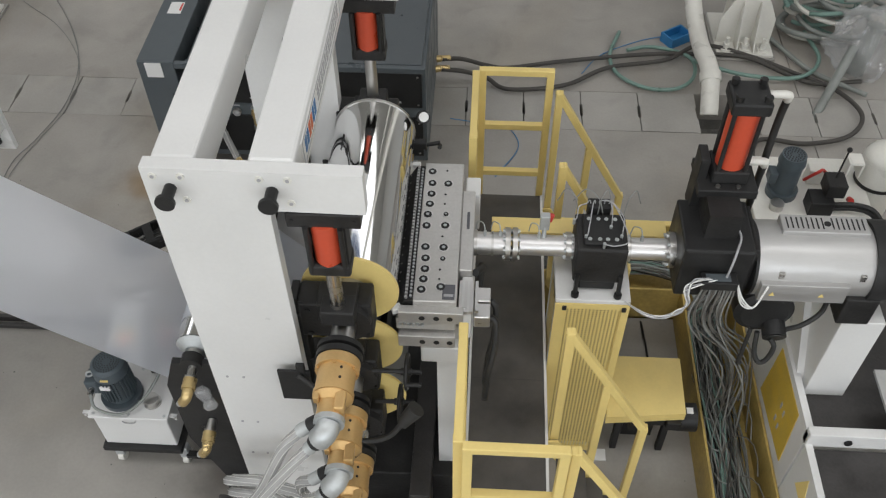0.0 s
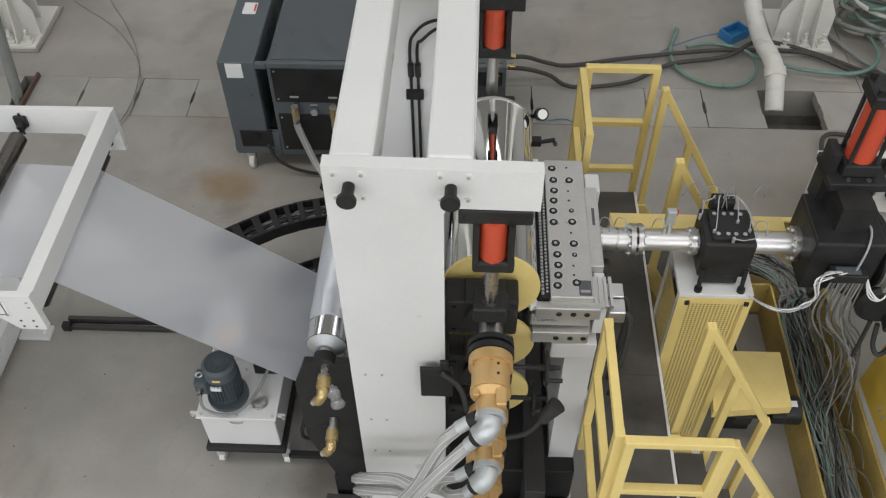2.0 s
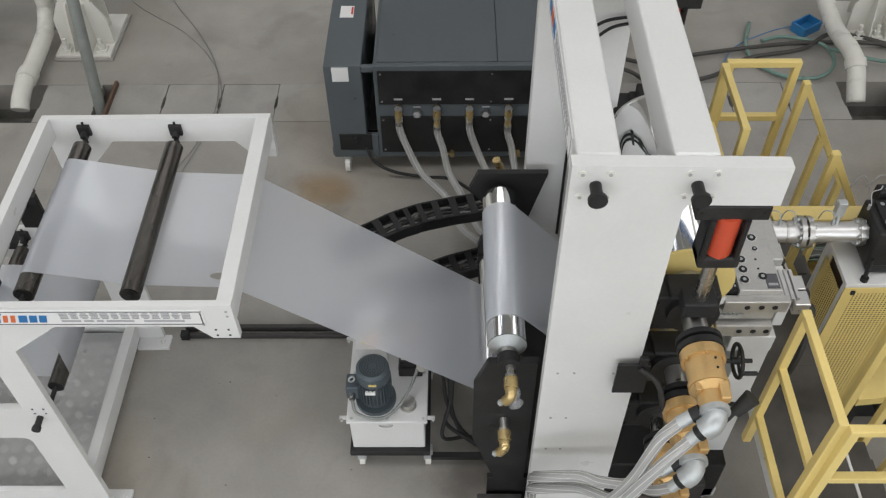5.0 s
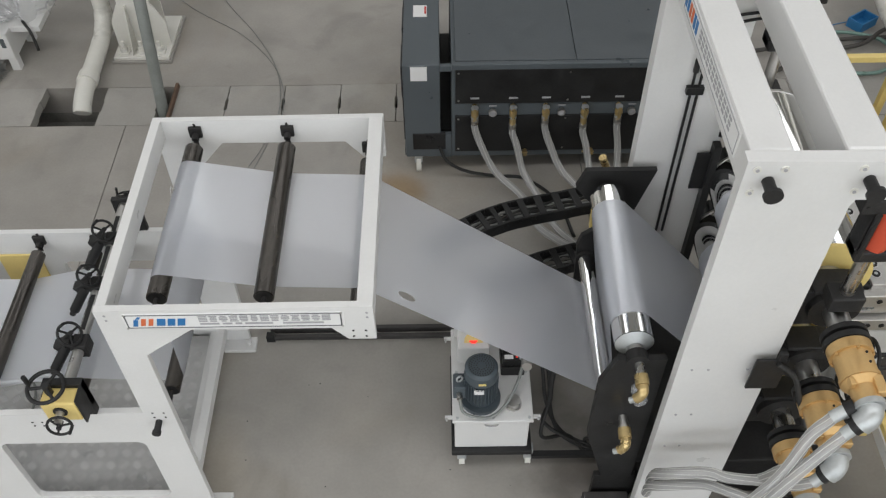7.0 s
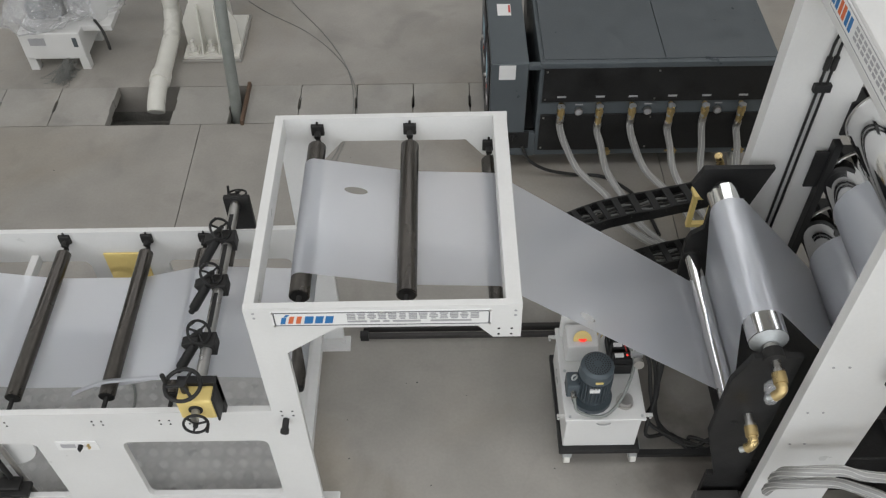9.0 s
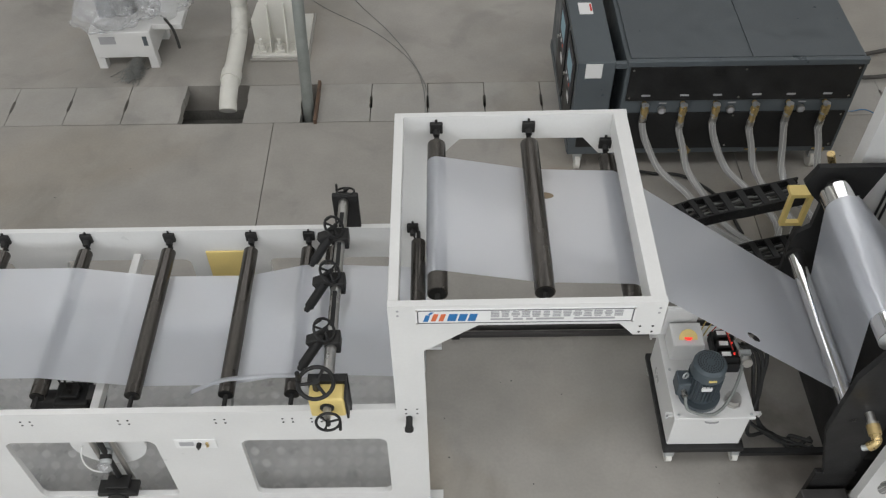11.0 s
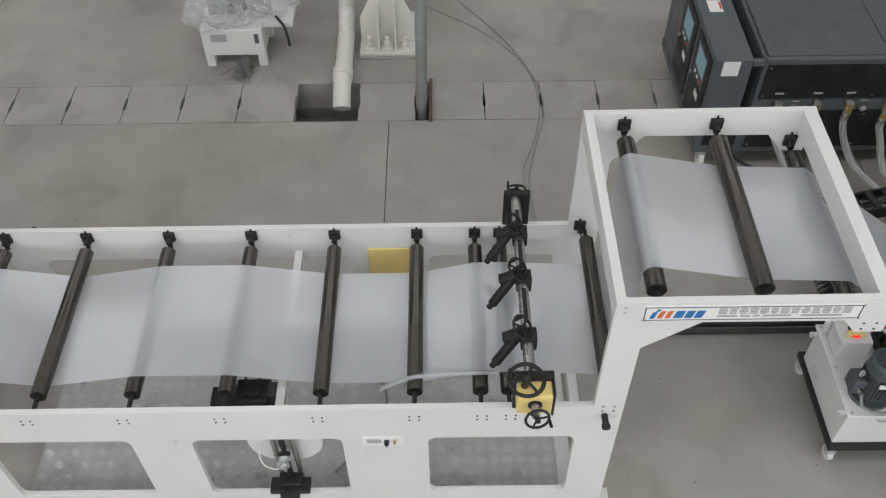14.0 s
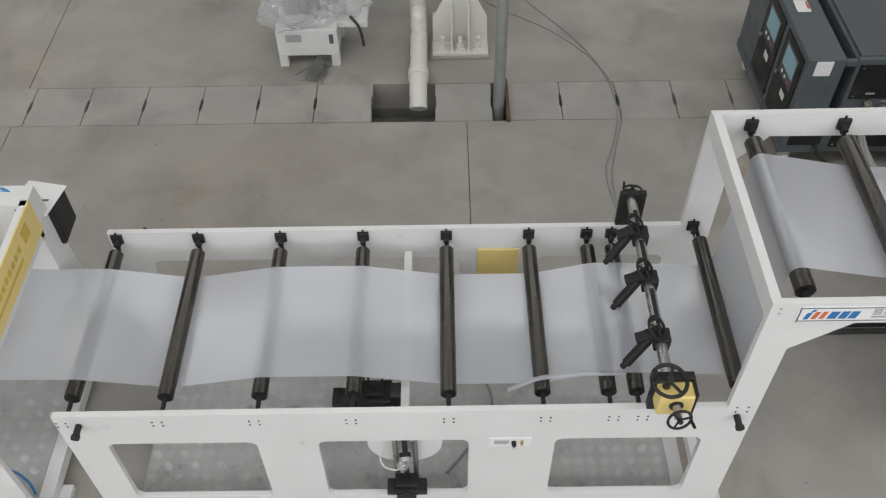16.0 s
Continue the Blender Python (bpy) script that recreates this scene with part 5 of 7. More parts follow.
def drag_chain(pts, width):
    """A black cable carrier of open links along a line."""
    t = thing("drag_chain", pts[0], "black plastic drag chain carrying hoses and cables", "drag chain", group="drag chains")
    line = smooth_line(pts, 3)
    for i in range(len(line) - 1):
        p, q = line[i], line[i + 1]
        d = (q - p).normalized()
        rot = d.to_track_quat("X", "Z").to_matrix().to_4x4()
        L = (q - p).length
        for sy in (-1, 1):
            sh = Shape().box(-L * 0.53, -0.009, -0.05, L * 0.53, 0.009, 0.05, 0.006).cyl((L * 0.40, -0.012, 0), (L * 0.40, 0.012, 0), 0.022, n=12)
            bmesh.ops.transform(sh.bm, matrix=Matrix.Translation((p + q) / 2) @ rot @ Matrix.Translation((0, sy * width / 2 + 0.002 * (i % 2), 0)), verts=sh.bm.verts[:])
            part("link_side", sh, BLACK, t)
        sh = Shape().box(-L * 0.20, -width / 2, 0.038, L * 0.20, width / 2, 0.052, 0.004).box(-L * 0.12, -width / 2, -0.052, L * 0.12, width / 2, -0.04, 0.003)
        bmesh.ops.transform(sh.bm, matrix=Matrix.Translation((p + q) / 2) @ rot, verts=sh.bm.verts[:])
        part("cross_bar", sh, BLACK, t)
    fine = smooth_line(pts, 6)
    wig = random.Random(31)
    for k in range(9):
        o = (k - 4) * width / 10
        part("cable", Shape().tube([p + Vector((0, o + wig.uniform(-0.006, 0.006), -0.022 + wig.uniform(-0.014, 0.014))) for p in fine], wig.choice((0.008, 0.011, 0.013)), 6), (RUBBER, DUSTCABLE, RUBBER, GREYCABLE)[k % 4], t)


drag_chain([(-2.55, 4.02, 0.60), (-2.16, 4.235, 0.65), (-1.88, 4.35, 0.66), (-1.50, 4.445, 0.66), (-1.10, 4.55, 0.66)], 0.18)
drag_chain([(-2.1, 3.96, 0.30), (-1.75, 4.10, 0.34), (-1.4, 4.20, 0.36), (-1.05, 4.27, 0.36)], 0.18)
yb = thing("guide_bracket", (-1.36, 4.22, 0.8), "yellow angle bracket over the drag chain", "bracket")
part("frame", Shape().plate([(-1.36, 0.66), (-1.20, 0.66), (-1.20, 0.97), (-1.36, 0.97)], 4.20, 4.24, [[(-1.33, 0.69), (-1.23, 0.69), (-1.23, 0.94), (-1.33, 0.94)]]), YELLOW, yb)
part("top_flange", Shape().box(-1.36, 4.24, 0.945, -1.20, 4.30, 0.97), YELLOW, yb)
part("arm", Shape().box(-1.24, 4.205, 0.0, -1.20, 4.235, 0.66), DARKMETAL, yb)

r = thing("floor_rail", (-2.9, 3.77, 0), "dark steel floor rail with end stop", "floor rail")
part("rail", Shape().box(-3.68, 3.735, 0, -1.3, 3.765, 0.035), DARKMETAL, r)
part("rail", Shape().box(-3.68, 3.80, 0, -1.3, 3.83, 0.05), DARKMETAL, r)
part("end_stop", Shape().box(-3.70, 3.72, 0, -3.64, 3.77, 0.06), BLACK, r)


# ---- die, melt pipe and extruder ----
def flat_die():
    t = thing("sheet_die", (-0.2, 3.1, 1.7), "grey steel flat-sheet die with rows of socket bolts", "extrusion die")
    part("die_body", Shape().box(-0.325, 2.63, 1.76, -0.115, 3.59, 2.0, 0.005), DIESTEEL, t)
    part("lower_body", Shape().box(-0.36, 2.66, 1.66, -0.10, 3.57, 1.76, 0.005), DIESTEEL, t)
    lip = Shape().plate([(-0.345, 1.985), (-0.375, 1.975), (-0.42, 1.90), (-0.43, 1.865), (-0.345, 1.83)], 2.64, 3.58)
    part("lip", lip, BLACKCAST, t, "dark die lip")
    part("bolt_bar", Shape().box(-0.372, 2.64, 1.90, -0.325, 3.58, 1.985, 0.003), BLACK, t, "black bar of lip adjusting bolts")
    bolts(t, "adjusting_bolt", [(-0.360, 2.66 + 0.0225 * k, 1.985) for k in range(41)], (0, 0, 1), 0.0075, 0.012, BARREL)
    bolts(t, "adjusting_bolt", [(-0.338, 2.671 + 0.0225 * k, 1.985) for k in range(40)], (0, 0, 1), 0.0065, 0.008, GALV)
    bolts(t, "lip_screw", [(-0.402, 2.69 + 0.058 * k, 1.925) for k in range(16)], (-0.8, 0, 0.6), 0.005, 0.004, STEEL)
    colA = [3.52, 3.43, 3.35, 3.275, 3.20, 3.12, 2.975, 2.90, 2.83, 2.765, 2.70]
    for n, y in enumerate(colA):
        x = -0.285 + 0.006 * math.sin(n)
        bolts(t, "bolt_rim", [(x, y, 2.0)], (0, 0, 1), 0.029, 0.002, SHEETMETAL)
        bolts(t, "socket_bolt", [(x, y, 2.002)], (0, 0, 1), 0.0225, 0.003, BLACK)
        bolts(t, "socket_core", [(x, y, 2.005)], (0, 0, 1), 0.009, 0.002, GALV)
    for y, r in ((3.43, 0.0225), (3.205, 0.014), (3.125, 0.0225), (2.975, 0.0225), (2.90, 0.014), (2.72, 0.0225)):
        bolts(t, "bolt_rim", [(-0.195, y, 2.0)], (0, 0, 1), r * 1.32, 0.002, SHEETMETAL)
        bolts(t, "socket_bolt", [(-0.195, y, 2.002)], (0, 0, 1), r, 0.003, BLACK)
        bolts(t, "socket_core", [(-0.195, y, 2.005)], (0, 0, 1), r * 0.42, 0.002, GALV)
    bolts(t, "thread_hole", [(-0.205, y, 2.0) for y in (3.53, 3.35, 3.28, 3.05, 2.83, 2.77)], (0, 0, 1), 0.006, 0.002, BLACK)
    part("type_plate", Shape().box(-0.185, 2.645, 2.0, -0.125, 2.735, 2.004), INK, t, "small dark type plate")
    part("text_bar", Shape().box(-0.178, 2.66, 2.004, -0.132, 2.675, 2.0055), FADED, t)
    for z0, z1, y0, x0, x1 in ((1.885, 1.965, 2.585, -0.395, -0.08), (1.80, 1.885, 2.61, -0.41, -0.12), (1.70, 1.785, 2.575, -0.40, -0.12)):
        p = part("end_plate", Shape().box(x0, y0, z0, x1, 2.632, z1, 0.004), DIESTEEL, t)
        if y0 < 2.6:
            bolts(p, "socket_bolt", [(x, y0 - 0.003, (z0 + z1) / 2) for x in (-0.28, -0.21, -0.145)], (0, 1, 0), 0.015, 0.004, BLACK)
        else:
            bolts(p, "stud", [(-0.39 + 0.022 * k, y0 - 0.012, (z0 + z1) / 2) for k in range(6)], (0, 1, 0), 0.009, 0.014, GALV)
    part("lip_tip", Shape().box(-0.43, 2.60, 1.93, -0.38, 2.64, 1.965, 0.006, Matrix.Rotation(radians(25), 4, "Z")), WHITECABLE, t)
    part("lip_tip", Shape().box(-0.40, 3.59, 1.95, -0.355, 3.62, 1.98, 0.006), WHITECABLE, t)
    part("inlet_block", Shape().box(-0.115, 2.86, 1.72, -0.045, 3.42, 1.965, 0.006), DIESTEEL, t)
    part("marking_bar", Shape().box(-0.085, 3.14, 1.965, -0.07, 3.26, 1.967), INK, t)
    part("back_cover", Shape().box(-0.10, 3.42, 1.66, -0.02, 3.56, 1.93, 0.006), WHITE, t)
    part("back_panel", Shape().box(-0.095, 2.64, 1.70, -0.04, 2.86, 1.92, 0.006), WHITE, t)
    for k in range(4):
        part("terminal_strip", Shape().box(-0.105 + 0.026 * k, 2.62 + 0.005 * k, 1.915, -0.09 + 0.026 * k, 2.82, 1.935), SHEETMETAL, t)
    for y in (2.66, 2.76):
        b = part("terminal_box", Shape().box(-0.03, y - 0.04, 1.82, 0.05, y + 0.05, 1.90, 0.006), SHEETMETAL, t, "grey terminal box")
        part("cable", Shape().tube(smooth_line([(0.05, y, 1.86), (0.08, y - 0.02, 1.82), (0.075, y - 0.08, 1.68), (0.05, y - 0.13, 1.55), (0.04, y - 0.12, 1.3)]), 0.017, 8), RUBBER, b)
    part("wire_loom", Shape().tube(smooth_line([(-0.03, 2.90, 1.9), (0.0, 3.0, 1.82), (0.0, 3.06, 1.76), (-0.01, 3.0, 1.65)]), 0.02, 8), RUBBER, t)
    t.location += Vector((0.008, -0.013, -0.033))
    s = thing("die_stand", (-0.15, 3.1, 0), "white steel pedestal under the die", "pedestal")
    part("post", Shape().plate([(2.60, 0.1), (3.55, 0.1), (3.55, 1.50), (2.60, 1.50)], -0.205, -0.055, axis="x"), WHITE, s)
    part("cap", Shape().box(-0.285, 2.585, 1.50, -0.055, 3.56, 1.626, 0.008), WHITE, s)
    part("base", Shape().box(-0.30, 2.50, 0.0, -0.04, 3.65, 0.10, 0.006), WHITE, s)


flat_die()


def melt_line():
    Y, Z = 3.125, 1.83
    t = thing("melt_pipe", (0.4, Y, 1.7), "bright steel melt pipe with bolted flanges", "pipe")
    part("pipe", Shape().cyl((-0.045, Y, Z), (0.13, Y, Z), 0.060, n=32), SHEETMETAL, t)
    part("pipe", Shape().cyl((0.20, Y, Z), (0.49, Y, Z), 0.056, n=32), SHEETMETAL, t)
    part("pipe", Shape().cyl((0.74, Y, Z), (1.02, Y, Z), 0.058, n=32), SHEETMETAL, t)
    for x, r, w in ((-0.03, 0.068, 0.02), (0.06, 0.064, 0.012), (0.14, 0.088, 0.026), (0.178, 0.088, 0.026), (0.455, 0.075, 0.028), (0.765, 0.07, 0.02), (0.985, 0.095, 0.035)):
        f = part("flange", Shape().cyl((x - w / 2, Y, Z), (x + w / 2, Y, Z), r, n=32), STEEL, t)
        if r > 0.07:
            bolts(f, "flange_bolt", [(x - w / 2 - 0.012, Y + (r - 0.015) * math.cos(a), Z + (r - 0.015) * math.sin(a)) for a in [0.4 + math.pi / 4 * k for k in range(8)]], (1, 0, 0), 0.011, w + 0.024, GALV)
    for x in (0.02, 0.10, 0.30, 0.83):
        part("thermocouple", Shape().cyl((x, Y, Z + 0.05), (x, Y + 0.01, Z + 0.085), 0.009, n=8).tube(smooth_line([(x, Y + 0.01, Z + 0.085), (x - 0.01, Y + 0.03, Z + 0.12), (x - 0.04, Y + 0.06, Z + 0.10), (x - 0.05, Y + 0.07, Z + 0.03)], 5), 0.003, 6), GALV, t)
    b = part("burst_sensor", Shape().cyl((0.325, Y + 0.01, Z + 0.05), (0.325, Y + 0.03, Z + 0.11), 0.012, n=10).box(0.30, Y + 0.02, Z + 0.09, 0.35, Y + 0.06, Z + 0.19, 0.006), GALV, t)
    part("red_cap", Shape().cyl((0.35, Y + 0.075, Z + 0.11), (0.362, Y + 0.085, Z + 0.145), 0.016, n=12), REDMARK, b)
    f = thing("melt_pump", (0.61, 3.11, 1.6), "black melt pump block with white sensor wires", "melt pump")
    part("block", Shape().box(0.485, 2.99, 1.70, 0.745, 3.25, 1.955, 0.012), BLACKCAST, f)
    part("lower_plate", Shape().box(0.52, 3.0, 1.635, 0.71, 3.23, 1.70, 0.01), BLACK, f)
    part("cover", Shape().box(0.52, 3.02, 1.955, 0.715, 3.22, 1.975, 0.008), BLACK, f)
    bolts(f, "socket_bolt", [(x, y, 1.975) for x in (0.55, 0.60, 0.64, 0.685) for y in (3.05, 3.19)], (0, 0, 1), 0.011, 0.004, GALV)
    part("connector_box", Shape().box(0.55, 3.25, 1.90, 0.67, 3.32, 2.0, 0.01), BLACK, f)
    for k, (ex, ey, bx, by) in enumerate(((0.475, 3.17, 0.50, 3.24), (0.53, 3.06, 0.55, 3.13), (0.62, 3.01, 0.74, 3.03), (0.71, 3.07, 0.725, 3.17), (0.66, 3.13, 0.67, 3.21))):
        x = 0.565 + 0.022 * k
        part("sensor_wire", Shape().tube(smooth_line([(x, 3.28, 1.99), (x + 0.006 * (k - 2), 3.265, 2.035), ((x + bx) / 2, 3.235, 2.04), (bx, by, 2.01), ((bx + ex) / 2, (by + ey) / 2 - 0.02, 1.985), (ex, ey, 1.982)], 7), 0.0031, 6), FADED, f)
        part("wire_end", Shape().cyl((ex, ey, 1.956), (ex, ey, 1.99), 0.008, n=10), GALV, f)
    for x, dx in ((0.60, 0.04), (0.63, -0.1), (0.50, -0.07), (0.735, 0.05)):
        part("sensor_wire", Shape().tube(smooth_line([(x, 3.24, 1.95), (x + dx * 0.3, 3.26, 2.05), (x + dx, 3.28, 2.10), (x + dx * 1.6, 3.27, 2.02)], 6), 0.003, 6), GREYCABLE, f)
    for x in (0.505, 0.73):
        part("levelling_bolt", Shape().cyl((x, 2.965, 1.62), (x, 2.985, 1.77), 0.012, n=10).cyl((x, 2.962, 1.62), (x, 2.964, 1.645), 0.021, n=12), BLACK, f)
        part("levelling_bolt", Shape().cyl((x, 3.25, 1.62), (x, 3.25, 1.75), 0.012, n=10), BLACK, f)


melt_line()


def perforated(name, a0, a1, z0, z1, fixed, axis, parent, pitch=0.0185, r=0.0052):
    """A sheet with a grid of round holes, as real openings."""
    vs, fs = [], []
    nx, nz = int((a1 - a0) / pitch), int((z1 - z0) / pitch)
    px, pz = (a1 - a0) / nx, (z1 - z0) / nz

    def put(a, z):
        vs.append((a, fixed, z) if axis == "y" else (fixed, a, z))
    for i in range(nx):
        for j in range(nz):
            cx, cz = a0 + (i + 0.5) * px, z0 + (j + 0.5) * pz
            b = len(vs)
            for u, v in ((-1, -1), (0, -1), (1, -1), (1, 0), (1, 1), (0, 1), (-1, 1), (-1, 0)):
                put(cx + u * px / 2, cz + v * pz / 2)
            for k in range(8):
                q = radians(225 + 45 * k)
                put(cx + r * math.cos(q), cz + r * math.sin(q))
            fs += [(b + k, b + (k + 1) % 8, b + 8 + (k + 1) % 8, b + 8 + k) for k in range(8)]
    return raw_mesh(name, vs, fs, YELLOW, parent, "yellow perforated sheet")


def pump_stand():
    X0, X1, Y0, Y1, H = 0.405, 0.80, 2.935, 3.27, 1.62
    t = thing("pump_stand", (0.6, 3.1, 0), "white cabinet stand with yellow perforated guard panels", "cabinet stand")
    part("top", Shape().box(X0, Y0, H - 0.03, X1, Y1, H, 0.004), WHITE, t)
    for x in (X0, X1 - 0.035):
        for y in (Y0, Y1 - 0.035):
            part("post", Shape().box(x, y, 0.03, x + 0.035, y + 0.035, H - 0.03), WHITE if y > 3.1 or x < 0.5 else YELLOW, t)
    # dark brown box: the shade behind the guard holes put into its colour
    part("inner_box", Shape().box(X0 + 0.05, Y0 + 0.05, 0.05, X1 - 0.05, Y1 - 0.04, H - 0.05), RUST_AND_SHADE, t)
    ch = part("cable_channel", Shape().box(0.055, 3.275, 1.64, 1.0, 3.385, 1.762, 0.006), YELLOW, t, "yellow sheet-steel cable channel behind the melt pipe")
    for x in (0.43, 0.76):
        part("bracket", Shape().box(x - 0.02, 3.24, 1.60, x + 0.02, 3.36, 1.64, 0.003), YELLOW, ch)
    for z in (0.03, H - 0.075):
        part("front_strip", Shape().box(X0 + 0.035, Y0 - 0.004, z, X1 - 0.035, Y0 + 0.006, z + 0.045), YELLOW, t)
    perforated("front_guard", X0 + 0.06, X1 - 0.04, 0.075, H - 0.075, Y0 + 0.001, "y", t)
    part("front_strip", Shape().box(X0, Y0 - 0.006, 0.03, X0 + 0.06, Y0 + 0.004, H - 0.03), YELLOW, t)
    part("front_strip", Shape().box(X1 - 0.04, Y0 - 0.006, 0.03, X1, Y0 + 0.004, H - 0.03), YELLOW, t)
    perforated("side_guard", Y0 + 0.04, Y1 - 0.04, 0.1, H - 0.10, X0 + 0.004, "x", t)
    perforated("side_guard", Y0 + 0.04, Y1 - 0.04, 0.1, H - 0.10, X1 - 0.004, "x", t)
    for x in (X0 + 0.05, X1 - 0.03):
        for z in (0.09, H - 0.06):
            part("latch", Shape().box(x - 0.012, Y0 - 0.016, z - 0.016, x + 0.012, Y0 - 0.004, z + 0.014, 0.003), BLACK, t)
    part("anchor_plate", Shape().box(X1 - 0.02, Y0 - 0.06, 0, X1 + 0.07, Y0 + 0.02, 0.012), WHITE, t)
    part("plinth", Shape().box(X0 + 0.02, Y0 + 0.02, 0, X1 - 0.02, Y1 - 0.02, 0.05), WHITE, t)


pump_stand()


def extruder():
    t = thing("screen_changer", (1.2, 3.1, 1.7), "black screen changer with an upright orange hydraulic cylinder", "screen changer")
    part("block", Shape().box(1.0, 2.93, 1.70, 1.35, 3.29, 2.045, 0.012), BLACK, t)
    part("end_flange", Shape().box(1.35, 2.96, 1.72, 1.372, 3.27, 2.03, 0.006), BLACKCAST, t)
    part("slide_guide", Shape().plate([(1.10, 2.045), (1.26, 2.045), (1.26, 2.20), (1.10, 2.20)], 3.02, 3.30), BLACKCAST, t)
    part("guide_post", Shape().box(1.055, 3.24, 2.0, 1.10, 3.36, 2.36, 0.004), BLACK, t)
    part("base_plate", Shape().box(1.055, 3.16, 2.185, 1.345, 3.40, 2.235, 0.006), BLACK, t)
    bolts(t, "bolt", [(x, 3.19, 2.235) for x in (1.15, 1.25)], (0, 0, 1), 0.012, 0.01, STEEL)
    part("lower_head", Shape().box(1.12, 3.21, 2.235, 1.295, 3.38, 2.31, 0.008), BLACK, t)
    c = part("cylinder_tube", Shape().cyl((1.207, 3.295, 2.31), (1.207, 3.295, 2.70), 0.072, n=28), ORANGE, t, "orange-red hydraulic cylinder")
    part("upper_head", Shape().box(1.115, 3.205, 2.665, 1.30, 3.39, 2.74, 0.014), BLACK, t)
    for dx in (-0.064, 0.064):
        for dy in (-0.064, 0.064):
            part("tie_rod", Shape().cyl((1.207 + dx, 3.295 + dy, 2.26), (1.207 + dx, 3.295 + dy, 2.75), 0.011, n=10), BLACK, c)
            part("nut", Shape().cyl((1.207 + dx, 3.295 + dy, 2.74), (1.207 + dx, 3.295 + dy, 2.77), 0.019, n=6), BLACK, c)
    for z, y in ((2.70, 3.33), (2.28, 3.33)):
        h = part("hose_fitting", Shape().tube(smooth_line([(1.29, y, z), (1.37, y, z + 0.005), (1.40, y + 0.01, z - 0.01), (1.405, y + 0.03, z - 0.05)], 4), 0.02, 10), PVC, t, "white hose elbow")
        part("hose", Shape().tube(smooth_line([(1.405, y + 0.03, z - 0.04), (1.41, y + 0.06, z - 0.25), (1.43, y + 0.10, 1.7), (1.45, y + 0.2, 0.9), (1.75, 4.3, 0.5)], 8), 0.02, 8), RUBBER, h)
    part("heater_wire", Shape().tube(smooth_line([(1.285, 3.17, 2.07), (1.272, 3.09, 2.062), (1.28, 3.02, 2.06), (1.25, 2.935, 2.06), (1.235, 2.90, 2.0), (1.225, 2.89, 1.90)]), 0.0062, 6), FADED, t)
    j = part("junction_box", Shape().box(1.10, 2.85, 1.845, 1.28, 2.925, 1.90, 0.005), BLACK, t, "black junction box with white wires")
    part("cover_plate", Shape().box(1.125, 2.865, 1.90, 1.245, 2.91, 1.904), CABINET, j)
    wig = random.Random(12)
    for k in range(6):
        route = [(1.13 + 0.012 * k, 2.875, 1.895), (1.10 + 0.01 * k, 2.855, 1.945 - 0.01 * k), (1.055 - 0.006 * k, 2.835, 1.925 - 0.012 * k), (1.04 - 0.004 * k, 2.83, 1.85), (1.05, 2.825, 1.77), (1.01, 2.815, 1.70), (0.94, 2.81, 1.655), (0.85, 2.85, 1.632), (0.765, 2.93, 1.625)]
        loose = [Vector(p) + (0.011 if 0 < n < 8 else 0.0) * Vector((wig.uniform(-1, 1), wig.uniform(-1, 1), wig.uniform(-1, 1) if n < 6 else wig.random())) for n, p in enumerate(route)]
        part("white_wire", Shape().tube(smooth_line(loose, 8), 0.0038, 6), WHITECABLE if k % 2 else FADED, j)
    for k in range(3):
        part("white_wire", Shape().tube(smooth_line([(1.28, 2.88, 1.88), (1.32, 2.84, 1.80 - 0.02 * k), (1.38, 2.82, 1.76), (1.43, 2.86, 1.86 + 0.01 * k)], 6), 0.0045, 6), WHITECABLE, j)
    rnd = random.Random(3)
    for k in range(14):
        x = 1.12 + 0.012 * k
        part("drop_cable", Shape().tube(smooth_line([(x, 2.87, 1.85), (x + rnd.uniform(-0.03, 0.03), 2.86, 1.55), (1.44 + 0.013 * k, 3.0 + rnd.uniform(-0.08, 0.10), 0.95 + rnd.uniform(-0.1, 0.1)), (1.52 + 0.015 * k, 3.05 + rnd.uniform(-0.15, 0.15), 0.32)], 6), 0.0052, 6), DUSTCABLE if k % 3 else GREYCABLE, j)

    e = thing("extruder", (2.6, 3.1, 0), "extruder with a brushed steel barrel cover on a white base", "extruder")
    Y, Z, R = 3.10, 1.83, 0.195
    part("barrel_cover", Shape().cyl((1.385, Y, Z), (1.955, Y, Z), R, n=56), BARREL, e, "brushed steel barrel cover")
    part("barrel_cover", Shape().cyl((2.06, Y, Z), (3.30, Y, Z), R, n=56), BARREL, e)
    part("barrel_ring", Shape().cyl((1.37, Y, Z), (1.385, Y, Z), R + 0.004, n=48), BLACK, e)
    part("barrel_ring", Shape().cyl((1.955, Y, Z), (2.06, Y, Z), R + 0.02, n=48), BLACK, e)
    v = part("vent_housing", Shape().box(1.50, Y - 0.02, Z + R - 0.03, 1.93, Y + 0.10, Z + R + 0.025, 0.005), BARREL, e)
    for k in range(16):
        if k != 8:
            part("vent_slot", Shape().box(1.525 + 0.025 * k, Y + 0.005, Z + R + 0.025, 1.532 + 0.025 * k, Y + 0.08, Z + R + 0.027), BLACK, v)
    part("vent_hole", Shape().cyl((1.728, Y + 0.04, Z + R + 0.025), (1.728, Y + 0.04, Z + R + 0.028), 0.017, n=16), BLACK, v)
    sk = part("cover_skirt", Shape().box(1.405, Y - 0.222, Z - 0.085, 1.84, Y - 0.12, Z + 0.04, 0.004), BARREL, e)
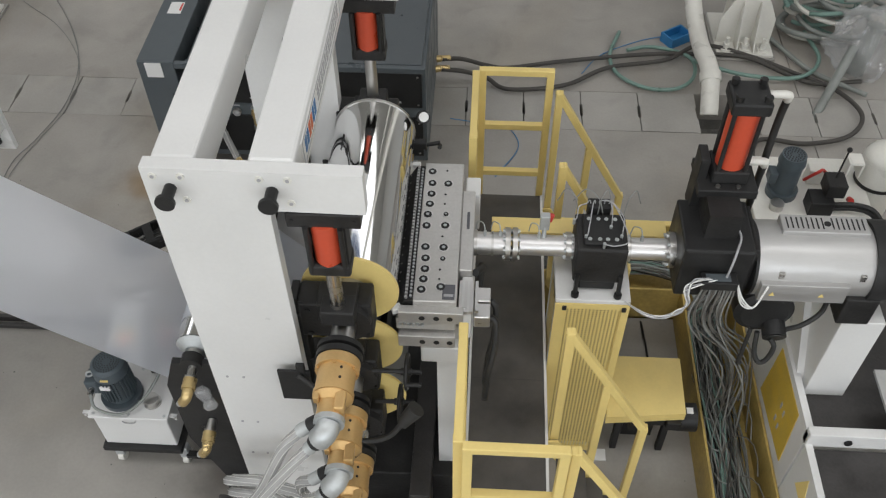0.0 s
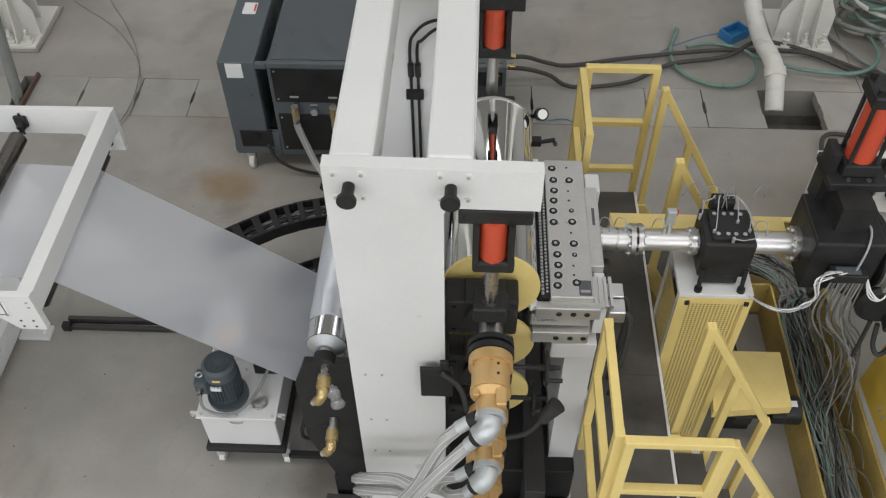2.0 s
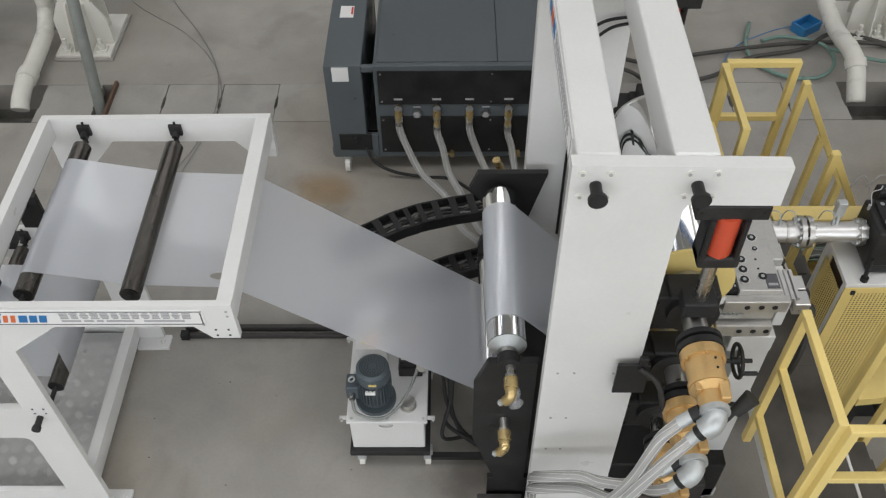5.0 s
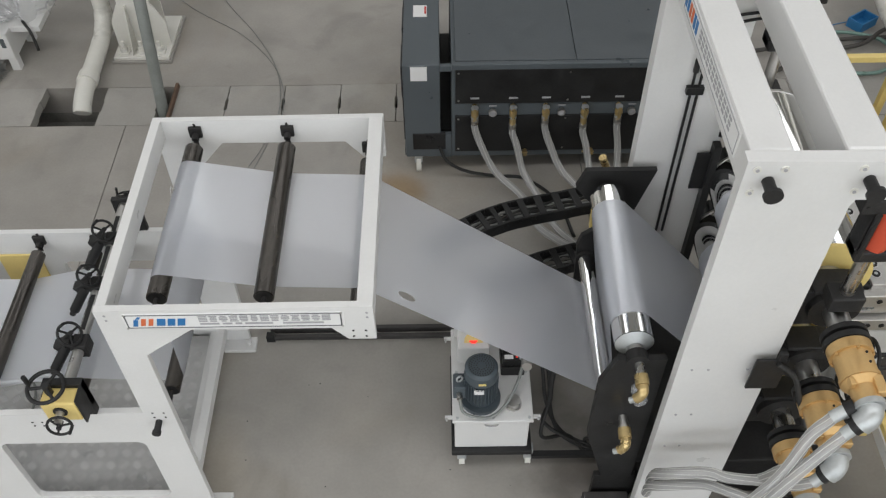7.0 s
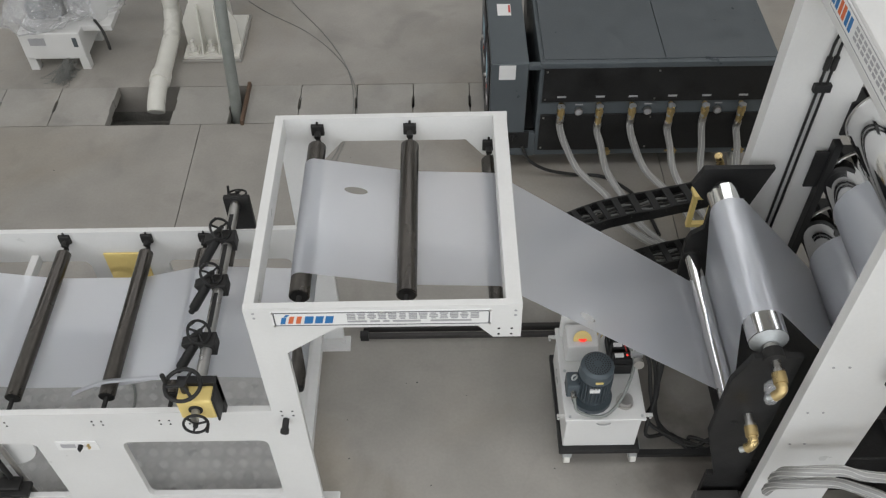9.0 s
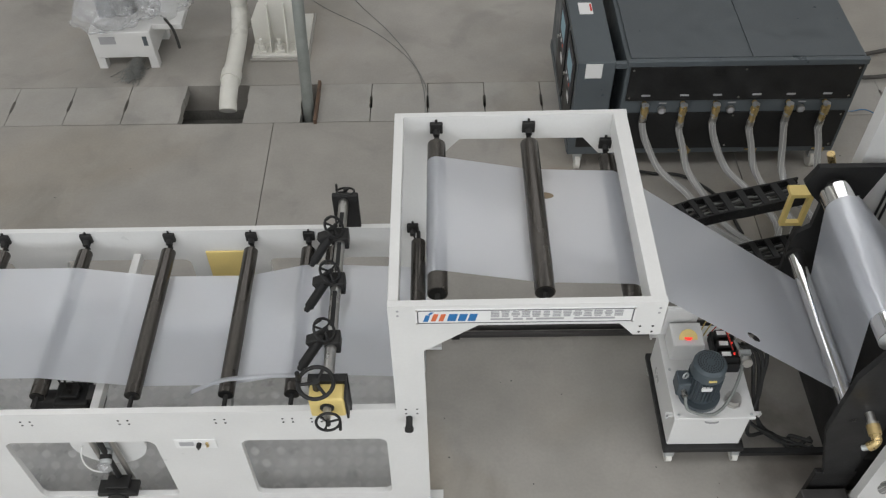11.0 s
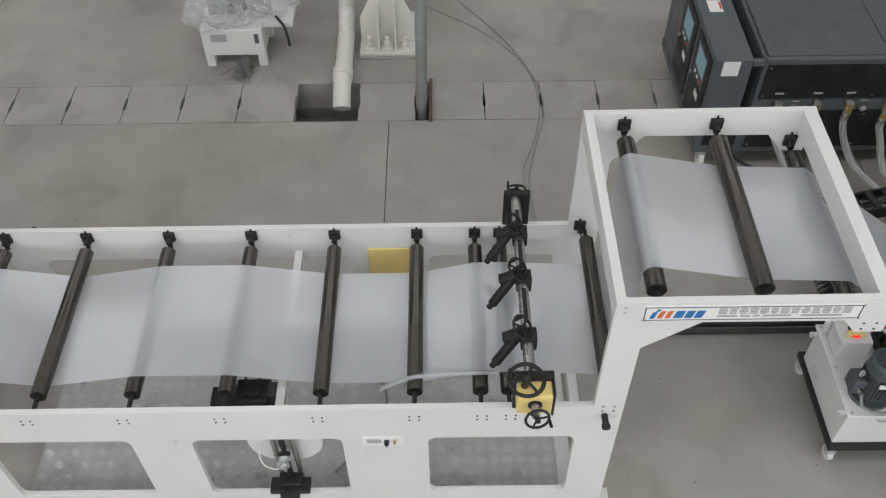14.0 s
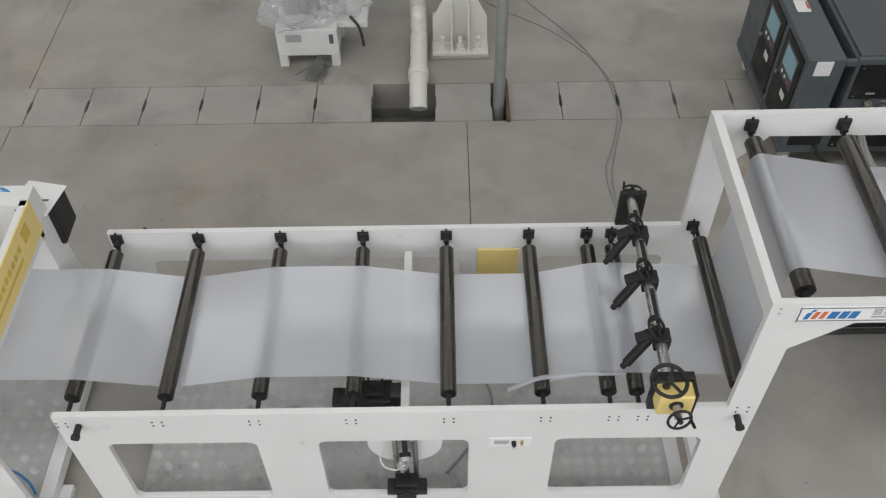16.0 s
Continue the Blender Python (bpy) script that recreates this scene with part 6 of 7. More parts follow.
    for x in (1.455, 1.70):
        part("warning_label", Shape().plate([(x, Z - 0.04), (x + 0.03, Z - 0.04), (x + 0.015, Z - 0.013)], Y - 0.2245, Y - 0.2225), YELLOW, sk)
    for x in (1.50, 1.90):
        part("cover_clip", Shape().box(x - 0.014, Y - 0.190, Z + 0.05, x + 0.014, Y - 0.165, Z + 0.09, 0.003), STEEL, e)
    part("blower", Shape().cyl((1.50, 2.94, 1.575), (1.50, 3.16, 1.575), 0.155, n=36).cyl((1.50, 2.92, 1.575), (1.50, 2.94, 1.575), 0.12, 0.15, n=36), BLACK, e)
    part("fan_motor", Shape().cyl((1.57, 2.86, 1.46), (1.57, 2.98, 1.50), 0.062, n=24), BLACK, e)
    part("fan_grille", Shape().cyl((1.57, 2.855, 1.458), (1.57, 2.86, 1.46), 0.05, n=24), RUBBER, e)
    part("black_hose", Shape().tube(smooth_line([(1.49, 2.90, 1.45), (1.50, 2.86, 1.32), (1.53, 2.83, 1.27), (1.565, 2.83, 1.30), (1.58, 2.84, 1.40), (1.55, 2.86, 1.45)], 8), 0.014, 8), RUBBER, e)
    part("black_hose", Shape().tube(smooth_line([(1.46, 2.92, 1.45), (1.455, 2.90, 1.25), (1.455, 2.90, 1.16), (1.48, 2.92, 1.13)], 8), 0.012, 8), RUBBER, e)
    part("black_hose", Shape().tube(smooth_line([(1.63, 2.90, 1.48), (1.70, 2.89, 1.54), (1.78, 2.92, 1.61), (1.83, 3.0, 1.65)], 8), 0.014, 8), RUBBER, e)
    part("foot_clamp", Shape().box(1.86, 2.89, 1.56, 2.03, 3.30, 1.76, 0.008), BLACKCAST, e)
    part("column", Shape().box(1.90, 2.90, 0.86, 2.13, 3.40, 1.56, 0.006), WHITE, e)
    part("column_rib", Shape().plate([(2.92, 0.86), (3.40, 0.86), (3.40, 1.5)], 1.86, 1.94, axis="x"), WHITE, e)
    base = part("base_side", Shape().plate([(2.58, 0.0), (3.75, 0.0), (3.75, 0.95), (2.58, 0.95)], 1.84, 1.88, axis="x"), WHITE, e)
    part("yellow_panel", Shape().plate([(2.69, 0.44), (2.74, 0.89), (3.20, 0.89), (3.23, 0.40)], 1.834, 1.8395, axis="x"), YELLOWD, base, "worn yellow panel")
    for y in (2.86, 2.92):
        for z in (0.52, 0.66):
            part("panel_slot", Shape().box(1.832, y, z, 1.834, y + 0.02, z + 0.05), FADED, base)
    part("front_bar", Shape().box(1.84, 2.56, 0.86, 4.6, 2.62, 0.98, 0.005), WHITE, e)
    part("front_skirt", Shape().box(1.88, 2.60, 0.0, 4.6, 2.62, 0.86), WHITE, e)
    part("deck", Shape().box(1.88, 2.62, 0.80, 4.6, 3.75, 0.86), DARKMETAL, e)
    part("lifting_lug", Shape().cyl((2.06, 2.55, 0.92), (2.06, 2.56, 0.92), 0.022, n=16), BLACK, e)
    part("back_skirt", Shape().box(1.88, 3.73, 0.0, 4.6, 3.75, 0.80), WHITE, e)
    part("tread_panel", Shape().box(2.25, 2.62, 1.05, 3.2, 2.95, 1.07), TREAD, e)
    part("step_deck", Shape().box(1.90, 1.6, 0.79, 4.6, 2.555, 0.84), DARKMETAL, e)
    k = part("end_plate", Shape().plate([(2.20, 0.0), (2.56, 0.0), (2.56, 0.88), (2.20, 0.88)], 1.84, 1.88, axis="x"), WHITE, e)
    part("warning_label", Shape().plate([(2.28, 0.62), (2.46, 0.62), (2.37, 0.82)], 1.836, 1.8395, axis="x"), YELLOW, k)
    part("motor_mount", Shape().cyl((1.40, 3.16, 1.42), (1.40, 3.16, 1.70), 0.05, n=12), BLACK, e)


extruder()


def service_platform():
    t = thing("service_platform", (0.2, 3.1, 0), "yellow-railed service platform with a dark anti-slip deck", "platform")
    Z = 1.04
    part("deck", Shape().box(-0.03, 1.83, Z - 0.03, 0.385, 4.27, Z, 0.003), PLATTOP, t)
    part("deck_joint", Shape().box(-0.03, 2.80, Z, 0.385, 2.803, Z + 0.001), DARKMETAL, t)
    part("edge_strip", Shape().box(0.385, 1.83, Z - 0.06, 0.40, 4.27, Z + 0.004), WHITE, t)
    part("edge_strip", Shape().box(-0.045, 1.83, Z - 0.08, -0.03, 4.27, Z + 0.002), WHITE, t)
    for x in (0.0, 0.33):
        for y in (1.86, 3.0, 4.2):
            part("leg", Shape().box(x, y, 0, x + 0.05, y + 0.05, Z - 0.03), WHITE, t)
    W = 0.022

    def bar(p, q):
        p, q = Vector(p), Vector(q)
        d = q - p
        w = W - 0.0012 * (abs(d.x) > 0.1) - 0.0021 * (abs(d.y) > 0.1) - 0.0005 * (abs(d.x) > 0.1 and abs(d.z) > 0.1)
        sh = Shape().box(-w, -w, -d.length / 2 - w * 0.9, w, w, d.length / 2 + w * 0.9, 0.004)
        up = "Y" if abs(d.normalized().y) < 0.9 else "X"
        bmesh.ops.transform(sh.bm, matrix=Matrix.Translation((p + q) / 2) @ d.to_track_quat("Z", up).to_matrix().to_4x4(), verts=sh.bm.verts[:])
        return part("rail", sh, YELLOW, t, "yellow square-tube rail")
    for y in (4.32, 1.815):
        for x in (-0.025, 0.38):
            bar((x, y, 0.9), (x, y, 2.03))
        for z in (2.03, 1.61, 1.21):
            bar((-0.025, y, z), (0.38, y, z))
    for ya, yb in ((1.85, 2.42), (3.72, 4.28)):
        for y in (ya, yb):
            bar((-0.065, y, 0.9), (-0.065, y, 2.03))
        for z in (2.03, 1.60, 1.15):
            bar((-0.065, ya, z), (-0.065, yb, z))
    for y in (2.485, 1.865, 4.235, 3.61):
        bar((0.437, y, 1.0), (0.437, y, 1.935))
        bar((0.437, y, 1.935), (0.905, y, 1.10))
        bar((0.905, y, 1.10), (0.905, y, 0.05))
        bar((0.66, y, 1.50), (0.66, y, 0.55))
    for ya, yb in ((1.89, 2.46), (3.635, 4.21)):
        for y in (ya + 0.02, yb - 0.02):
            part("stringer", Shape().plate([(0.40, 1.0), (0.46, 1.0), (1.02, 0.0), (0.92, 0.0), (0.40, 0.9)], y - 0.006, y + 0.006), YELLOW, t)
        for k in range(4):
            x, z = 0.46 + 0.12 * k, 0.83 - 0.208 * k
            part("step", Shape().box(x, ya + 0.03, z - 0.02, x + 0.16, yb - 0.03, z, 0.003), PLATTOP, t)


service_platform()


def floor_box():
    t = thing("floor_box", (1.05, 3.0, 0), "low yellow guard box with a black motor", "guard box")
    part("cover", Shape().plate([(0.80, 2.855), (1.285, 2.905), (1.295, 3.31), (0.86, 3.31)], 0.51, 0.58, axis="z"), YELLOW, t)
    part("frame", Shape().box(0.98, 3.08, 0.0, 1.18, 3.25, 0.50), BLACK, t)
    part("drive", Shape().box(0.92, 2.92, 0.40, 1.26, 3.02, 0.51, 0.006), BLACK, t)
    part("motor", Shape().cyl((1.27, 2.98, 0.42), (1.38, 2.98, 0.42), 0.09, n=28), BLACK, t)
    part("bracket", Shape().box(0.95, 2.86, 0.43, 1.06, 2.93, 0.51, 0.006), BLACKCAST, t)
    part("bracket", Shape().box(1.18, 2.87, 0.43, 1.27, 2.93, 0.51, 0.006), BLACKCAST, t)
    part("tag", Shape().box(1.31, 2.95, 0.508, 1.35, 2.99, 0.515), PAPER, t)
    for x in (0.92, 1.22):
        part("foot", Shape().box(x - 0.02, 2.97, 0, x + 0.02, 3.01, 0.50), BLACK, t)


floor_box()


def cable_trough():
    t = thing("cable_trough", (1.65, 3.3, 0), "worn yellow floor trough packed with grey cables", "cable trough")
    H = 0.34
    for s in ((1.44, 1.0, 0, 1.455, 4.08, H), (1.82, 1.0, 0, 1.835, 4.72, H), (0.02, 4.705, 0, 1.835, 4.72, H), (0.02, 4.06, 0, 1.455, 4.075, H), (0.02, 4.06, 0, 0.035, 4.72, H)):
        part("side", Shape().box(*s), TROUGH, t)
    part("bottom", Shape().box(1.44, 1.0, 0.0, 1.835, 4.72, 0.02), TROUGH, t)
    part("bottom", Shape().box(0.02, 4.06, 0.0, 1.455, 4.72, 0.021), TROUGH, t)
    part("lip", Shape().box(0.02, 4.68, H, 1.835, 4.725, H + 0.015), YELLOW, t)
    rnd = random.Random(7)
    mats = [GREYCABLE, DUSTCABLE, GREYHOSE, GREYCABLE, DUSTCABLE, GREENHOSE, GREYHOSE, RUBBER, GREYCABLE]
    b = thing("cable_bundle", (1.6, 3.0, 0.02), "tangled grey, green and black cables lying in the trough", "cables")
    for k in range(190):
        x, z = 1.475 + 0.30 * rnd.random() ** 1.6, 0.05 + 0.24 * rnd.random()
        pts, y = [], 1.0
        while y < 4.0:
            pts.append((min(max(x, 1.475), 1.80), y, min(max(z, 0.04), 0.36)))
            x += rnd.uniform(-0.07, 0.07) + (1.575 - x) * 0.18
            z += rnd.uniform(-0.05, 0.05)
            y += rnd.uniform(0.28, 0.45)
        pts.append((1.64 + rnd.uniform(-0.1, 0.1), 4.1, 0.25))
        pts.append((1.45 - rnd.random() * 0.3, 4.3 + 0.2 * rnd.random(), 0.2 + 0.1 * rnd.random()))
        pts.append((0.3, 4.2 + 0.4 * rnd.random(), 0.05 + 0.15 * rnd.random()))
        part("cable", Shape().tube(smooth_line(pts, 4), rnd.choice((0.0036, 0.0046, 0.006)), 5), mats[k % len(mats)], b)
    for k in range(8):
        cy = 1.9 + 0.25 * k
        pts = [(1.62 + 0.12 * math.cos(a) + 0.02 * k * math.sin(a), cy + (0.2 + 0.03 * k) * math.sin(a), 0.31 + 0.02 * math.sin(3 * a)) for a in [2 * math.pi * q / 16 for q in range(13)]]
        part("loose_loop", Shape().tube(pts, 0.0042, 6), mats[(k * 3) % 5], b)


cable_trough()


# ---- far side of the hall floor ----
def steel_column(x, y, group):
    """The foot of a white building column: shaft, base plate, stiffeners and anchor nuts."""
    t = thing("building_column", (x, y, 0), "white painted steel building column with bolted base plate", "column", group)
    part("grout_pad", Shape().box(x - 0.29, y - 0.02, 0.0, x + 0.29, y + 0.75, 0.03, 0.006), COVERCON, t)
    part("base_plate", Shape().box(x - 0.27, y, 0.03, x + 0.27, y + 0.70, 0.06, 0.004), WHITE2, t)
    part("front_flange", Shape().box(x - 0.155, y + 0.20, 0.06, x + 0.155, y + 0.225, 10.3), WHITE2, t)
    part("web", Shape().box(x - 0.012, y + 0.225, 0.06, x + 0.012, y + 0.50, 10.3), WHITE2, t)
    part("back_flange", Shape().box(x - 0.155, y + 0.50, 0.06, x + 0.155, y + 0.525, 10.3), WHITE2, t)
    for dx in (-0.08, 0.08):
        part("stiffener", Shape().plate([(y + 0.03, 0.06), (y + 0.20, 0.06), (y + 0.20, 0.52), (y + 0.15, 0.52)], x + dx - 0.006, x + dx + 0.006, axis="x"), WHITE2, t)
    for sx in (-1, 1):
        part("wing", Shape().plate([(x + sx * 0.155, 0.06), (x + sx * 0.26, 0.06), (x + sx * 0.26, 0.33), (x + sx * 0.17, 0.52), (x + sx * 0.155, 0.52)], y + 0.20, y + 0.215), WHITE2, t)
    for dx in (-0.175, 0.0, 0.175):
        part("washer", Shape().box(x + dx - 0.05, y + 0.035, 0.06, x + dx + 0.05, y + 0.135, 0.08), WHITE2, t)
        part("anchor_nut", Shape().cyl((x + dx, y + 0.085, 0.08), (x + dx, y + 0.085, 0.13), 0.036, n=6), WHITE2, t)
        part("anchor_bolt", Shape().cyl((x + dx, y + 0.085, 0.13), (x + dx, y + 0.085, 0.19), 0.02, n=10), WHITE2, t)


steel_column(-5.32, 7.08, "building columns")
steel_column(2.48, 7.25, "building columns")


def drain_pipe(x, yb, low, collar):
    """A downpipe that bends forward along the floor and drops into the trench."""
    t = thing("drain_pipe", (x, yb, 0), "white plastic rainwater pipe bending into the trench", "pipe", "drain pipes")
    part("pipe", Shape().tube(smooth_line(low, 6), 0.082, 18), PVC, t)
    part("collar", Shape().cyl(collar[0], collar[1], 0.096, n=24), PVC, t)


drain_pipe(-5.722, 6.36, [(-5.722, 7.52, 6.0), (-5.722, 7.52, 0.6), (-5.722, 7.47, 0.30), (-5.722, 7.30, 0.17), (-5.722, 6.90, 0.12), (-5.722, 6.60, 0.11), (-5.722, 6.42, 0.06), (-5.722, 6.33, 0.0)],
           ((-5.722, 6.74, 0.117), (-5.722, 6.63, 0.112)))
drain_pipe(2.03, 6.36, [(1.96, 8.05, 6.0), (1.96, 8.05, 0.9), (1.98, 7.75, 0.40), (2.0, 7.35, 0.24), (2.0, 7.02, 0.26), (2.02, 6.85, 0.27), (2.03, 6.66, 0.24), (2.03, 6.50, 0.10), (2.03, 6.40, 0.0)],
           ((2.03, 6.70, 0.252), (2.03, 6.62, 0.21)))


def leaning_tube(p, q, r, mat, label):
    t = thing("conduit", p, label, "pipe")
    part("tube", Shape().cyl(p, q, r, n=18), mat, t)
    part("end_sleeve", Shape().cyl(p, Vector(p) + (Vector(q) - Vector(p)) * 0.04, r * 1.15, n=18), mat, t)


leaning_tube((-4.985, 6.30, -0.28), (-4.96, 6.75, 1.9), 0.052, GREYHOSE, "grey plastic conduit rising from the trench")
simple("cover_on_edge", Shape().box(-4.915, 6.13, -0.25, -4.885, 6.70, 0.05, 0.004), RUST_AND_SHADE, "rusty steel plate set on edge in the trench", "steel plate")


def wrapped_machine():
    t = thing("wrapped_machine", (-6.78, 7.3, 0), "white machine half covered in clear plastic film", "machine")
    part("body", Shape().box(-7.06, 6.98, 0.13, -6.48, 7.55, 0.42, 0.01), WHITE, t)
    for x in (-7.06, -6.56):
        for y in (6.99, 7.45):
            part("leg", Shape().plate([(x, 0.0), (x + 0.08, 0.0), (x + 0.08, 0.14), (x, 0.14)], y, y + 0.08), WHITE, t)
    part("side_tray", Shape().box(-6.50, 7.10, 0.36, -6.20, 7.6, 0.42, 0.006), WHITE, t)
    part("name_plate", Shape().box(-6.97, 6.974, 0.29, -6.82, 6.98, 0.37), FADED, t)
    part("switch_plate", Shape().box(-6.56, 6.974, 0.27, -6.52, 6.98, 0.37), CABINET, t)
    part("drum", Shape().cyl((-6.33, 7.45, 0.42), (-6.33, 7.45, 0.95), 0.17, n=28), WHITE, t)
    part("motor", Shape().cyl((-6.78, 7.35, 0.42), (-6.78, 7.35, 0.62), 0.12, n=24), BLACK, t)
    part("tool_row", Shape().box(-7.0, 7.2, 0.42, -6.85, 7.5, 0.60, 0.02), MOTOR, t)
    part("cable", Shape().tube(smooth_line([(-6.36, 7.15, 0.45), (-6.28, 7.06, 0.40), (-6.25, 7.02, 0.30), (-6.24, 7.0, 0.22)]), 0.014), RUBBER, t)
    rnd = random.Random(11)
    for n, (cx, cy, cz, a, b, c) in enumerate(((-6.80, 7.30, 0.55, 0.36, 0.34, 0.20), (-6.40, 7.40, 0.66, 0.26, 0.25, 0.36), (-6.95, 7.2, 0.50, 0.26, 0.26, 0.14))):
        sh = Shape()
        bmesh.ops.create_icosphere(sh.bm, subdivisions=5, radius=1)
        for v in sh.bm.verts:
            d = noise.noise(v.co * 2.3 + Vector((n * 5, 0, 0))) * 0.26 + abs(noise.noise(v.co * 6.1)) * 0.16 + abs(noise.noise(Vector((v.co.x * 9, v.co.y * 17, v.co.z * 17)))) * 0.10
            v.co = Vector((cx + a * v.co.x * (1 + d), cy + b * v.co.y * (1 + d), max(cz + c * v.co.z * (1 + d), 0.30)))
        part("plastic_film", sh, WRAP, t, "crumpled clear plastic film")
    st = Shape()
    for k in range(70):
        p = Vector((-6.67 + rnd.gauss(0, 0.03), 6.99, 0.14 * rnd.random()))
        q = Vector((-6.72 + rnd.gauss(0, 0.05), 6.80 + rnd.gauss(0, 0.04), 0.01 + 0.04 * rnd.random()))
        pts = [p]
        for u in (0.3, 0.6, 0.9):
            w = p.lerp(q, u) + Vector((rnd.gauss(0, 0.035), rnd.gauss(0, 0.03), rnd.gauss(0, 0.025)))
            pts.append(Vector((w.x, w.y, max(w.z, 0.006))))
        pts.append(q + Vector((rnd.gauss(0, 0.03), rnd.gauss(0, 0.03), 0)))
        st.tube(pts, 0.0028, 4)
    part("wire_tangle", st, GREYCABLE, t, kind="stuff")


wrapped_machine()


def floor_cable(pts, r, mat, label, name="floor_cable", category="cable"):
    simple(name, Shape().tube(smooth_line(pts, 8), r, 8), mat, label, category)


floor_cable([(-4.9, 8.6, 0.01), (-4.62, 8.05, 0.01), (-4.25, 7.48, 0.01), (-3.98, 6.9, 0.01), (-3.90, 6.3, 0.012), (-4.0, 5.8, 0.01), (-4.10, 5.5, 0.01), (-4.09, 5.1, 0.01), (-4.0, 4.6, 0.01)], 0.0038, GREYCABLE, "thin grey cable lying across the concrete floor")
floor_cable([(-5.6, 8.7, 0.01), (-5.0, 8.0, 0.01), (-4.38, 7.48, 0.01), (-3.98, 6.9, 0.01), (-3.86, 6.3, 0.012), (-3.97, 5.8, 0.01), (-4.06, 5.4, 0.01), (-4.05, 5.0, 0.01), (-3.95, 4.5, 0.01)], 0.0033, GREYCABLE, "thin grey cable lying across the concrete floor")


def far_corner():
    """Hoses, coils, trays and the second hydraulic unit beyond the extruder."""
    for pts, r, mat, lab in (
        ([(-0.42, 6.73, 0.30), (-0.24, 6.82, 0.24), (-0.02, 6.95, 0.08), (0.2, 6.957, 0.05), (0.743, 7.085, 0.05), (1.5, 7.21, 0.06), (2.0, 7.24, 0.06), (2.5, 7.20, 0.06), (3.0, 6.85, 0.06), (3.5, 6.9, 0.05)], 0.021, DUSTY, "thick black hose snaking over the floor"),
        ([(-0.42, 6.58, 0.30), (-0.22, 6.66, 0.22), (-0.01, 6.76, 0.08), (0.203, 6.634, 0.05), (0.731, 6.72, 0.05), (1.145, 7.0, 0.05), (1.7, 7.12, 0.07), (2.07, 7.36, 0.08), (2.54, 7.22, 0.06), (2.9, 7.0, 0.05), (3.24, 6.75, 0.05), (3.38, 6.4, 0.06), (3.2, 6.12, 0.05), (2.8, 6.0, 0.05), (2.4, 6.03, 0.05), (2.25, 5.6, 0.1)], 0.021, DUSTY, "thick black hose snaking over the floor"),
        ([(1.30, 7.6, 0.04), (1.18, 7.2, 0.04), (1.25, 6.9, 0.04), (1.5, 6.72, 0.04), (1.78, 6.72, 0.05), (1.95, 6.9, 0.07), (1.93, 7.2, 0.06), (1.6, 7.35, 0.05), (1.35, 7.3, 0.04)], 0.019, GREENHOSE, "loop of dark green hose on the floor"),
        ([(1.95, 7.10, 0.09), (2.4, 6.90, 0.09), (2.9, 6.88, 0.09), (3.15, 7.15, 0.1), (3.1, 7.6, 0.1)], 0.02, GREENHOSE, "length of dark green hose on the floor"),
        ([(2.6, 7.9, 0.05), (2.9, 7.3, 0.05), (3.1, 7.0, 0.05), (3.5, 6.7, 0.05)], 0.024, GREYHOSE, "length of grey hose on the floor"),
    ):
        floor_cable(pts, r, mat, lab, "floor_hose", "hose")
    floor_cable([(0.9, 6.95, 0.01), (1.1, 7.25, 0.01), (1.5, 7.5, 0.01), (1.8, 7.6, 0.01)], 0.0042, BLUE, "thin blue air line on the floor")
    floor_cable([(-0.3, 5.9, 0.3), (-0.05, 6.15, 0.05), (0.15, 6.2, 0.01), (0.3, 5.9, 0.01), (0.1, 5.5, 0.01)], 0.0042, BLUE, "thin blue air line on the floor")
    floor_cable([(1.20, 4.02, 0.01), (1.22, 3.7, 0.01), (1.20, 3.4, 0.01)], 0.008, BLACK, "thin black cable on the floor")
    t = thing("blue_tray", (1.82, 7.55, 0), "small blue plastic tray on the floor", "tray")
    t.rotation_euler = (0, 0, 0.6)
    part("tray", Shape().box(1.71, 7.43, 0, 1.96, 7.60, 0.02).box(1.71, 7.43, 0.02, 1.725, 7.60, 0.10).box(1.945, 7.43, 0.02, 1.96, 7.60, 0.10).box(1.725, 7.43, 0.02, 1.945, 7.445, 0.10).box(1.725, 7.585, 0.02, 1.945, 7.60, 0.10), BLUE, t)
    rnd = random.Random(5)
    c = thing("hose_coil", (3.4, 7.8, 0), "untidy heap of coiled grey and green hoses", "hose coil")
    for k in range(16):
        cx, cy, R, z = 3.35 + rnd.uniform(-0.15, 0.2), 7.75 + rnd.uniform(-0.12, 0.15), rnd.uniform(0.28, 0.5), 0.03 + 0.035 * k
        ph = rnd.uniform(0, 6)
        pts = [(cx + R * math.cos(a), cy + 0.8 * R * math.sin(a), z + 0.03 * math.sin(2 * a + ph)) for a in [ph + 2 * math.pi * q / 24 for q in range(22)]]
        part("loop", Shape().tube(pts, rnd.choice((0.022, 0.028)), 8), (GREYHOSE, GREENHOSE, PVC)[k % 3], c)
    leaning_tube((2.88, 6.30, -0.25), (3.32, 6.92, 0.42), 0.042, GREYHOSE, "grey plastic conduit leaning out of the trench")
    w = thing("wrapped_valve", (3.6, 7.3, 0), "fitting bundled in crumpled clear film", "fitting")
    sh = Shape()
    bmesh.ops.create_icosphere(sh.bm, subdivisions=4, radius=1)
    for v in sh.bm.verts:
        d = noise.noise(v.co * 2.1) * 0.4 + abs(noise.noise(v.co * 5)) * 0.3
        v.co = Vector((3.55 + 0.30 * v.co.x * (1 + d), 7.15 + 0.3 * v.co.y * (1 + d), max(0.30 + 0.32 * v.co.z * (1 + d), 0.0)))
    part("plastic_film", sh, WRAP, w)
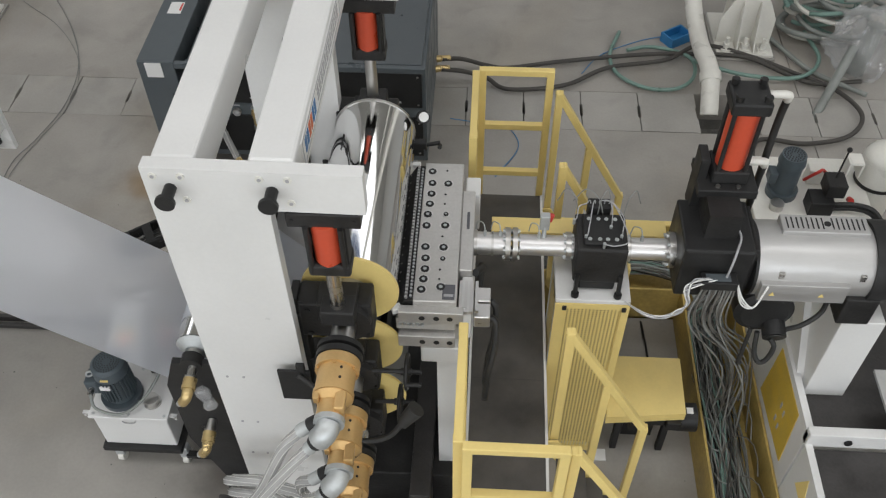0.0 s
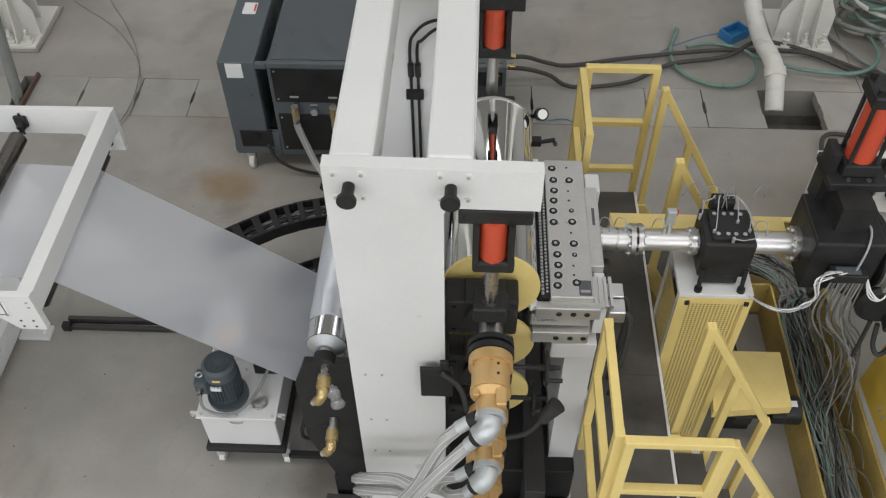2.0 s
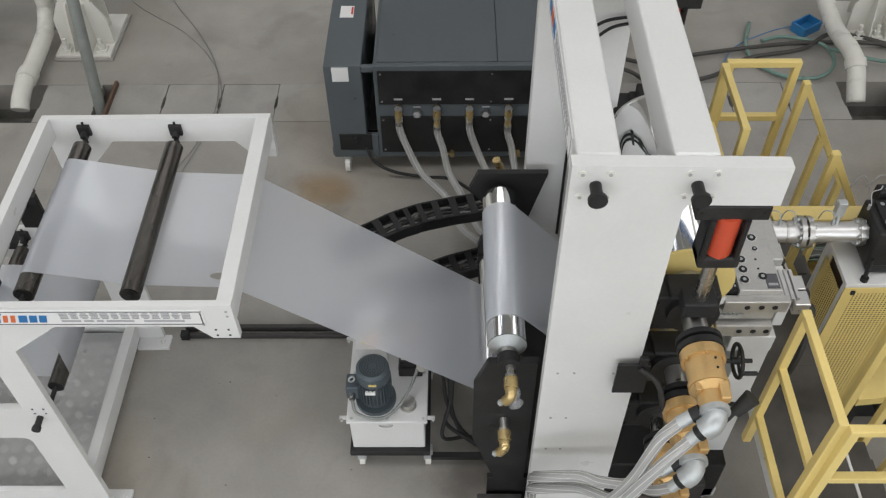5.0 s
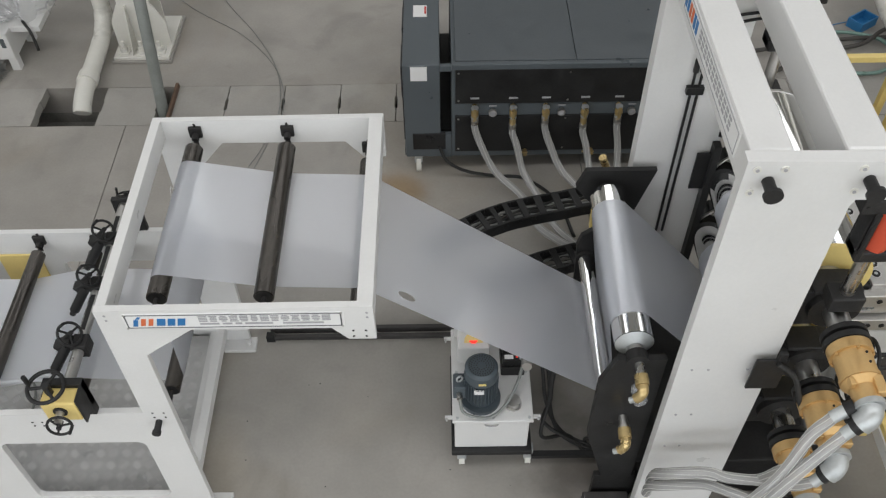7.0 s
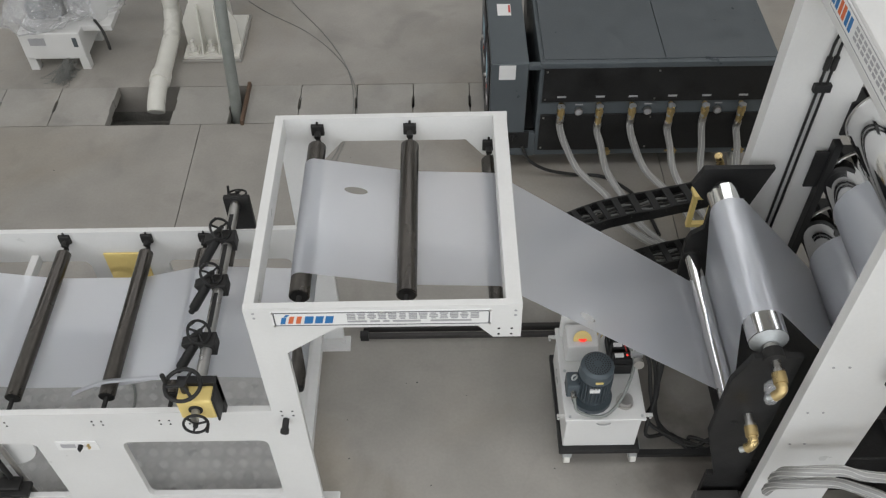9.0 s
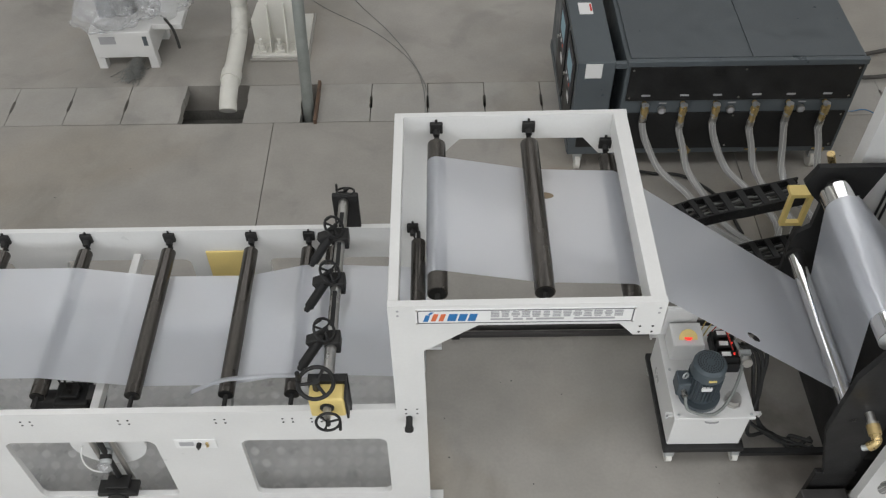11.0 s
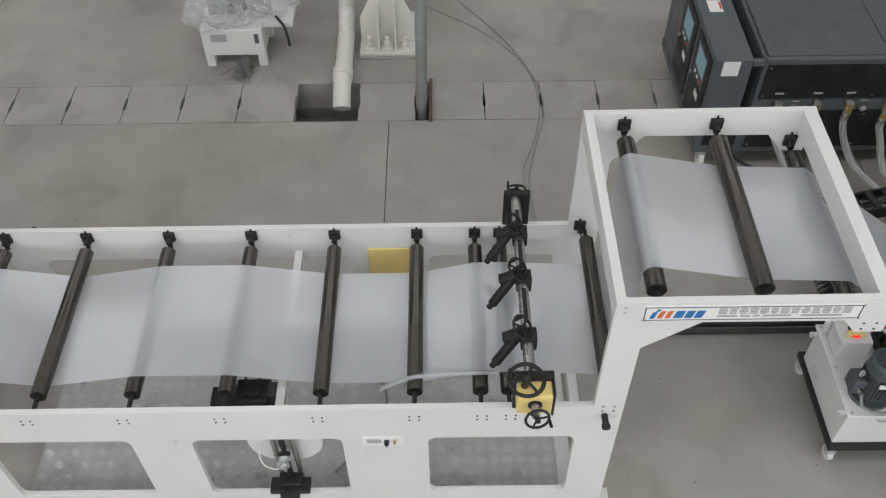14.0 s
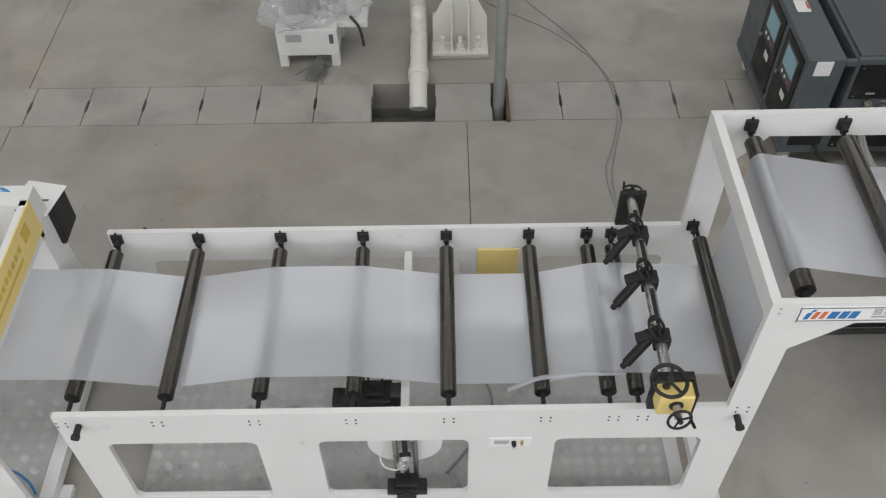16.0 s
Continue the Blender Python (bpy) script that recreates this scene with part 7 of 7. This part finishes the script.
    part("fitting", Shape().cyl((3.5, 7.1, 0.0), (3.55, 7.15, 0.5), 0.08, n=16), GREYHOSE, w)
    h = thing("oil_unit", (2.45, 4.95, 0), "white oil tank with motor, valves and accumulator", "hydraulic unit")
    part("tank", Shape().box(2.02, 4.58, 0.10, 2.86, 5.26, 0.52, 0.01), WHITE2, h)
    part("lid", Shape().box(2.0, 4.56, 0.52, 2.88, 5.28, 0.545, 0.005), WHITE2, h)
    part("motor", Shape().cyl((2.235, 4.885, 0.60), (2.235, 4.885, 0.86), 0.09, n=32), MOTOR, h)
    part("fan_cover", Shape().cyl((2.235, 4.885, 0.86), (2.235, 4.885, 0.93), 0.10, 0.088, n=32), MOTOR, h)
    bolts(h, "vent_hole", [(2.235 + r * math.cos(a * 6.2832 / n), 4.885 + r * math.sin(a * 6.2832 / n), 0.93) for r, n in ((0.03, 9), (0.05, 15), (0.07, 21)) for a in range(n)], (0, 0, 1), 0.006, 0.003, BLACK)
    part("motor_flange", Shape().cyl((2.235, 4.885, 0.545), (2.235, 4.885, 0.60), 0.115, n=32), MOTOR, h)
    part("terminal_box", Shape().box(2.095, 4.83, 0.68, 2.155, 4.93, 0.78, 0.01), MOTOR, h)
    part("filler_cap", Shape().cyl((2.17, 4.72, 0.545), (2.17, 4.72, 0.60), 0.05, n=24), STEEL, h)
    part("valve_block", Shape().box(2.38, 4.64, 0.545, 2.55, 4.80, 0.68, 0.008), BLACK, h)
    part("valve", Shape().box(2.48, 4.70, 0.68, 2.62, 4.86, 0.80, 0.008), BLACKCAST, h)
    part("lever", Shape().cyl((2.55, 4.80, 0.80), (2.58, 4.84, 1.02), 0.007, n=8).ball((2.58, 4.84, 1.03), 0.02), BLACK, h)
    part("control_box", Shape().box(2.44, 4.98, 0.545, 2.60, 5.08, 0.68, 0.008), WHITE2, h)
    part("back_plate", Shape().box(2.66, 4.90, 0.545, 2.675, 5.02, 0.84, 0.004).box(2.675, 4.90, 0.82, 2.77, 5.02, 0.84, 0.004).box(2.755, 4.90, 0.70, 2.77, 5.02, 0.82, 0.004), WHITE2, h)
    part("red_knob", Shape().cyl((2.70, 4.78, 0.60), (2.70, 4.74, 0.62), 0.022, n=12), REDMARK, h)
    part("wire_loom", Shape().tube(smooth_line([(2.40, 4.95, 0.62), (2.46, 4.90, 0.75), (2.52, 4.95, 0.72), (2.58, 4.90, 0.66)]), 0.012), REDMARK, h)
    for z in (0.60, 0.64):
        part("hose", Shape().tube(smooth_line([(2.55, 4.68, z), (2.72, 4.66, z + 0.02), (2.84, 4.60, z), (2.90, 4.45, z - 0.1), (2.90, 4.2, 0.3)]), 0.018), RUBBER, h)
    a = part("accumulator", Shape().cyl((2.98, 5.05, 0.0), (2.98, 5.05, 0.78), 0.16, n=32).ball((2.98, 5.05, 0.78), 0.16, 1, 1, 0.7), PVC, h)
    part("strap", Shape().cyl((2.98, 5.05, 0.55), (2.98, 5.05, 0.58), 0.164, n=32), BLACK, a)


far_corner()


def next_machine():
    t = thing("haul_off_unit", (-8.4, 3.1, 0), "white haul-off machine with a yellow sign board", "machine")
    part("end_frame", Shape().plate([(3.50, 0.03), (3.70, 0.03), (3.70, 0.95), (3.62, 1.74), (3.46, 1.74)], -8.3, -7.86, axis="x"), WHITE, t)
    part("near_frame", Shape().box(-9.3, 2.36, 0.0, -8.02, 2.40, 1.10, 0.004), WHITE, t)
    part("roll_guard", Shape().plate([(2.42, 1.45), (3.5, 1.45), (3.5, 1.74), (2.42, 1.74)], -7.90, -7.86, axis="x"), WHITE, t)
    s = part("sign_board", Shape().box(-7.86, 2.50, 1.50, -7.85, 3.50, 1.745, 0.002), YELLOW, t, "yellow sign board with faded lettering bars")
    for k in range(13):
        y = 3.22 - 0.055 * k
        part("character_bar", Shape().box(-7.85, y - 0.036, 1.63, -7.848, y, 1.67), YELLOWD, s)
    part("text_bar", Shape().box(-7.85, 2.6, 1.57, -7.848, 3.2, 1.59), YELLOWD, s)
    part("code_patch", Shape().box(-7.85, 3.28, 1.61, -7.848, 3.37, 1.70), YELLOWD, s)
    part("cross_tube", Shape().box(-8.06, 2.45, 0.05, -7.97, 3.70, 0.14, 0.004), WHITE, t)
    part("foot", Shape().box(-8.10, 2.46, 0, -7.90, 2.60, 0.05, 0.004), WHITE, t)
    b = part("controller", Shape().box(-8.06, 3.62, 1.22, -7.83, 3.86, 1.52, 0.02), BLACK, t, "black controller with a paper sheet on it")
    part("paper", Shape().box(-8.07, 3.60, 1.522, -7.82, 3.86, 1.527, 0, Matrix.Rotation(radians(-12), 4, "Z")), PAPER, b)
    part("text_bar", Shape().box(-7.97, 3.70, 1.528, -7.87, 3.715, 1.53), INK, b)
    part("roll", Shape().cyl((-8.30, 2.5, 1.50), (-8.30, 3.48, 1.50), 0.13, n=36), GOLD, t, "brown rubber-covered pressure roll")
    part("roll_bearing", Shape().cyl((-8.30, 3.48, 1.50), (-8.30, 3.66, 1.50), 0.10, n=24), BLACKCAST, t)
    for k in range(3):
        part("air_line", Shape().tube(smooth_line([(-8.25, 3.60, 1.62), (-8.1, 3.58 + 0.02 * k, 1.72), (-7.97, 3.56, 1.73), (-7.92, 3.45, 1.70 - 0.02 * k)]), 0.008), BLUE, t)
    part("air_line", Shape().tube(smooth_line([(-8.4, 2.50, 0.3), (-8.2, 2.55, 0.34), (-8.08, 2.50, 0.30), (-8.05, 2.46, 0.2)]), 0.008), BLUE, t)


next_machine()
tread_floor("tread_deck", -9.3, -8.07, 2.45, 3.70, 0.12, "grey five-bar tread plate deck of the haul-off machine")


def debris():
    """Crumbs of dirt on the floor."""
    rnd = random.Random(21)
    sh = Shape()
    for k in range(70):
        x, y = rnd.uniform(-9, 3), rnd.choice((rnd.uniform(2.2, 3.6), rnd.uniform(3.9, 6.0)))
        r = rnd.uniform(0.002, 0.006)
        bmesh.ops.create_icosphere(sh.bm, subdivisions=1, radius=r, matrix=Matrix.Translation((x, y, r * 0.4)) @ Matrix.Diagonal((1.4, 0.9, 0.5, 1)))
    simple("floor_debris", sh, DARKMETAL, "dark crumbs of dirt on the concrete", "debris", kind="stuff")


debris()


def motions():
    """Keys of all that moves: rollers turn with the sheet, the holes travel on it."""
    steps = [0.25 * k for k in range(65)]
    for ob, at, r, sense in TURNING:
        walk(ob, [(t, pose(at.x, at.y, at.z, 0, math.degrees(sense * SPEED * t / r), 0)) for t in steps])
    for ob, y, t0 in HOLES:
        rows = []
        for k in range(161):
            t = 0.1 * k
            p, d = sheet_at(SPEED * (t - t0))
            up = Vector((-d.y, d.x))
            q = p + up * 0.003
            rows.append((t, pose(q.x, y, q.y, 0, -math.degrees(math.atan2(d.y, d.x)), 0)))
        walk(ob, rows)


motions()
